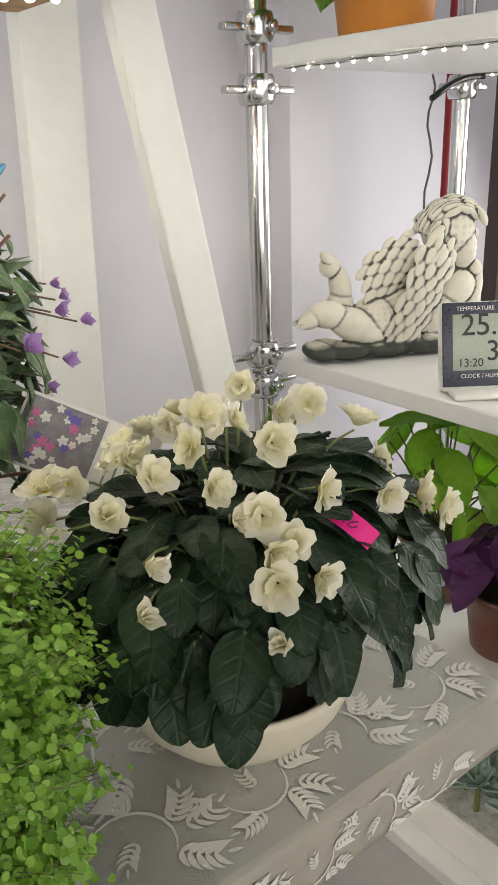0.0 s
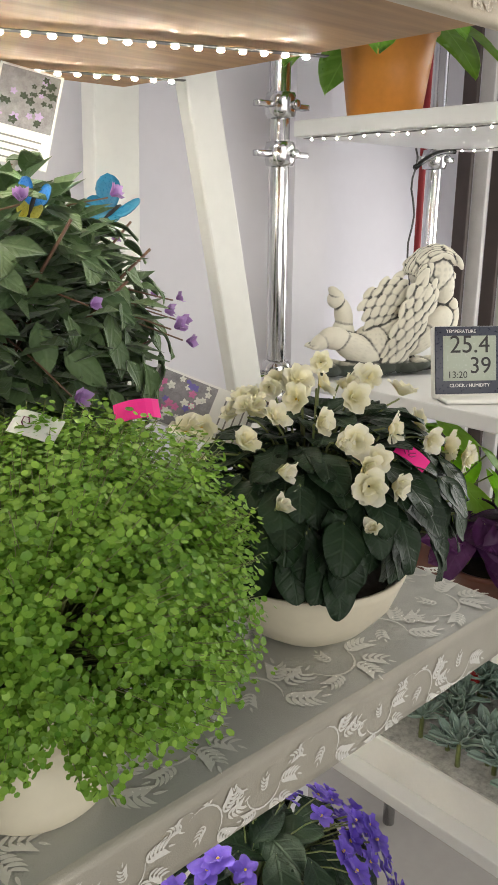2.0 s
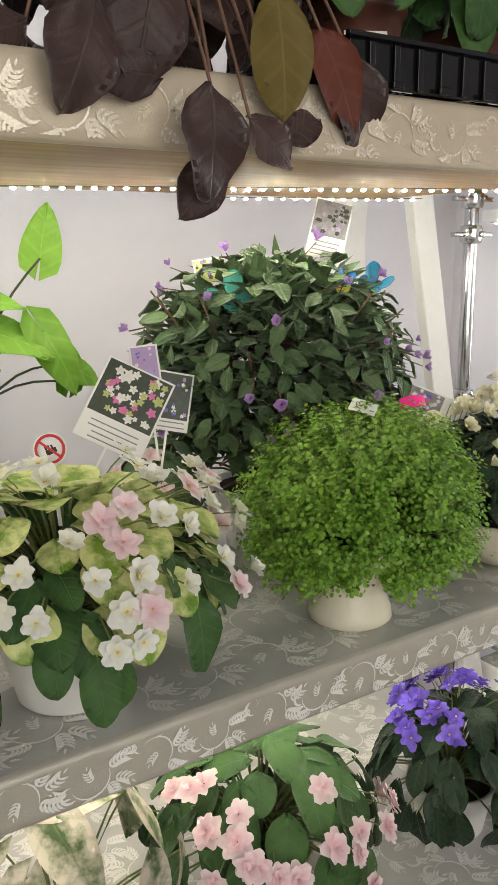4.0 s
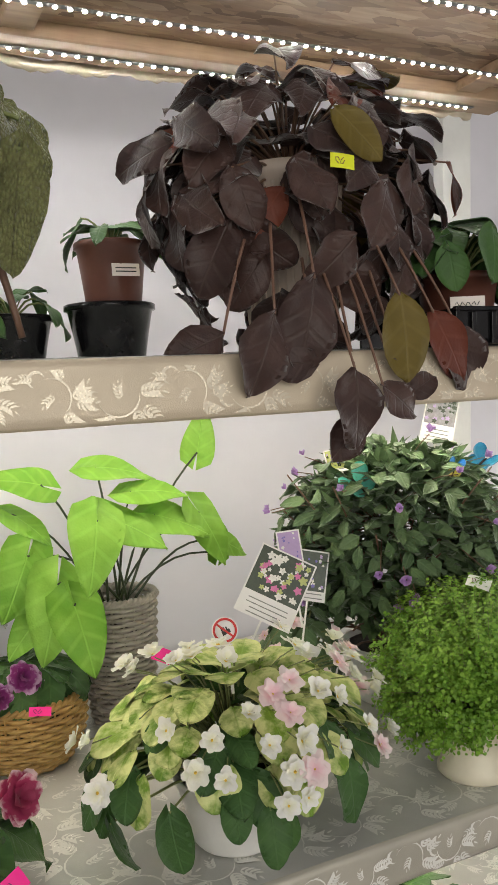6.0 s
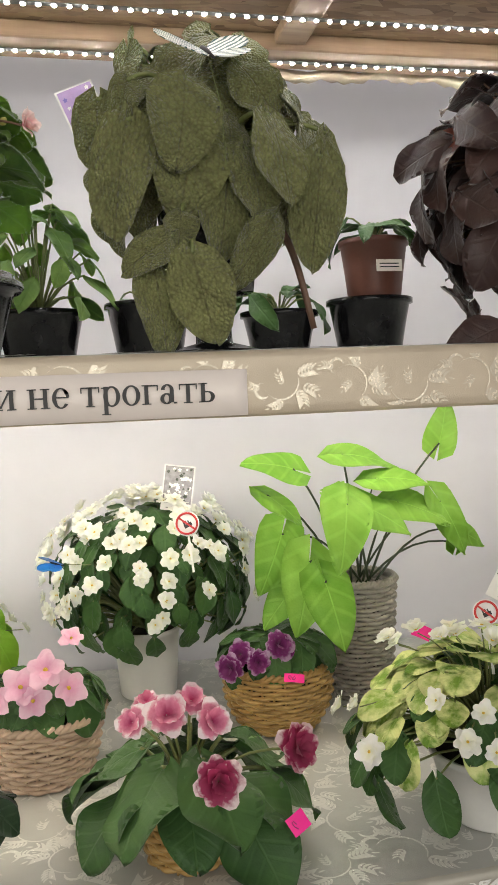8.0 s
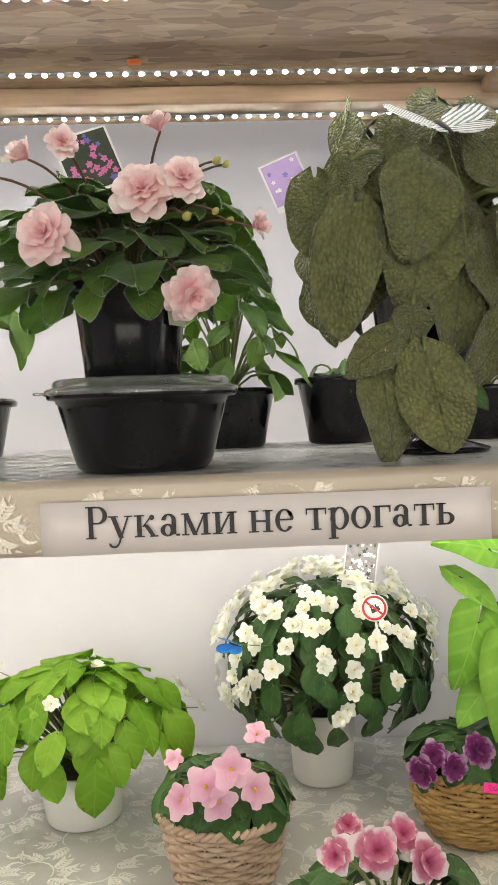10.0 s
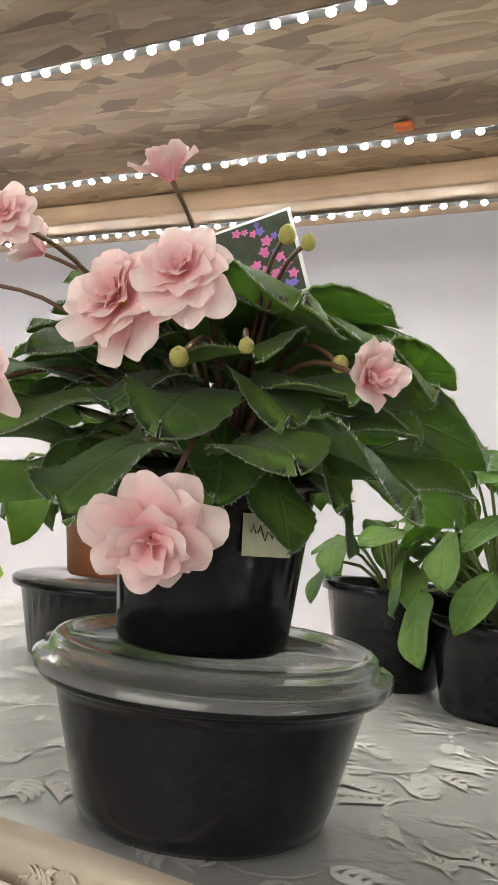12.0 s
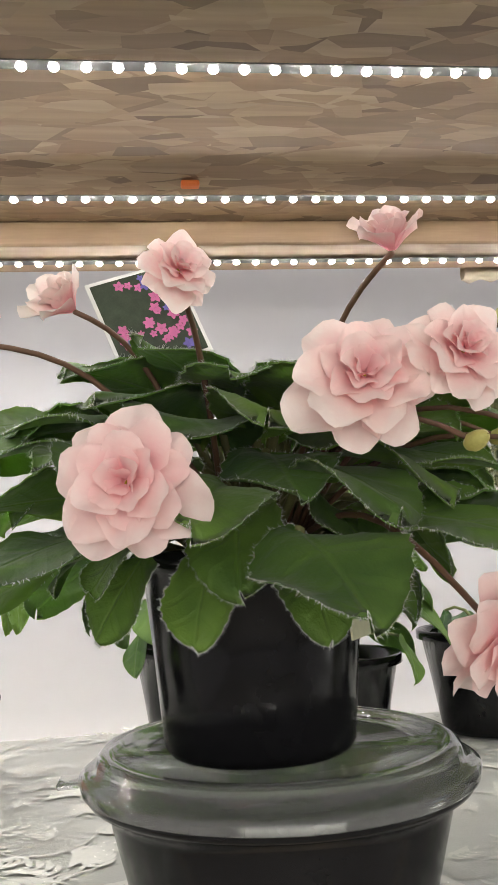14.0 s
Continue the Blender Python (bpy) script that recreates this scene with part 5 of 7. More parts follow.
label_strip.matrix_local = Matrix.Rotation(radians(60), 4, "Z") @ Matrix.Translation((0, -0.0412, 0.048)) @ Matrix.Rotation(radians(-5), 4, "X")
part("handwriting", tube_mesh("handwriting", [[(Vector((-0.008 + 0.0011 * q, -0.0008, 0.001 + 0.0022 * math.sin(q * 1.9) + 0.0012 * math.sin(q * 0.7))), 0.0003) for q in range(15)]], INK, 4), parent=label_strip)
crown = Vector((0.0, 0.0, 0.070))
lines = []
for k in range(58):
    a = k * 2.39996 + 0.9
    ring = k / 58
    up = 0.75 - 1.25 * ring
    out = 0.016 + 0.056 * ring + rng.uniform(-0.008, 0.008)
    p = crown + Vector((out * math.cos(a), out * math.sin(a), 0.050 * (1 - ring) + 0.004 + 0.016 * math.sin(math.pi * ring) + rng.uniform(-0.006, 0.006)))
    d = Vector((math.cos(a), math.sin(a), up * 0.55 + rng.uniform(-0.15, 0.15)))
    nrm = Vector((-0.3 * math.cos(a) * up, -0.3 * math.sin(a) * up, 1))
    part("leaf", hairy[k % 4], parent=pv, m=aim(p, d, nrm, rng.uniform(0.72, 1.08), radians(rng.uniform(-25, 25))))
    lines.append(arc(crown + Vector((0.008 * math.cos(a), 0.008 * math.sin(a), -0.01)), p, 0.008, 6, 0.0021, 0.0016))
for k in range(16):
    a = 3.0 + 0.22 * k
    p = crown + Vector((0.046 * math.cos(a), 0.042 * math.sin(a), 0.004 + 0.016 * (k % 3)))
    part("leaf", hairy[k % 4], parent=pv, m=aim(p, (0.8 * math.cos(a), 0.7 * math.sin(a), -0.85 + 0.35 * (k % 3)), (math.cos(a), math.sin(a), 0.8), 0.60 + 0.11 * (k % 3), radians(rng.uniform(-20, 20))))
    lines.append(arc(crown, p, 0.01, 6, 0.002, 0.0016))
part("petioles", tube_mesh("petioles", lines, plain("hairy_petiole", (0.15, 0.15, 0.06), 0.55, vary=0.3, scale=80), 7), parent=pv, kind="stuff")
lines = []
ox, oy, oz = -0.874, 0.0635, TOP + 0.0662
for (x, y, z), f, s, me in (((-0.852, -0.040, 1.610), (-0.15, -0.90, 0.25), 1.0, rose[0]), ((-0.828, -0.048, 1.615), (0.2, -0.9, 0.3), 0.72, rose[1]), ((-0.915, -0.036, 1.585), (-0.25, -0.95, 0.1), 0.98, rose[2]), ((-0.826, -0.054, 1.544), (0.42, -0.80, -0.50), 0.90, rose[2]), ((-0.783, -0.018, 1.592), (0.7, -0.5, 0.1), 0.62, half), ((-0.841, -0.040, 1.648), (-0.2, -0.4, 0.8), 0.62, half), ((-0.935, 0.01, 1.648), (-0.5, -0.5, 0.45), 0.72, half), ((-0.902, -0.044, 1.640), (0.35, -0.75, 0.3), 0.55, rose[0]), ((-0.962, 0.0, 1.635), (-0.2, -0.3, 0.9), 0.5, half)):
    q = Vector((x - ox, y - oy, z - oz))
    part("flower", me, parent=pv, m=face_to(q, f, s, rng.uniform(0, 6)))
    lines.append(arc(crown + Vector((0.01 * math.copysign(1, q.x), -0.012, 0.0)), q - Vector(f).normalized() * 0.0005, 0.022, 11, 0.0012, 0.0009))
for x, y, z in ((-0.806, -0.03, 1.632), (-0.800, -0.028, 1.630), (-0.826, -0.05, 1.592), (-0.808, -0.045, 1.596), (-0.798, 0.0, 1.60)):
    q = Vector((x - ox, y - oy, z - oz))
    part("bud", bud_green, parent=pv, m=face_to(q, (0.3, -0.6, 0.2), rng.uniform(0.6, 0.85)))
    lines.append(arc(crown + Vector((0.012, -0.012, 0.0)), q, 0.026, 9, 0.0010, 0.0008))
part("flower_stalks", tube_mesh("flower_stalks", lines, STEMBROWN, 6), parent=pv, kind="stuff")

# olive pebbled trailing plant
epi = [sized(leaf_mesh("leaf", 0.076, 0.068, LEAF_EPI, widest=0.46, fold=0.25, curl=0.34, cord=0.18, serr=0.012, wave=1.8, nx=6, ny=12, seed=k, point=0.8), 0.078) for k in range(3)]
ep = thing("olive_trailing_plant", "large pebbled olive leaves cascading over a black pot", "potted plant", (-0.622, 0.135, TOP), "potted plants")
part("stand", lathe("stand", [(0.0005, 0.0), (0.048, 0.0), (0.050, 0.003), (0.044, 0.005), (0.018, 0.012), (0.016, 0.05), (0.03, 0.06), (0.0005, 0.062)], BLACK, 36), parent=ep, label="black round pedestal foot")
part("pot", lathe("pot", [(0.0005, 0.06), (0.04, 0.06), (0.052, 0.15), (0.055, 0.15), (0.055, 0.158), (0.049, 0.158), (0.0005, 0.145)], BLACK, 36), parent=ep)
rr = random.Random(101)
lines = []
for k in range(62):
    sn = 0.97 - 1.45 * (k + 0.5) / 62
    cs = math.sqrt(max(0.0, 1 - sn * sn))
    a = k * 2.39996 + rr.uniform(-0.3, 0.3)
    g = rr.uniform(0.80, 1.08)
    wide = 0.122 if sn > -0.2 else 0.122 - 0.05 * (-0.2 - sn)
    p = Vector((wide * cs * math.cos(a), 0.098 * cs * math.sin(a) - 0.005, 0.178 + 0.118 * sn)) * 1.0
    p = Vector((p.x * g * 0.9, p.y * g * (0.78 if p.y < 0 else 1.0), p.z))
    out = Vector((math.cos(a), math.sin(a), 0.25 + 0.5 * max(0, sn)))
    d = Vector((0.35 * math.cos(a) + rr.uniform(-0.35, 0.35), 0.35 * math.sin(a), -1.0 + 0.75 * max(0, sn)))
    nrm = out + Vector((rr.uniform(-0.45, 0.45), rr.uniform(-0.9, -0.1), rr.uniform(-0.1, 0.5)))
    sc = rr.uniform(0.52, 0.92)
    part("leaf", epi[k % 3], parent=ep, m=aim(p - d.normalized() * 0.035 * sc, d, nrm, sc, radians(rr.uniform(-18, 18))))
    lines.append(arc((0, 0, 0.15), p - d.normalized() * 0.035 * sc, 0.03, 6, 0.0028, 0.002))
# the broad leaves of the front: base x, z, tip x, z, depth, width
for bx, bz, tx, tz, y, w in (
        (-0.034, 0.221, -0.040, 0.154, -0.123, 0.062), (-0.081, 0.192, -0.102, 0.100, -0.105, 0.054), (-0.026, 0.195, -0.036, 0.119, -0.100, 0.070),
        (0.006, 0.169, -0.001, 0.084, -0.085, 0.053), (0.035, 0.194, 0.057, 0.127, -0.120, 0.050), (0.089, 0.168, 0.068, 0.075, -0.095, 0.050),
        (0.020, 0.172, 0.036, 0.113, -0.100, 0.044), (0.040, 0.114, 0.003, 0.059, -0.110, 0.035), (-0.034, 0.081, -0.022, 0.011, -0.120, 0.056),
        (-0.065, 0.073, -0.054, 0.004, -0.105, 0.044), (-0.050, 0.095, -0.087, 0.072, -0.115, 0.033), (-0.041, 0.116, -0.042, 0.089, -0.115, 0.030),
        (-0.077, 0.235, -0.088, 0.204, -0.075, 0.032), (0.020, 0.248, 0.051, 0.211, -0.085, 0.047), (0.103, 0.198, 0.107, 0.142, -0.065, 0.030)):
    d = Vector((tx - bx, 0, tz - bz))
    tall = d.length
    m = aim((bx, y + 0.012, bz), d + Vector((0, -0.28 * tall, 0)), (rr.uniform(-0.35, 0.35), -1, 0.35), 1.0)
    part("leaf", epi[rr.randrange(3)], parent=ep, m=m @ Matrix.Diagonal((w / 0.066, tall / 0.072, 0.8, 1)))
    lines.append(arc((bx * 0.4, -0.03, max(0.13, bz)), (bx, y + 0.012, bz), 0.012, 6, 0.0026, 0.002))
part("petioles", tube_mesh("petioles", lines, STEM, 6), parent=ep, kind="stuff")
part("runner", tube_mesh("runner", [arc((0.05, -0.05, 0.12), (0.085, -0.055, 0.02), 0.02, 9, 0.004, 0.003)], STEMBROWN, 8), parent=ep)

# bronze trailing plant in a ribbed beige pot
br = [sized(leaf_mesh("leaf", 0.080, 0.056, LEAF_BROWN, widest=0.48, fold=0.16, curl=0.24, cord=0.05, serr=0.015, wave=1.7, nx=6, ny=10, seed=k, point=0.9), 0.075) for k in range(3)]
brr = [sized(leaf_mesh("leaf", 0.075, 0.044, LEAF_RED, widest=0.48, fold=0.14, curl=0.2, cord=0.05, wave=0.8, nx=4, ny=9, seed=7), 0.075)]
bro = [sized(leaf_mesh("leaf", 0.078, 0.052, LEAF_OLIVE, widest=0.48, fold=0.12, curl=0.15, cord=0.05, wave=0.5, nx=4, ny=9, seed=9), 0.078)]
bp = thing("bronze_trailing_plant", "dark bronze quilted leaves trailing from a ribbed beige pot", "potted plant", (-0.245, 0.135, TOP), "potted plants")
cup(bp, 0, 0, 0, BEIGEPOT, profile=[(0.0005, 0.0), (0.042, 0.0), (0.044, 0.004), (0.055, 0.175), (0.060, 0.178), (0.060, 0.19), (0.054, 0.19), (0.0005, 0.17)], fill=0)
for k in range(40):
    a = TAU * k / 40
    part("rib", tube_mesh("rib", [[(Vector((0.0446 * math.cos(a), 0.0446 * math.sin(a), 0.006)), 0.0014), (Vector((0.0553 * math.cos(a), 0.0553 * math.sin(a), 0.172)), 0.0016)]], BEIGEPOT, 5), parent=bp)
mound(bp, (0.0, -0.01, 0.160), (0.175, 0.110, 0.145), 104, br, (0.55, 0.95), -0.6, 30, STEMBROWN, (0, 0, 0.18), 111, inset=(0.78, 1.04), spin=40)
mound(bp, (0.01, -0.015, 0.120), (0.165, 0.118, 0.125), 72, br, (0.55, 0.95), -0.95, 24, None, None, 115, inset=(0.8, 1.04), spin=45)
mound(bp, (0.02, -0.01, 0.16), (0.178, 0.11, 0.15), 9, brr, (0.7, 1.1), -0.5, 24, STEMBROWN, (0, 0, 0.18), 112, spin=40)
mound(bp, (0.02, -0.02, 0.15), (0.15, 0.12, 0.16), 5, bro, (0.75, 1.05), -0.4, 12, STEMBROWN, (0, 0, 0.18), 113, spin=40)
lines = []
for (x, y, z), (dx, dz), s, me in (((-0.058, -0.145, -0.012), (-1, 0.0), 0.62, br[0]), ((-0.035, -0.17, -0.02), (0.05, -1), 0.85, br[1]), ((0.0, -0.16, -0.035), (0.9, -0.6), 0.6, br[2]), ((0.012, -0.15, -0.005), (0.9, 0.2), 0.5, br[0]), ((-0.015, -0.15, -0.06), (-0.6, -0.7), 0.62, br[0]), ((0.035, -0.15, -0.045), (0.7, 0.4), 0.45, br[2]), ((0.07, -0.145, 0.03), (0.6, -1), 1.0, brr[0]), ((0.10, -0.14, 0.02), (0.3, -1), 0.9, br[1]), ((-0.10, -0.15, 0.03), (-0.3, -1), 0.9, br[2]), ((0.025, -0.155, 0.045), (0.1, -1), 1.0, bro[0]), ((-0.06, -0.15, 0.06), (-0.2, -1), 1.0, br[0]), ((-0.135, -0.12, 0.015), (-0.9, -0.35), 0.7, br[1])):
    part("leaf", me, parent=bp, m=aim((x, y, z), (dx, -0.12, dz), (0.1, -1, 0.2), s, radians(rng.uniform(-14, 14))))
    lines.append(arc((x * 0.75, -0.10, max(z, 0.0) + 0.085), (x, y, z), 0.004, 8, 0.0017, 0.0012))
part("runners", tube_mesh("runners", lines, plain("reddish_runner", (0.17, 0.09, 0.06), 0.5, vary=0.2), 6), parent=bp, kind="stuff")

# plain pots with young plants behind
young = leaves("leaf", 0.060, 0.026, LEAF_MID, widest=0.5, fold=0.2, curl=0.3, cord=0.02)
fresh = leaves("leaf", 0.052, 0.030, LEAF_PINKV, widest=0.5, fold=0.2, curl=0.2, cord=0.05)


def black_pot(x, y, r, h, plant, seed, reach, tall, n, label):
    ob = thing("black_pot_plant", label, "potted plant", (x, y, TOP), "potted plants")
    cup(ob, r, r * 0.78, h, BLACK, rim=0.004)
    if n:
        mound(ob, (0, 0, h - 0.01), (reach, reach * 0.85, tall), n, plant, (0.7, 1.15), 0.0, 34, STEM, (0, 0, h * 0.85), seed, spin=30)
    return ob


black_pot(-0.665, 0.355, 0.05, 0.075, young, 121, 0.05, 0.03, 6, "matt black plastic pot with a few low leaves")
black_pot(-0.505, 0.335, 0.045, 0.06, young, 122, 0.07, 0.05, 10, "black plastic pot with strap shaped green leaves")
black_pot(-0.795, 0.335, 0.05, 0.065, fresh, 123, 0.085, 0.145, 34, "black plastic pot with a bushy dark green plant")
black_pot(-0.885, 0.370, 0.05, 0.075, fresh, 124, 0.075, 0.07, 14, "black plastic pot with young green leaves")
nested = black_pot(-0.392, 0.32, 0.05, 0.072, young, 125, 0.05, 0.03, 0, "empty black plastic pot holding a brown pot")
brn = thing("brown_pot_plant", "brown plastic pot with a paper label and spreading green leaves", "potted plant", (-0.392, 0.30, TOP + 0.0655), "potted plants")
cup(brn, 0.040, 0.032, 0.075, BROWNPOT)
mound(brn, (0, 0, 0.072), (0.062, 0.055, 0.032), 12, young, (0.75, 1.1), 0.05, 30, STEM, (0, 0, 0.065), 126)
lb = part("paper_label", box_bm(-0.016, 0.016, -0.0004, 0.0004, -0.007, 0.007), PAPERWARM, brn, "creased beige paper label", smooth=False)
lb.matrix_local = Matrix.Translation((0.005, -0.0375, 0.04)) @ Matrix.Rotation(radians(-6), 4, "X")
for q in (0.002, -0.002):
    part("writing", box_bm(-0.012, 0.012, -0.0009, -0.0005, q - 0.0006, q + 0.0006), INK, lb, smooth=False)

# second bowl with a terracotta coloured pot, behind and beside the first
b2 = thing("takeaway_bowl", "black plastic bowl with a pale lid holding a terracotta pot", "bowl", (-1.080, 0.262, TOP), "black bowls")
part("body", lathe("body", [(0.0005, 0), (0.046, 0), (0.05, 0.004), (0.060, 0.052), (0.066, 0.053), (0.067, 0.057), (0.064, 0.058), (0.058, 0.057), (0.0005, 0.05)], BLACK, 40), parent=b2)
part("lid", lathe("lid", [(0.067, 0.058), (0.064, 0.0605), (0.056, 0.062), (0.0005, 0.0625), (0.0005, 0.0615), (0.056, 0.061), (0.063, 0.0595)], CLEAR, 40), parent=b2)
tp = thing("terracotta_pot_plant", "terracotta plastic pot with pale green leaves", "potted plant", (-1.072, 0.256, TOP + 0.0630), "potted plants")
cup(tp, 0.036, 0.03, 0.055, TERRA)
mound(tp, (0, 0, 0.055), (0.085, 0.075, 0.05), 18, fresh, (0.8, 1.3), -0.2, 20, STEM, (0, 0, 0.05), 127)
ln = thing("neighbour_violet", "lime leaved violet with drooping round leaves in a black pot", "potted plant", (-1.125, 0.10, TOP), "potted plants")
cup(ln, 0.042, 0.034, 0.07, BLACK)
mound(ln, (0, 0, 0.07), (0.075, 0.07, 0.05), 18, leaves("leaf", 0.05, 0.036, LEAF_LIME, widest=0.5), (0.8, 1.1), -0.2, 14, STEM, (0, 0, 0.06), 128)

# black seedling tray at the shelf's end
tray = thing("seedling_tray", "long ribbed black plastic tray holding brown pots", "tray", (0.055, 0.085, TOP), "black trays")
part("floor_panel", box_bm(-0.185, 0.185, -0.072, 0.072, 0, 0.002), BLACK, tray, smooth=False)
for y0, y1 in ((-0.085, -0.082), (0.082, 0.085)):
    part("side", box_bm(-0.195, 0.195, y0, y1, 0.0, 0.036, 0.001), BLACK, tray, smooth=False)
for x0, x1 in ((-0.195, -0.192), (0.192, 0.195)):
    part("end", box_bm(x0, x1, -0.0815, 0.0815, 0.0, 0.036, 0.001), BLACK, tray, smooth=False)
part("lip", box_bm(-0.2, 0.2, -0.091, -0.0855, 0.033, 0.037, 0.001), BLACK, tray, smooth=False)
for k in range(15):
    x = -0.175 + 0.025 * k
    part("rib", box_bm(x - 0.003, x + 0.003, -0.0885, -0.0855, 0.001, 0.032, 0.0008), BLACK, tray, smooth=False)
    if k % 2:
        part("foot", box_bm(x - 0.006, x + 0.006, -0.0915, -0.0890, 0.0, 0.006, 0.001), BLACK, tray, smooth=False)
for x, y, r, h, sd in ((-0.075, 0.075, 0.042, 0.075, 131), (0.055, 0.085, 0.042, 0.07, 132), (0.18, 0.085, 0.042, 0.075, 133)):
    ob = thing("brown_pot_plant", "brown labelled pot with dark green leaves in the tray", "potted plant", (x, y, TOP + 0.0022), "potted plants")
    cup(ob, r, r * 0.8, h, BROWNPOT)
    mound(ob, (0, 0, h), (0.085, 0.07, 0.06), 22, mid, (0.8, 1.2), -0.1, 22, STEM, (0, 0, h * 0.9), sd)
    lb = part("paper_label", box_bm(-0.018, 0.018, -0.0004, 0.0004, -0.008, 0.008), PAPERWARM, ob, "pale handwritten paper label", smooth=False)
    lb.matrix_local = Matrix.Rotation(radians(-25), 4, "Z") @ Matrix.Translation((0, -0.0398, h * 0.55)) @ Matrix.Rotation(radians(-6), 4, "X")
    part("handwriting", tube_mesh("handwriting", [[(Vector((-0.013 + 0.0018 * q, -0.0008, 0.0025 * math.sin(q * 1.9))), 0.0004) for q in range(15)]], INK, 4), parent=lb)

# ---- the rack by the window, and the lowest shelf ----


def statue_mesh():
    """A reclining winged figure, as one plain plaster shape."""
    bm = bmesh.new()

    def blob(c, r, rot=(0, 0, 0)):
        m = Matrix.Translation(c) @ Euler([radians(q) for q in rot]).to_matrix().to_4x4() @ Matrix.Diagonal((*r, 1))
        bmesh.ops.create_uvsphere(bm, u_segments=20, v_segments=12, radius=1, matrix=m)

    # head, cheeks, nose, chin, neck, shoulder, forearm and hand
    blob((0.078, 0, 0.150), (0.034, 0.032, 0.036))
    blob((0.094, -0.004, 0.128), (0.020, 0.024, 0.030))
    blob((0.096, -0.014, 0.119), (0.014, 0.013, 0.013))
    blob((0.1125, -0.004, 0.130), (0.005, 0.005, 0.006))
    blob((0.108, -0.003, 0.119), (0.006, 0.009, 0.005))
    blob((0.100, -0.003, 0.107), (0.011, 0.012, 0.009))
    blob((0.108, -0.004, 0.143), (0.008, 0.015, 0.010))
    blob((0.072, 0.0, 0.094), (0.020, 0.020, 0.026))
    blob((0.086, -0.012, 0.078), (0.028, 0.020, 0.022), (0, -25, 0))
    blob((0.062, -0.004, 0.054), (0.044, 0.026, 0.024), (0, -32, 0))
    blob((0.111, -0.012, 0.074), (0.012, 0.012, 0.030), (0, 10, 0))
    blob((0.111, -0.012, 0.100), (0.010, 0.010, 0.012))
    # back, hips, both legs and feet
    blob((0.012, 0.006, 0.055), (0.050, 0.026, 0.030), (0, -22, 0))
    blob((-0.018, 0.0, 0.044), (0.030, 0.028, 0.030))
    blob((-0.046, -0.012, 0.040), (0.044, 0.020, 0.021), (0, 24, 0))
    blob((-0.085, -0.014, 0.058), (0.026, 0.016, 0.017), (0, 6, 0))
    blob((-0.104, -0.014, 0.055), (0.020, 0.012, 0.012), (0, -24, 0))
    blob((-0.058, 0.014, 0.060), (0.018, 0.017, 0.024))
    blob((-0.058, 0.014, 0.086), (0.014, 0.014, 0.028), (0, -12, 0))
    blob((-0.073, 0.012, 0.112), (0.013, 0.012, 0.014), (0, 20, 0))
    blob((-0.077, 0.008, 0.122), (0.012, 0.009, 0.007), (0, 40, 0))
    for k in range(4):
        blob((-0.117 - 0.002 * k, -0.020 + 0.005 * k, 0.047 + 0.001 * k), (0.007, 0.003, 0.003), (0, -24, 0))
    rr = random.Random(3)
    # nearer wing: rows of feathers hanging down and back
    for row in range(8):
        t = row / 7
        for k in range(4):
            u = (k + 0.5 * (row % 2)) / 3.5 - 0.5
            cx = 0.050 - 0.040 * t + u * (0.046 - 0.014 * t)
            cz = 0.120 - 0.098 * t - 0.010 * u
            blob((cx, -0.036 + 0.008 * t + 0.010 * abs(u), cz), (0.0125 + 0.006 * t, 0.0036, 0.0072), (rr.uniform(-10, 10), 112 + 14 * t + rr.uniform(-9, 9), rr.uniform(-6, 6)))
    # farther wing, spread along the back
    for row in range(6):
        t = row / 5
        for k in range(5):
            u = (k + 0.5 * (row % 2)) / 4.5
            cx = 0.020 - 0.056 * t + 0.018 * u
            cz = 0.142 - 0.020 * t * t - 0.060 * u * (0.8 + 0.2 * t) - 0.012 * t
            blob((cx, -0.004 + 0.004 * t - 0.010 * math.sin(math.pi * min(1, u)), cz), (0.0135, 0.0036, 0.0072), (rr.uniform(-10, 10), 140 + rr.uniform(-9, 9), rr.uniform(-6, 6)))
    # long waved hair combed back from the brow
    for k in range(10):
        a0 = -0.9 + 0.2 * k
        for q in range(6):
            t = q / 5
            ang = 0.55 + 2.1 * t
            r = 0.036 + 0.003 * math.sin(q * 2 + k)
            cx = 0.080 + r * math.cos(ang) * (0.95 + 0.1 * t)
            cz = 0.150 + r * math.sin(ang) * math.cos(a0 * 0.9)
            cy = -r * math.sin(a0) * 0.92
            blob((cx, cy, cz - 0.010 * t * t), (0.013, 0.0042, 0.0042), (0, 90 - math.degrees(ang) + rr.uniform(-8, 8), rr.uniform(-8, 8)))
    for k in range(11):
        blob((0.058 - 0.012 * math.sin(k * 1.3) - 0.0016 * k, -0.030 + 0.004 * math.cos(k * 2), 0.150 - 0.0055 * k), (0.017, 0.0048, 0.0062), (0, 118 + rr.uniform(-14, 14), rr.uniform(-10, 10)))
    # leafy base
    for k in range(13):
        blob((-0.092 + 0.0155 * k, 0.010 * math.sin(k * 2) - 0.004, 0.011), (0.021, 0.030, 0.011), (6 * math.sin(k * 3), 8 * math.cos(k * 2), 25 * k))
    bmesh.ops.translate(bm, verts=bm.verts, vec=(0, 0, 0.0005 - min(v.co.z for v in bm.verts)))
    return bm


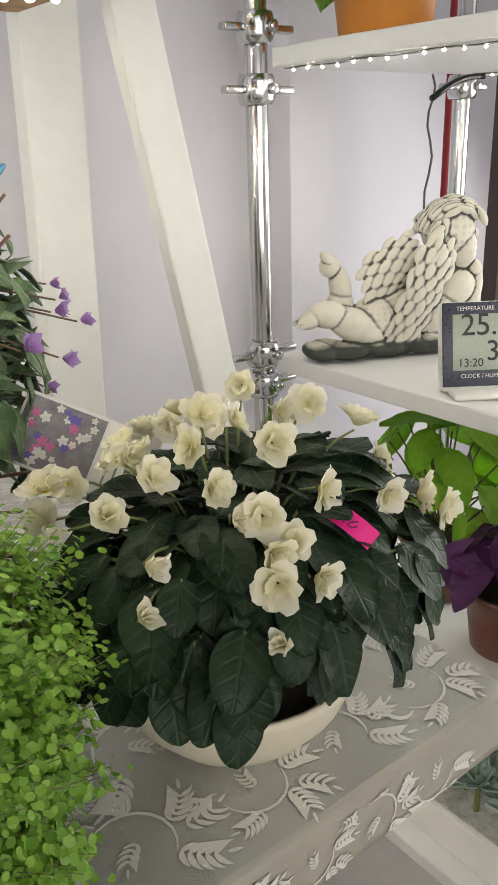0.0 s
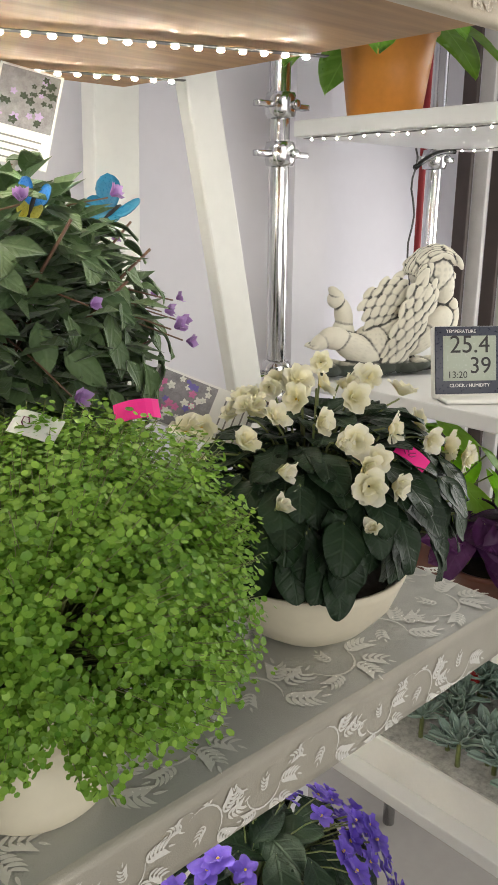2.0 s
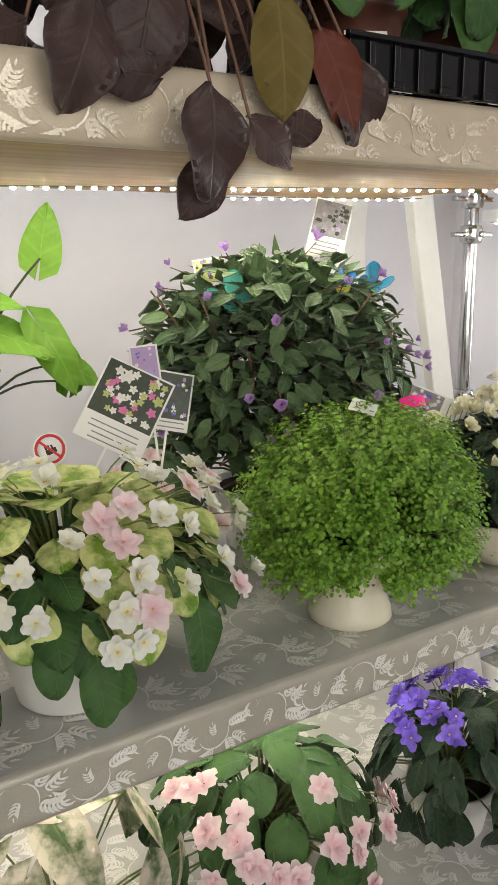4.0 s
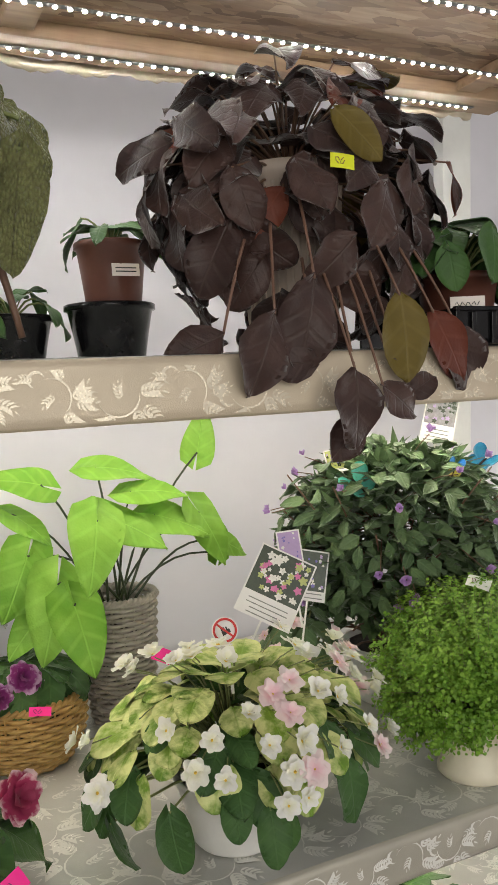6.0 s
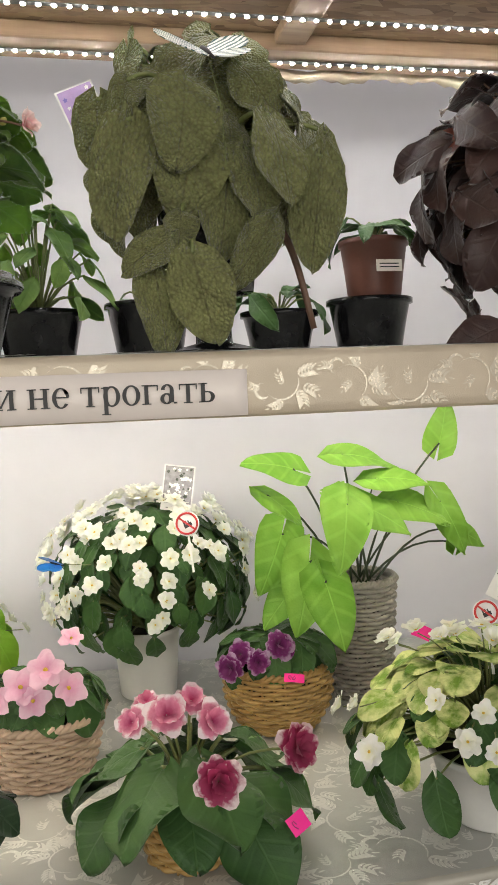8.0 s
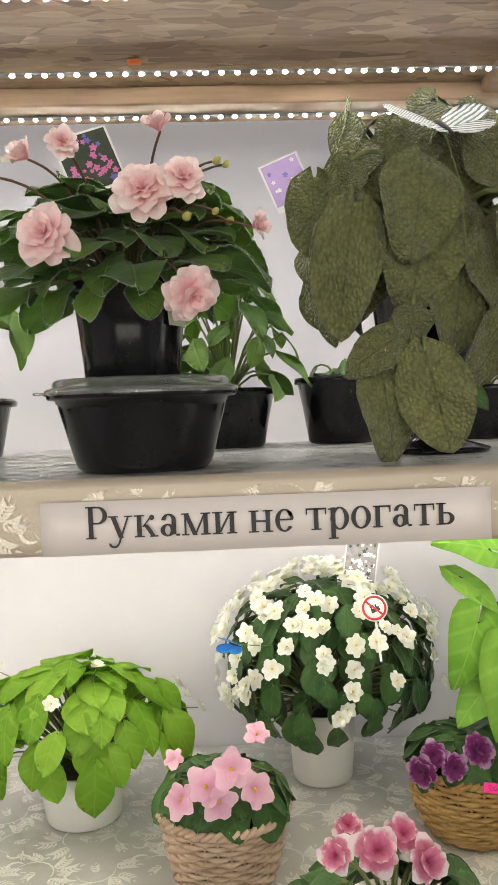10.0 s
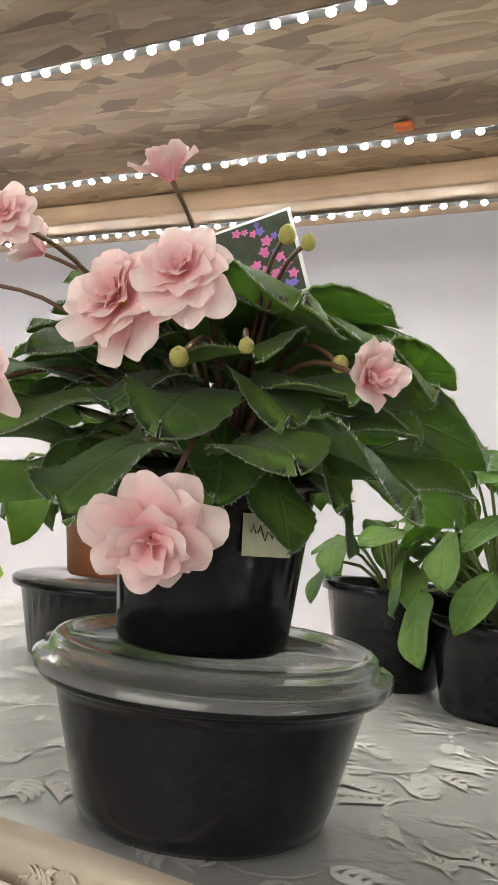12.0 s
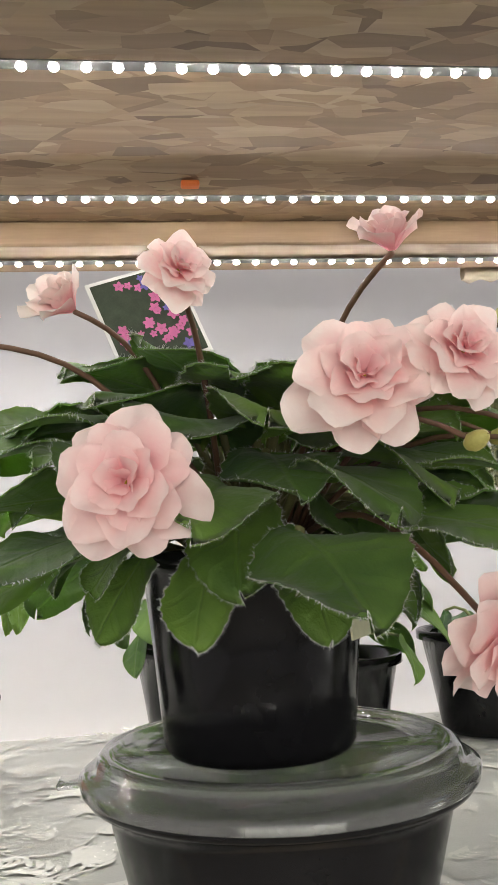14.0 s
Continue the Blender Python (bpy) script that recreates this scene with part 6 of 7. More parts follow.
def statue_material():
    m, nt, p = node_material("crevice_darkened_plaster")
    # pointiness puts the crevice darkening into the plaster colour
    crevice = nt.nodes.new("ShaderNodeNewGeometry").outputs["Pointiness"]
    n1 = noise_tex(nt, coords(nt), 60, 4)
    f = calc(nt, "ADD", ramp(nt, crevice, 0.480, 0.505), calc(nt, "MULTIPLY", calc(nt, "SUBTRACT", n1, 0.5), 0.5))
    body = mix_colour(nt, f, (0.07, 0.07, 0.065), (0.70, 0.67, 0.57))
    sep = nt.nodes.new("ShaderNodeSeparateXYZ")
    nt.links.new(coords(nt), sep.inputs[0])
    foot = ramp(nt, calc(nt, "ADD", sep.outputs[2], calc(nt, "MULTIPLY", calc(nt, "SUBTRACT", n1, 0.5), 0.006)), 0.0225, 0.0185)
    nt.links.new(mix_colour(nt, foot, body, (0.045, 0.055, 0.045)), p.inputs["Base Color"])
    p.inputs["Roughness"].default_value = 0.75
    bump(nt, p, noise_tex(nt, coords(nt), 180, 3), 0.4, 0.0015)
    return m


RACK1, RACK2 = 1.0425, 1.3765
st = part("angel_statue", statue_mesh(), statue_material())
fuse = st.modifiers.new("fuse", "REMESH")
fuse.mode, fuse.voxel_size, fuse.use_smooth_shade = "VOXEL", 0.0015, True
soften = st.modifiers.new("soften", "SMOOTH")
soften.factor, soften.iterations = 0.5, 4
st.matrix_world = Matrix.Translation((0.668, 0.412, RACK1)) @ Matrix.Rotation(radians(-23), 4, "Z") @ Matrix.Scale(0.93, 4)
tagged(st, "white plaster angel statue, darkened in its crevices, lying on its front", "statue")

# thermometer clock
th = thing("thermometer_clock", "white plastic digital thermometer clock with a dark framed display", "thermometer", (0.616, 0.232, RACK1), turn=radians(-36))
th.scale = (0.88, 0.88, 0.88)
lean = Matrix.Rotation(radians(-14), 4, "X")
part("foot", box_bm(-0.042, 0.042, -0.022, 0.03, 0.0, 0.007, 0.003), POTWHITE, th)
case = part("case", box_bm(-0.05, 0.05, 0.0, 0.018, 0.004, 0.104, 0.005), POTWHITE, th, m=lean)
NAVY = plain("navy_bezel", (0.035, 0.04, 0.065), 0.3, vary=0.1)
LCD = plain("lcd_grey", (0.36, 0.40, 0.33), 0.25, vary=0.04)
part("bezel", box_bm(-0.049, 0.049, -0.0025, -0.0003, 0.010, 0.103, 0.001), NAVY, case)
part("display", box_bm(-0.038, 0.038, -0.0037, -0.0026, 0.028, 0.090, 0.0004), LCD, case)


def letters(name, text, size, mat, parent, m):
    cu = bpy.data.curves.new(name, "FONT")
    cu.body, cu.size, cu.extrude, cu.align_x, cu.align_y = text, 1.0, 0.006, "CENTER", "CENTER"
    tmp = new(name, cu)
    me = bpy.data.meshes.new_from_object(tmp.evaluated_get(bpy.context.evaluated_depsgraph_get()))
    bpy.data.objects.remove(tmp)
    for v in me.vertices:
        v.co = v.co * size
    me.materials.clear()
    me.materials.append(mat)
    return part(name, me, parent=parent, m=m)


FRONT = Matrix.Rotation(radians(90), 4, "X")
letters("digits", "25.4", 0.034, INK, case, Matrix.Translation((0.0, -0.0042, 0.077)) @ FRONT)
letters("digits", "39", 0.032, INK, case, Matrix.Translation((0.015, -0.0042, 0.048)) @ FRONT)
letters("digits", "13:20", 0.013, INK, case, Matrix.Translation((-0.018, -0.0042, 0.036)) @ FRONT)
letters("caption", "TEMPERATURE", 0.0065, PAPER, case, Matrix.Translation((-0.012, -0.0029, 0.096)) @ FRONT)
letters("caption", "CLOCK / HUMIDITY", 0.0065, PAPER, case, Matrix.Translation((0.0, -0.0029, 0.0215)) @ FRONT)

# orange pot with a broad leaved plant on the top rack shelf
op = thing("orange_pot_plant", "orange glazed pot with broad glossy green leaves", "potted plant", (0.668, 0.428, RACK2), "potted plants")
cup(op, 0.062, 0.048, 0.11, ORANGE, rim=0.004, profile=None)
broad = [sized(leaf_mesh("leaf", 0.13, 0.075, LEAF_SYN, widest=0.42, fold=0.18, curl=0.2, cord=0.18, wave=0.5, nx=4, ny=9, seed=k), 0.13) for k in range(2)]
lines = []
for k in range(9):
    a = k * 0.75 + 3.0
    p = Vector((0.05 * math.cos(a), 0.05 * math.sin(a), 0.125 + 0.02 * (k % 3)))
    part("leaf", broad[k % 2], parent=op, m=aim(p, (math.cos(a), math.sin(a), -0.35 - 0.15 * (k % 3)), (0, 0, 1), rng.uniform(0.8, 1.1)))
    lines.append(arc((0, 0, 0.09), p, 0.02, 6, 0.003, 0.002))
part("petioles", tube_mesh("petioles", lines, STEM, 6), parent=op, kind="stuff")

# leafy plants under the statue's shelf
for (x, y), mat_leaf, lab, seed, reach in (((0.70, 0.34), LEAF_LIME, "bright lime leaved plant in a brown pot under the rack shelf", 141, 0.12), ((0.72, 0.10), LEAF_LIME, "lime leaved plant in a terracotta pot on the rack", 142, 0.13), ((0.66, 0.21), LEAF_PURPLE, "deep purple leaved plant in a brown pot", 143, 0.075)):
    ob = thing("foliage_plant", lab, "potted plant", (x, y, 0.7405), "potted plants")
    cup(ob, 0.05, 0.04, 0.08, TERRA if seed == 142 else BROWNPOT)
    lv = [sized(leaf_mesh("leaf", 0.085, 0.05, mat_leaf, widest=0.4, fold=0.18, curl=0.2, cord=0.16, wave=0.6, nx=4, ny=8, seed=k), 0.085) for k in range(2)]
    mound(ob, (0, 0, 0.10), (reach, reach, 0.15 if seed != 143 else 0.05), 24, lv, (0.7, 1.15), -0.1, 22, STEM, (0, 0, 0.075), seed, spin=30)

# silver succulents on the low rack shelf
sl = leaves("leaf", 0.040, 0.014, LEAF_GREY, widest=0.62, fold=0.1, curl=-0.12, cord=0.0, nx=2, ny=5, thick=0.0025)
bx = thing("succulent_box", "white planter box of silver green succulents and small cacti", "planter", (0.76, 0.22, 0.4605))
part("box", box_bm(-0.16, 0.19, -0.34, 0.26, 0, 0.055, 0.003), POTWHITE, bx, smooth=False)
part("soil", box_bm(-0.153, 0.183, -0.333, 0.253, 0.0552, 0.058), GRAVEL, bx, smooth=False)
rr = random.Random(6)
for k in range(72):
    ob = thing("succulent", "silver green rosette succulent in the white planter", "succulent", (0.76 + rr.uniform(-0.14, 0.17), 0.22 + rr.uniform(-0.31, 0.24), 0.5185), "succulents in the planter")
    h = rr.uniform(0.01, 0.05)
    part("stalk", tube_mesh("stalk", [arc((0, 0, -0.001), (0, 0, h), 0, 4, 0.004, 0.003)], STEM, 6), parent=ob)
    for q in range(15):
        a = q * 2.4
        e = 0.15 + 0.075 * q
        part("leaf", sl[q % 3], parent=ob, m=aim((0, 0, h), (math.cos(a) * math.cos(e), math.sin(a) * math.cos(e), math.sin(e)), (0, 0, 1), rr.uniform(0.8, 1.2) * (1.15 - 0.03 * q)))
for k in range(5):
    ob = thing("red_cap_cactus", "tiny red topped grafted cactus among the succulents", "cactus", (0.72 + 0.05 * k, 0.40 - 0.12 * k, 0.5185), "red cacti")
    part("stem", lathe("stem", [(0.0005, -0.001), (0.008, 0), (0.009, 0.02), (0.007, 0.035), (0.0005, 0.036)], LEAF_MID, 10), parent=ob)
    part("cap", lathe("cap", [(0.0005, 0.034), (0.012, 0.038), (0.014, 0.046), (0.010, 0.054), (0.0005, 0.057)], plain("red_cactus", (0.5, 0.02, 0.02), 0.6), 14, ribs=7, rib_depth=0.0015), parent=ob)

# lowest shelf: blue violet, blush violet, photo card, spotted leaves
LOWZ = 0.5524
dv = leaves("leaf", 0.050, 0.034, LEAF_DARK, widest=0.5, fold=0.2, curl=0.2, cord=0.1)
bluef = [rosette_mesh("flower", [(5, 0.014, 0.012, 12, 0), (5, 0.010, 0.009, 40, 0.002)], PET_BLUE, YELLOW, 0.0016, seed=k, nx=4, ny=4) for k in range(2)]
bl = thing("blue_violet", "dark violet plant with a dome of blue violet flowers", "potted plant", (0.175, 0.145, LOWZ), "potted plants")
cup(bl, 0.055, 0.045, 0.07, POTWHITE)
mound(bl, (0, -0.01, 0.085), (0.125, 0.115, 0.105), 90, dv, (0.8, 1.1), -0.4, 14, STEM, (0, 0, 0.065), 151)
bloom(bl, (0, -0.01, 0.085), (0.11, 0.105, 0.125), 34, bluef, 0.55, 1.0, 1.02, (0.9, 1.25), 152, (0, 0, 0.1), STEM, span=(-0.9, 3.9))
bloom(bl, (0, -0.01, 0.085), (0.13, 0.12, 0.12), 22, bluef, 0.1, 0.7, 1.02, (0.9, 1.25), 153, (0, 0, 0.1), STEM, span=(-1.2, 0.2))
bs = thing("blush_violet", "green leaved violet with pale pink double flowers", "potted plant", (-0.105, 0.185, LOWZ), "potted plants")
cup(bs, 0.06, 0.05, 0.07, plain("pale_green_pot", (0.45, 0.48, 0.25), 0.45))
rl = leaves("leaf", 0.056, 0.046, LEAF_MID, widest=0.5, fold=0.15, curl=0.2, cord=0.14, point=0.8)
mound(bs, (0, -0.01, 0.095), (0.145, 0.125, 0.12), 78, rl, (0.8, 1.15), -0.45, 14, STEM, (0, 0, 0.065), 154)
dbl = [rosette_mesh("flower", [(7, 0.015, 0.013, 12, 0), (6, 0.011, 0.010, 40, 0.002), (4, 0.007, 0.007, 65, 0.003)], PET_BLUSH, seed=k, nx=4, ny=4) for k in range(2)]
bloom(bs, (0, -0.01, 0.095), (0.15, 0.13, 0.125), 24, dbl, -0.2, 0.9, 1.05, (0.9, 1.3), 155, (0, 0, 0.1), STEM, span=(3.0, 6.2))
ca = thing("spotted_leaf_plant", "plant with hanging green leaves spotted cream in a pot", "potted plant", (-0.36, 0.16, LOWZ), "potted plants")
cup(ca, 0.05, 0.04, 0.09, BROWNPOT)
cl = [sized(leaf_mesh("leaf", 0.09, 0.05, LEAF_CALAD, widest=0.35, fold=0.15, curl=0.2, cord=0.2, wave=0.5, nx=4, ny=8, seed=2), 0.09)]
mound(ca, (0, 0, 0.15), (0.13, 0.11, 0.10), 16, cl, (0.8, 1.1), -0.3, 10, STEM, (0, 0, 0.08), 156)
for k in range(3):
    part("berry", lathe("berry", [(0.0005, -0.006), (0.005, -0.004), (0.006, 0.0), (0.004, 0.005), (0.0005, 0.006)], plain("red_berry", (0.6, 0.02, 0.015), 0.4), 10), parent=ca, m=Matrix.Translation((0.02 + 0.012 * k, -0.12, 0.14 - 0.006 * k)))
# dark drooping plant beyond the shelf's end
dk = thing("dark_drooping_plant", "nearly black leaved plant hanging beyond the shelf end", "potted plant", (0.62, 0.03, 0.7405), "potted plants")
cup(dk, 0.045, 0.036, 0.07, BLACK)
dl = [sized(leaf_mesh("leaf", 0.085, 0.045, leaf_material("blackish_leaf", (0.012, 0.014, 0.012), (0.025, 0.028, 0.022), rough=0.45), widest=0.4, fold=0.15, curl=0.3, serr=0.05, nx=4, ny=9, seed=5), 0.085)]
mound(dk, (0, 0, 0.06), (0.11, 0.10, 0.07), 16, dl, (0.8, 1.1), -0.8, 6, STEM, (0, 0, 0.06), 157)

# ---- cards, signs, tags and butterflies ----
sign = thing("paper_sign", "laminated paper strip with black lettering on the shelf front", "sign")
n = 24
verts, faces = [], []
for s in (0, 1):
    for i in range(n + 1):
        x = -0.935 + 0.314 * i / n
        y = -0.0075 - 0.0004 * math.sin(i * 0.9) - (0.0005 if s == 0 else 0)
        verts += [(x, y, UP - 0.0515), (x, y, UP - 0.0145)]
o = 2 * (n + 1)
for i in range(n):
    a = 2 * i
    faces += [(a, a + 2, a + 3, a + 1), (o + a + 1, o + a + 3, o + a + 2, o + a), (a + 2, a, o + a, o + a + 2), (a + 1, a + 3, o + a + 3, o + a + 1)]
faces += [(0, 1, o + 1, o), (2 * n, o + 2 * n, o + 2 * n + 1, 2 * n + 1)]
part("strip", mesh_of("strip", verts, faces, PAPERWARM), parent=sign)


STEM_W, THIN_W, SERIF = 0.21, 0.075, 0.13


def slab(x0, x1, y0, y1):
    v = [(x, y, z) for z in (-0.01, 0.01) for x, y in ((x0, y0), (x1, y0), (x1, y1), (x0, y1))]
    return v, [(0, 3, 2, 1), (4, 5, 6, 7), (0, 1, 5, 4), (1, 2, 6, 5), (2, 3, 7, 6), (3, 0, 4, 7)]


def upright(x, y0, y1, w=STEM_W, feet=(True, True)):
    """A letter's stem with its serifs, set from x to the right."""
    out = [slab(x, x + w, y0, y1)]
    for on, y in ((feet[0], y0), (feet[1], y1 - 0.055)):
        if on:
            out.append(slab(x - SERIF, x + w + SERIF, y - 0.001, y + 0.055))
    return out


def slant(x0, y0, x1, y1, w):
    v = [(x + q, y, z) for z in (-0.011, 0.011) for x, y, q in ((x0, y0, 0), (x0, y0, w), (x1, y1, w), (x1, y1, 0))]
    f = [(0, 3, 2, 1), (4, 5, 6, 7), (0, 1, 5, 4), (1, 2, 6, 5), (2, 3, 7, 6), (3, 0, 4, 7)]
    return [(v, f if y1 > y0 else [q[::-1] for q in f])]


def loop(cx, cy, rx, ry, a0=0.0, a1=360.0, w=STEM_W, thin=THIN_W, n=24):
    """A bowl of a letter, thick at its sides and thin above and below."""
    v, f = [], []
    for k in range(n + 1):
        t = radians(a0 + (a1 - a0) * k / n)
        for x, y in (((rx - w) * math.cos(t), (ry - thin) * math.sin(t)), (rx * math.cos(t), ry * math.sin(t))):
            v += [(cx + x, cy + y, -0.009), (cx + x, cy + y, 0.009)]
    for k in range(n):
        q = 4 * k
        f += [(q + 1, q + 3, q + 7, q + 5), (q, q + 4, q + 6, q + 2), (q, q + 1, q + 5, q + 4), (q + 2, q + 6, q + 7, q + 3)]
    return [(v, f)]


ALPHABET = {
    "Р": upright(0.14, 0, 1.46) + [slab(0.34, 0.58, 1.39, 1.46), slab(0.34, 0.58, 0.66, 0.73)] + loop(0.57, 1.06, 0.44, 0.40, -90, 90),
    "у": slant(0.42, 0.0, 0.05, 1.0, 0.22) + slant(0.36, -0.30, 0.84, 1.0, 0.09) + loop(0.20, -0.26, 0.24, 0.19, 170, 345, 0.10, 0.09) + [slab(-0.04, 0.40, 0.945, 1.0), slab(0.68, 1.06, 0.945, 1.0)],
    "к": upright(0.13, 0, 1) + slant(0.36, 0.46, 0.72, 0.90, 0.09) + slant(0.80, 0.0, 0.42, 0.56, 0.21) + loop(0.82, 0.88, 0.12, 0.12, 0, 360, 0.11, 0.11, 12) + [slab(0.70, 1.10, 0, 0.055)],
    "а": loop(0.36, 0.27, 0.34, 0.29) + [slab(0.54, 0.75, 0.08, 0.72), slab(0.74, 0.92, 0.0, 0.09)] + loop(0.41, 0.70, 0.34, 0.32, 0, 175, 0.20, 0.075),
    "м": upright(0.13, 0, 1, 0.09) + upright(1.02, 0, 1) + slant(0.52, 0.0, 0.10, 1.0, 0.21) + slant(0.58, 0.0, 1.05, 1.0, 0.09),
    "и": upright(0.13, 0, 1) + upright(0.80, 0, 1) + slant(0.30, 0.10, 0.74, 0.90, 0.10),
    "н": upright(0.13, 0, 1) + upright(0.80, 0, 1) + [slab(0.33, 0.81, 0.47, 0.545)],
    "е": loop(0.46, 0.5, 0.44, 0.53, 25, 325) + [slab(0.20, 0.86, 0.50, 0.57)] + loop(0.46, 0.5, 0.44, 0.53, 8, 60, 0.17, 0.075, 8),
    "т": upright(0.40, 0, 1, feet=(True, False)) + [slab(0.02, 0.99, 0.925, 1.0), slab(0.02, 0.08, 0.70, 0.93), slab(0.93, 0.99, 0.70, 0.93)],
    "р": upright(0.13, -0.44, 1, feet=(True, False)) + [slab(0.0, 0.15, 0.90, 0.96)] + loop(0.54, 0.49, 0.44, 0.53),
    "о": loop(0.49, 0.5, 0.47, 0.53),
    "г": upright(0.13, 0, 1) + [slab(0.33, 0.85, 0.925, 1.0), slab(0.79, 0.85, 0.70, 0.93)],
    "ь": upright(0.13, 0, 1) + [slab(0.33, 0.52, 0.51, 0.58), slab(0.33, 0.52, 0.0, 0.07)] + loop(0.51, 0.29, 0.36, 0.29, -90, 90),
}
verts, faces, pen = [], [], 0.0
for letter in "Руками не трогать":
    if letter == " ":
        pen += 0.46
        continue
    edge = pen
    for v, f in ALPHABET[letter]:
        b = len(verts)
        verts += [(x + pen, y, z) for x, y, z in v]
        faces += [tuple(b + k for k in q) for q in f]
        edge = max(edge, max(x for x, y, z in v) + pen)
    pen = edge + 0.09
kx = 0.256 / max(v[0] for v in verts)
part("lettering", mesh_of("lettering", [(x * kx, y * 0.0152, z * 0.03) for x, y, z in verts], faces, INK, smooth=False), parent=sign, label="black serif Cyrillic lettering", m=Matrix.Translation((-0.904, -0.0104, UP - 0.0400)) @ Matrix.Rotation(radians(90), 4, "X"))


def photo_card(label, p, facing, w, h, spots, ground, lines_on, spin=0.0, blooms=()):
    """A printed card on a stick: picture of flowers above, unreadable text bars below."""
    ob = thing("photo_card", label, "card", group="photo cards")
    ob.matrix_world = face_to(p, facing, 1, spin)
    part("paper", box_bm(-w / 2, w / 2, -h / 2, h / 2, -0.0006, 0.0, 0.0002), PAPER, ob, smooth=False)
    split = -h / 2 + h * lines_on
    part("picture", box_bm(-w / 2 + 0.002, w / 2 - 0.002, split, h / 2 - 0.002, 0.0001, 0.0004), ground, ob, smooth=False)
    rr = random.Random(int(abs(p[0]) * 1000))
    for k in range(spots * 2):
        x, y = rr.uniform(-0.40, 0.40) * w, rr.uniform(split / h + 0.06, 0.42) * h
        r = rr.uniform(0.03, 0.07) * w
        part("printed_flower", lathe("printed_flower", [(0.0002, 0.0005), (r, 0.00048)], blooms[k % len(blooms)], 20, ribs=5, rib_depth=r * 0.28), parent=ob, m=Matrix.Translation((x, y, 0.0002 + 0.00001 * k)) @ Matrix.Rotation(rr.uniform(0, TAU), 4, "Z"))
    rows = max(1, int((split + h / 2) / 0.006))
    for k in range(rows):
        ln = rr.uniform(0.55, 0.85) * w
        y = -h / 2 + 0.004 + 0.0055 * k
        part("text_bar", box_bm(-ln / 2, ln / 2, y - 0.0006, y + 0.0006, 0.0001, 0.0004), GREYINK, ob, smooth=False)
    part("stick", box_bm(-0.0012, 0.0012, -h / 2 - 0.07, -h / 2 + 0.004, -0.0022, -0.0008), POTWHITE, ob, smooth=False)
    return ob


G1 = plain("print_dark_green", (0.035, 0.05, 0.03), 0.35, vary=0.4, scale=160)
G2 = plain("print_grey", (0.25, 0.24, 0.26), 0.35, vary=0.35, scale=140)
P1 = plain("print_white", (0.75, 0.75, 0.70), 0.35)
P2 = plain("print_blue", (0.16, 0.13, 0.45), 0.35)
P3 = plain("print_pink", (0.62, 0.16, 0.36), 0.35)
P4 = plain("print_magenta", (0.40, 0.01, 0.30), 0.35, vary=0.4, scale=150)
P5 = plain("print_lime", (0.45, 0.50, 0.16), 0.35)
P6 = plain("print_lilac", (0.42, 0.30, 0.55), 0.35)
photo_card("photo card of cream flowers stuck in the cream violet", (0.166, 0.200, 1.113), (-0.55, -0.72, 0.45), 0.046, 0.088, 16, G2, 0.4, radians(67), (P1, P1, P3, P2))
photo_card("photo card of a lilac bush standing in the bush", (0.092, 0.318, 1.334), (-0.45, -0.80, 0.25), 0.048, 0.075, 14, G2, 0.38, radians(-14), (G1, P6, G1, G1))
photo_card("photo card of variegated violet on a stick", (-0.245, 0.205, 1.16), (-0.35, -0.85, 0.35), 0.07, 0.085, 22, G1, 0.33, radians(-28), (P1, P5, P1, P3))
photo_card("small photo card with blue flowers behind the variegated violet", (-0.165, 0.265, 1.15), (-0.3, -0.9, 0.3), 0.045, 0.065, 12, G1, 0.2, radians(-12), (P2, P6, P1))
photo_card("small photo card of blue flowers in the lilac bush", (-0.065, 0.345, 1.285), (-0.2, -0.9, 0.4), 0.042, 0.034, 9, P5, 0.15, radians(6), (P2, P6, G1))
photo_card("photo card of white flowers in the white violet bush", (-0.622, 0.50, 1.255), (-0.15, -0.95, 0.2), 0.045, 0.066, 18, G2, 0.16, radians(-8), (P1, P1, G1))
photo_card("photo card of pink flowers behind the pink violet", (-0.912, 0.150, 1.688), (0.15, -0.95, 0.15), 0.050, 0.060, 16, G1, 0.12, radians(20), (P3, P3, P2, P3))
photo_card("photo card of blue flowers behind the olive plant", (-0.735, 0.21, 1.685), (-0.1, -0.95, 0.1), 0.040, 0.05, 10, P6, 0.12, radians(22), (P2, P1, P6))
photo_card("photo card of a magenta flower on the lowest shelf", (-0.235, 0.055, 0.625), (-0.25, -0.75, 0.6), 0.062, 0.055, 12, P4, 0.22, radians(14), (P4, P3, P4))
photo_card("small photo card half hidden beside the lilac bush", (-0.20, 0.25, 1.19), (-0.3, -0.9, 0.3), 0.03, 0.05, 6, P6, 0.2, radians(4), (P1, P2))


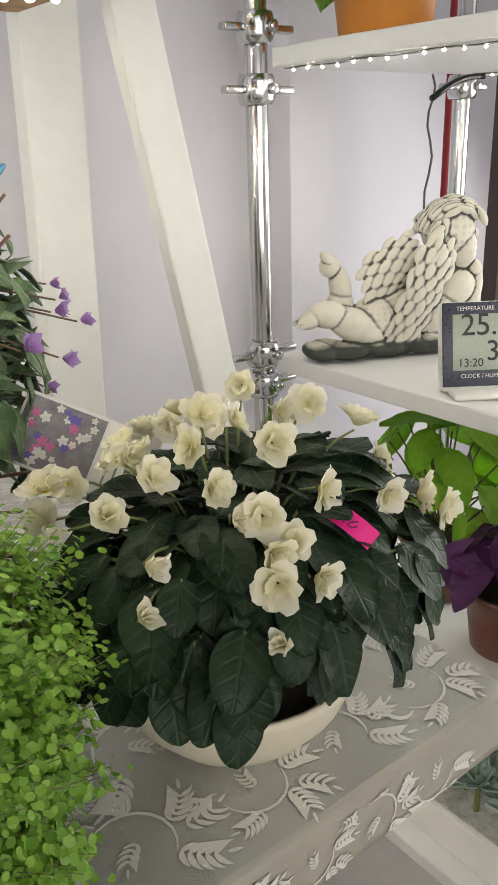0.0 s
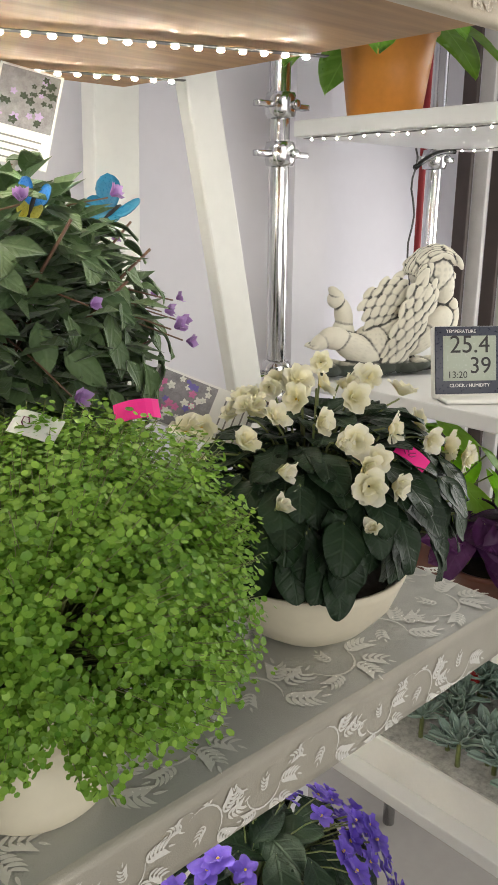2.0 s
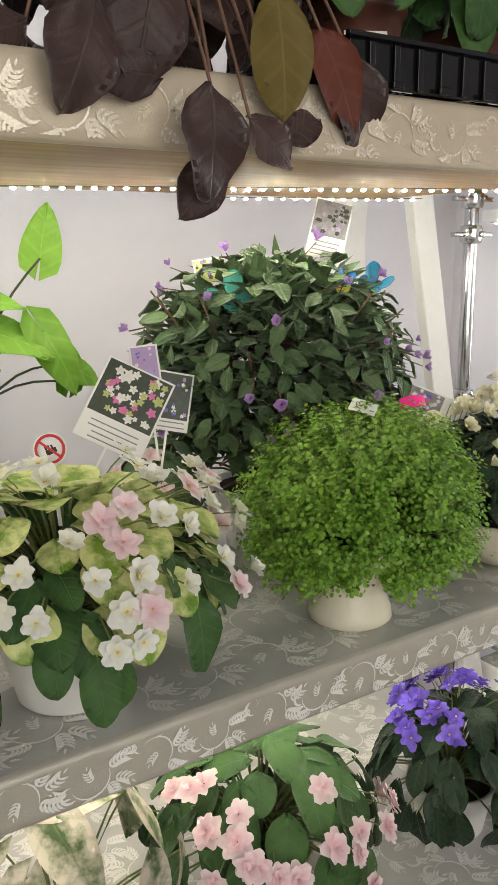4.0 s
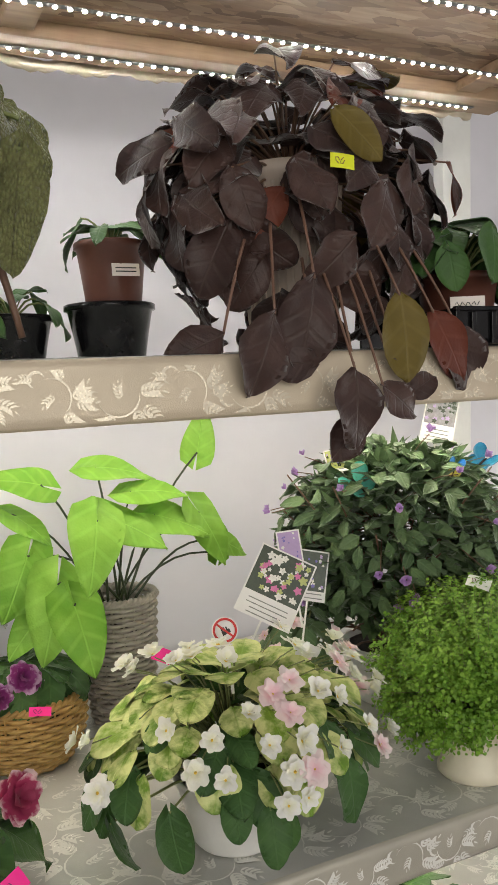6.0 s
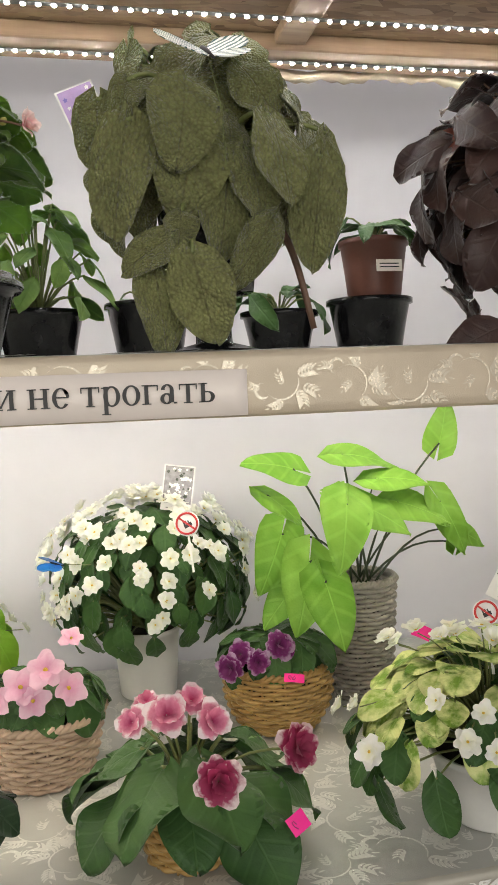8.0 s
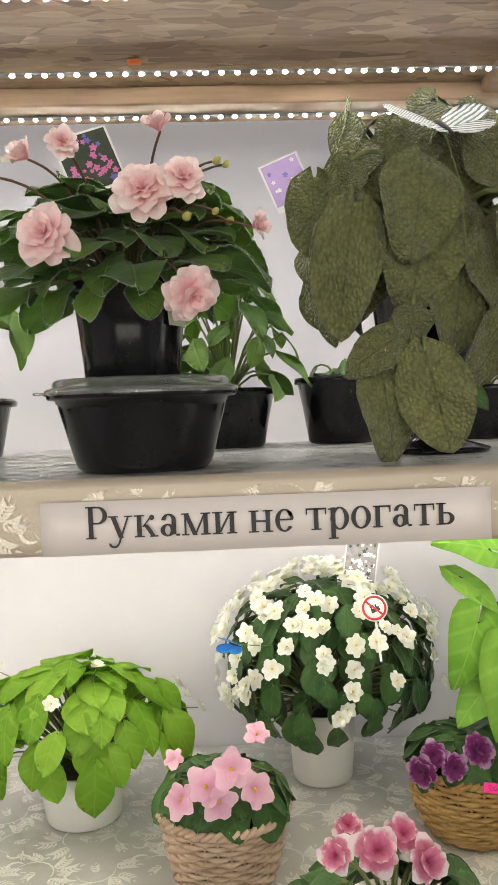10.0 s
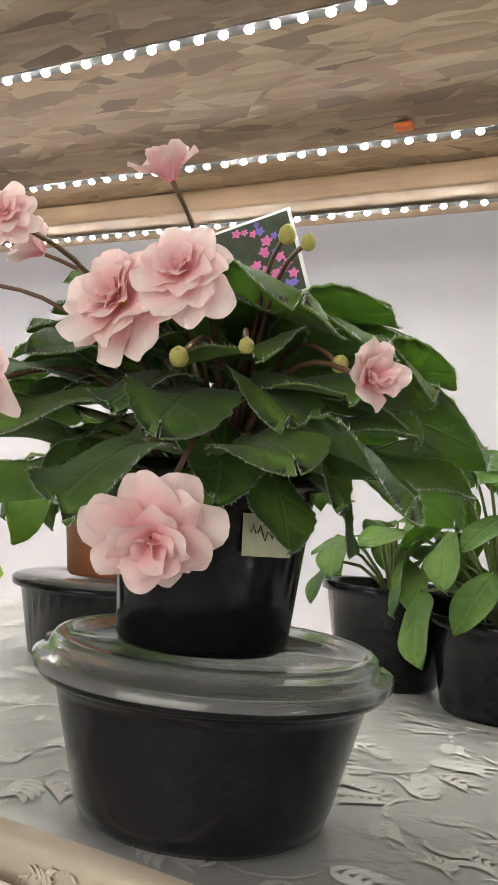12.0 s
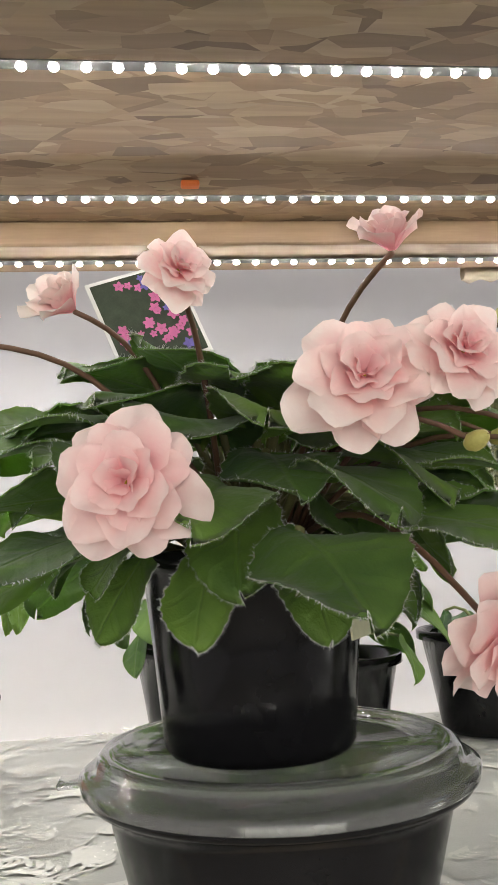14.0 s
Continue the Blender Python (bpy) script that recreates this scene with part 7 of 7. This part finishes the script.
def no_touch_sign(p, facing, r):
    """A round white sign with a red ring and bar over a dark hand shape, on a stick."""
    ob = thing("warning_sign", "round white sign with red barred ring on a stick", "sign", group="round warning signs")
    ob.matrix_world = face_to(p, facing, 1, 0.1)
    part("disc", lathe("disc", [(0.0002, -0.0006), (r * 1.08, -0.0006), (r * 1.08, 0.0), (0.0002, 0.0)], PAPER, 36), parent=ob)
    part("ring", lathe("ring", [(r * 0.98, 0.0001), (r * 0.98, 0.0006), (r * 0.80, 0.0006), (r * 0.80, 0.0001)], REDINK, 36), parent=ob)
    part("bar", box_bm(-r * 0.8, r * 0.8, -r * 0.08, r * 0.08, 0.0008, 0.0011), REDINK, ob, smooth=False, m=Matrix.Rotation(radians(-42), 4, "Z"))
    part("pictogram", box_bm(-r * 0.32, r * 0.38, -r * 0.34, 0.0, 0.0002, 0.0006, 0.0001), INK, ob, smooth=False, m=Matrix.Rotation(radians(20), 4, "Z"))
    for k in range(3):
        part("pictogram_bar", box_bm(-r * 0.28 + k * r * 0.2, -r * 0.16 + k * r * 0.2, -r * 0.02, r * 0.34 - 0.06 * r * k, 0.0002, 0.0006), INK, ob, smooth=False, m=Matrix.Rotation(radians(20), 4, "Z"))
    part("stick", box_bm(-0.0015, 0.0015, -r - 0.05, -r * 0.9, -0.0022, -0.0008), POTWHITE, ob, smooth=False)


no_touch_sign((-0.353, 0.108, 1.154), (-0.45, -0.85, 0.2), 0.0125)
no_touch_sign((-0.622, 0.415, 1.217), (-0.15, -0.95, 0.15), 0.0155)

tag("price_tag", "bent fluorescent pink tag among cream violet leaves", (0.240, 0.044, 1.096), (-0.5, -0.6, 0.6), 0.026, 0.011, PINKTAG, radians(-40), 2, bend=0.12)
tag("price_tag", "bent fluorescent pink tag on top of the green cushion", (0.043, 0.106, 1.152), (-0.4, -0.75, 0.5), 0.028, 0.012, PINKTAG, radians(5), 0, bend=0.25)
tag("price_tag", "white green printed tag lying on the green cushion", (-0.022, 0.112, 1.152), (-0.35, -0.5, 0.8), 0.028, 0.017, PAPER, radians(-22), 1, bend=0.04)
tag("price_tag", "fluorescent pink tag in the variegated violet", (-0.408, 0.145, 1.128), (-0.2, -0.9, 0.4), 0.020, 0.014, PINKTAG, radians(-25), 0, bend=0.1)
tag("price_tag", "fluorescent pink tag in the plum violet basket", (-0.503, 0.330, 1.022), (-0.1, -0.8, 0.6), 0.026, 0.011, PINKTAG, radians(-8), 2, bend=0.08)
tag("price_tag", "square fluorescent pink tag on a burgundy violet leaf", (-0.580, 0.035, 1.003), (0.1, -0.85, 0.5), 0.019, 0.017, PINKTAG, radians(25), 1, bend=0.06)
tag("price_tag", "fluorescent pink tag on the small dark violet", (-0.893, 0.062, 1.005), (-0.2, -0.9, 0.35), 0.022, 0.016, PINKTAG, radians(-42), 2, bend=0.06)
tag("price_tag", "fluorescent yellow tag on a bronze leaf", (-0.260, 0.004, 1.595), (-0.15, -0.95, 0.2), 0.023, 0.014, YELLOWTAG, radians(-6), 2, bend=0.05)


def butterfly(label, p, facing, span, colour, second, spin=0.0, fold=35):
    """A decorative butterfly: four wings and a body on a wire."""
    ob = thing("butterfly_ornament", label, "ornament", group="butterfly ornaments")
    ob.matrix_world = face_to(p, facing, 1, spin)
    for sd in (1, -1):
        for L, W, ang, mt in ((span * 0.55, span * 0.38, 35, colour), (span * 0.42, span * 0.34, -35, second)):
            me = leaf_mesh("wing", L, W, mt, widest=0.62, fold=0.0, curl=-0.08, cord=0.0, nx=4, ny=6, seed=2, point=0.8)
            d = Vector((sd * math.cos(radians(ang)) * math.cos(radians(fold)), math.sin(radians(ang)), math.sin(radians(fold))))
            part("wing", me, parent=ob, m=aim((0, 0, 0), d, (-sd * math.sin(radians(fold)), 0, math.cos(radians(fold)))))
    part("body", tube_mesh("body", [[(Vector((0, -span * 0.22, 0)), 0.0008), (Vector((0, 0, 0.001)), 0.0022), (Vector((0, span * 0.14, 0.001)), 0.0024), (Vector((0, span * 0.2, 0)), 0.0012)]], INK, 6), parent=ob)
    part("wire", tube_mesh("wire", [[(Vector((0, 0, 0)), 0.0005), (Vector((0, -span * 0.5, -0.03)), 0.0005), (Vector((0, -span * 0.8, -0.07)), 0.0005)]], STEM, 4), parent=ob)


BLUEW = plain("turquoise_blue_wing", (0.02, 0.20, 0.36), 0.3, vary=0.25, scale=90)
BLUEW2 = plain("bright_blue_wing", (0.03, 0.22, 0.62), 0.3, vary=0.2, scale=90)
GREENW = plain("mint_wing", (0.10, 0.48, 0.38), 0.3, vary=0.25, scale=90)
YELLOWW = plain("yellow_blue_wing", (0.55, 0.50, 0.08), 0.3, vary=0.3, scale=110)


def swallow_material():
    m, nt, p = node_material("banded_wing")
    v = coords(nt)
    w = nt.nodes.new("ShaderNodeTexWave")
    w.inputs["Scale"].default_value, w.inputs["Distortion"].default_value = 60, 4
    nt.links.new(v, w.inputs["Vector"])
    nt.links.new(mix_colour(nt, ramp(nt, w.outputs["Fac"], 0.3, 0.5), (0.03, 0.10, 0.09), (0.70, 0.72, 0.66)), p.inputs["Base Color"])
    p.inputs["Roughness"].default_value = 0.4
    return m


SWALLOW = swallow_material()
butterfly("turquoise butterfly ornament at the lilac bush's edge", (0.165, 0.315, 1.262), (-0.5, -0.6, 0.5), 0.060, BLUEW, BLUEW, radians(-45))
butterfly("blue and yellow butterfly ornament on the lilac bush", (0.055, 0.245, 1.268), (-0.4, -0.8, 0.3), 0.042, BLUEW2, YELLOWW, radians(-20), 50)
butterfly("mint green butterfly ornament on the lilac bush", (-0.075, 0.285, 1.256), (-0.3, -0.8, 0.5), 0.060, GREENW, GREENW, radians(40), 25)
butterfly("bright blue butterfly ornament at the white bush's side", (-0.795, 0.44, 1.172), (-0.5, -0.8, 0.1), 0.05, BLUEW2, BLUEW2, radians(80), 60)
butterfly("banded black and white butterfly ornament on the olive plant", (-0.634, 0.040, 1.676), (0.05, -0.55, 0.85), 0.090, SWALLOW, SWALLOW, radians(5), 8)
orange_clip = tagged(part("orange_clip", box_bm(-0.890, -0.876, 0.298, 0.307, DECK - 0.005, DECK - 0.0005, 0.0018), plain("orange_plastic", (0.70, 0.16, 0.03), 0.45), smooth=False), "small orange plastic clip stuck to the strand board", "clip")
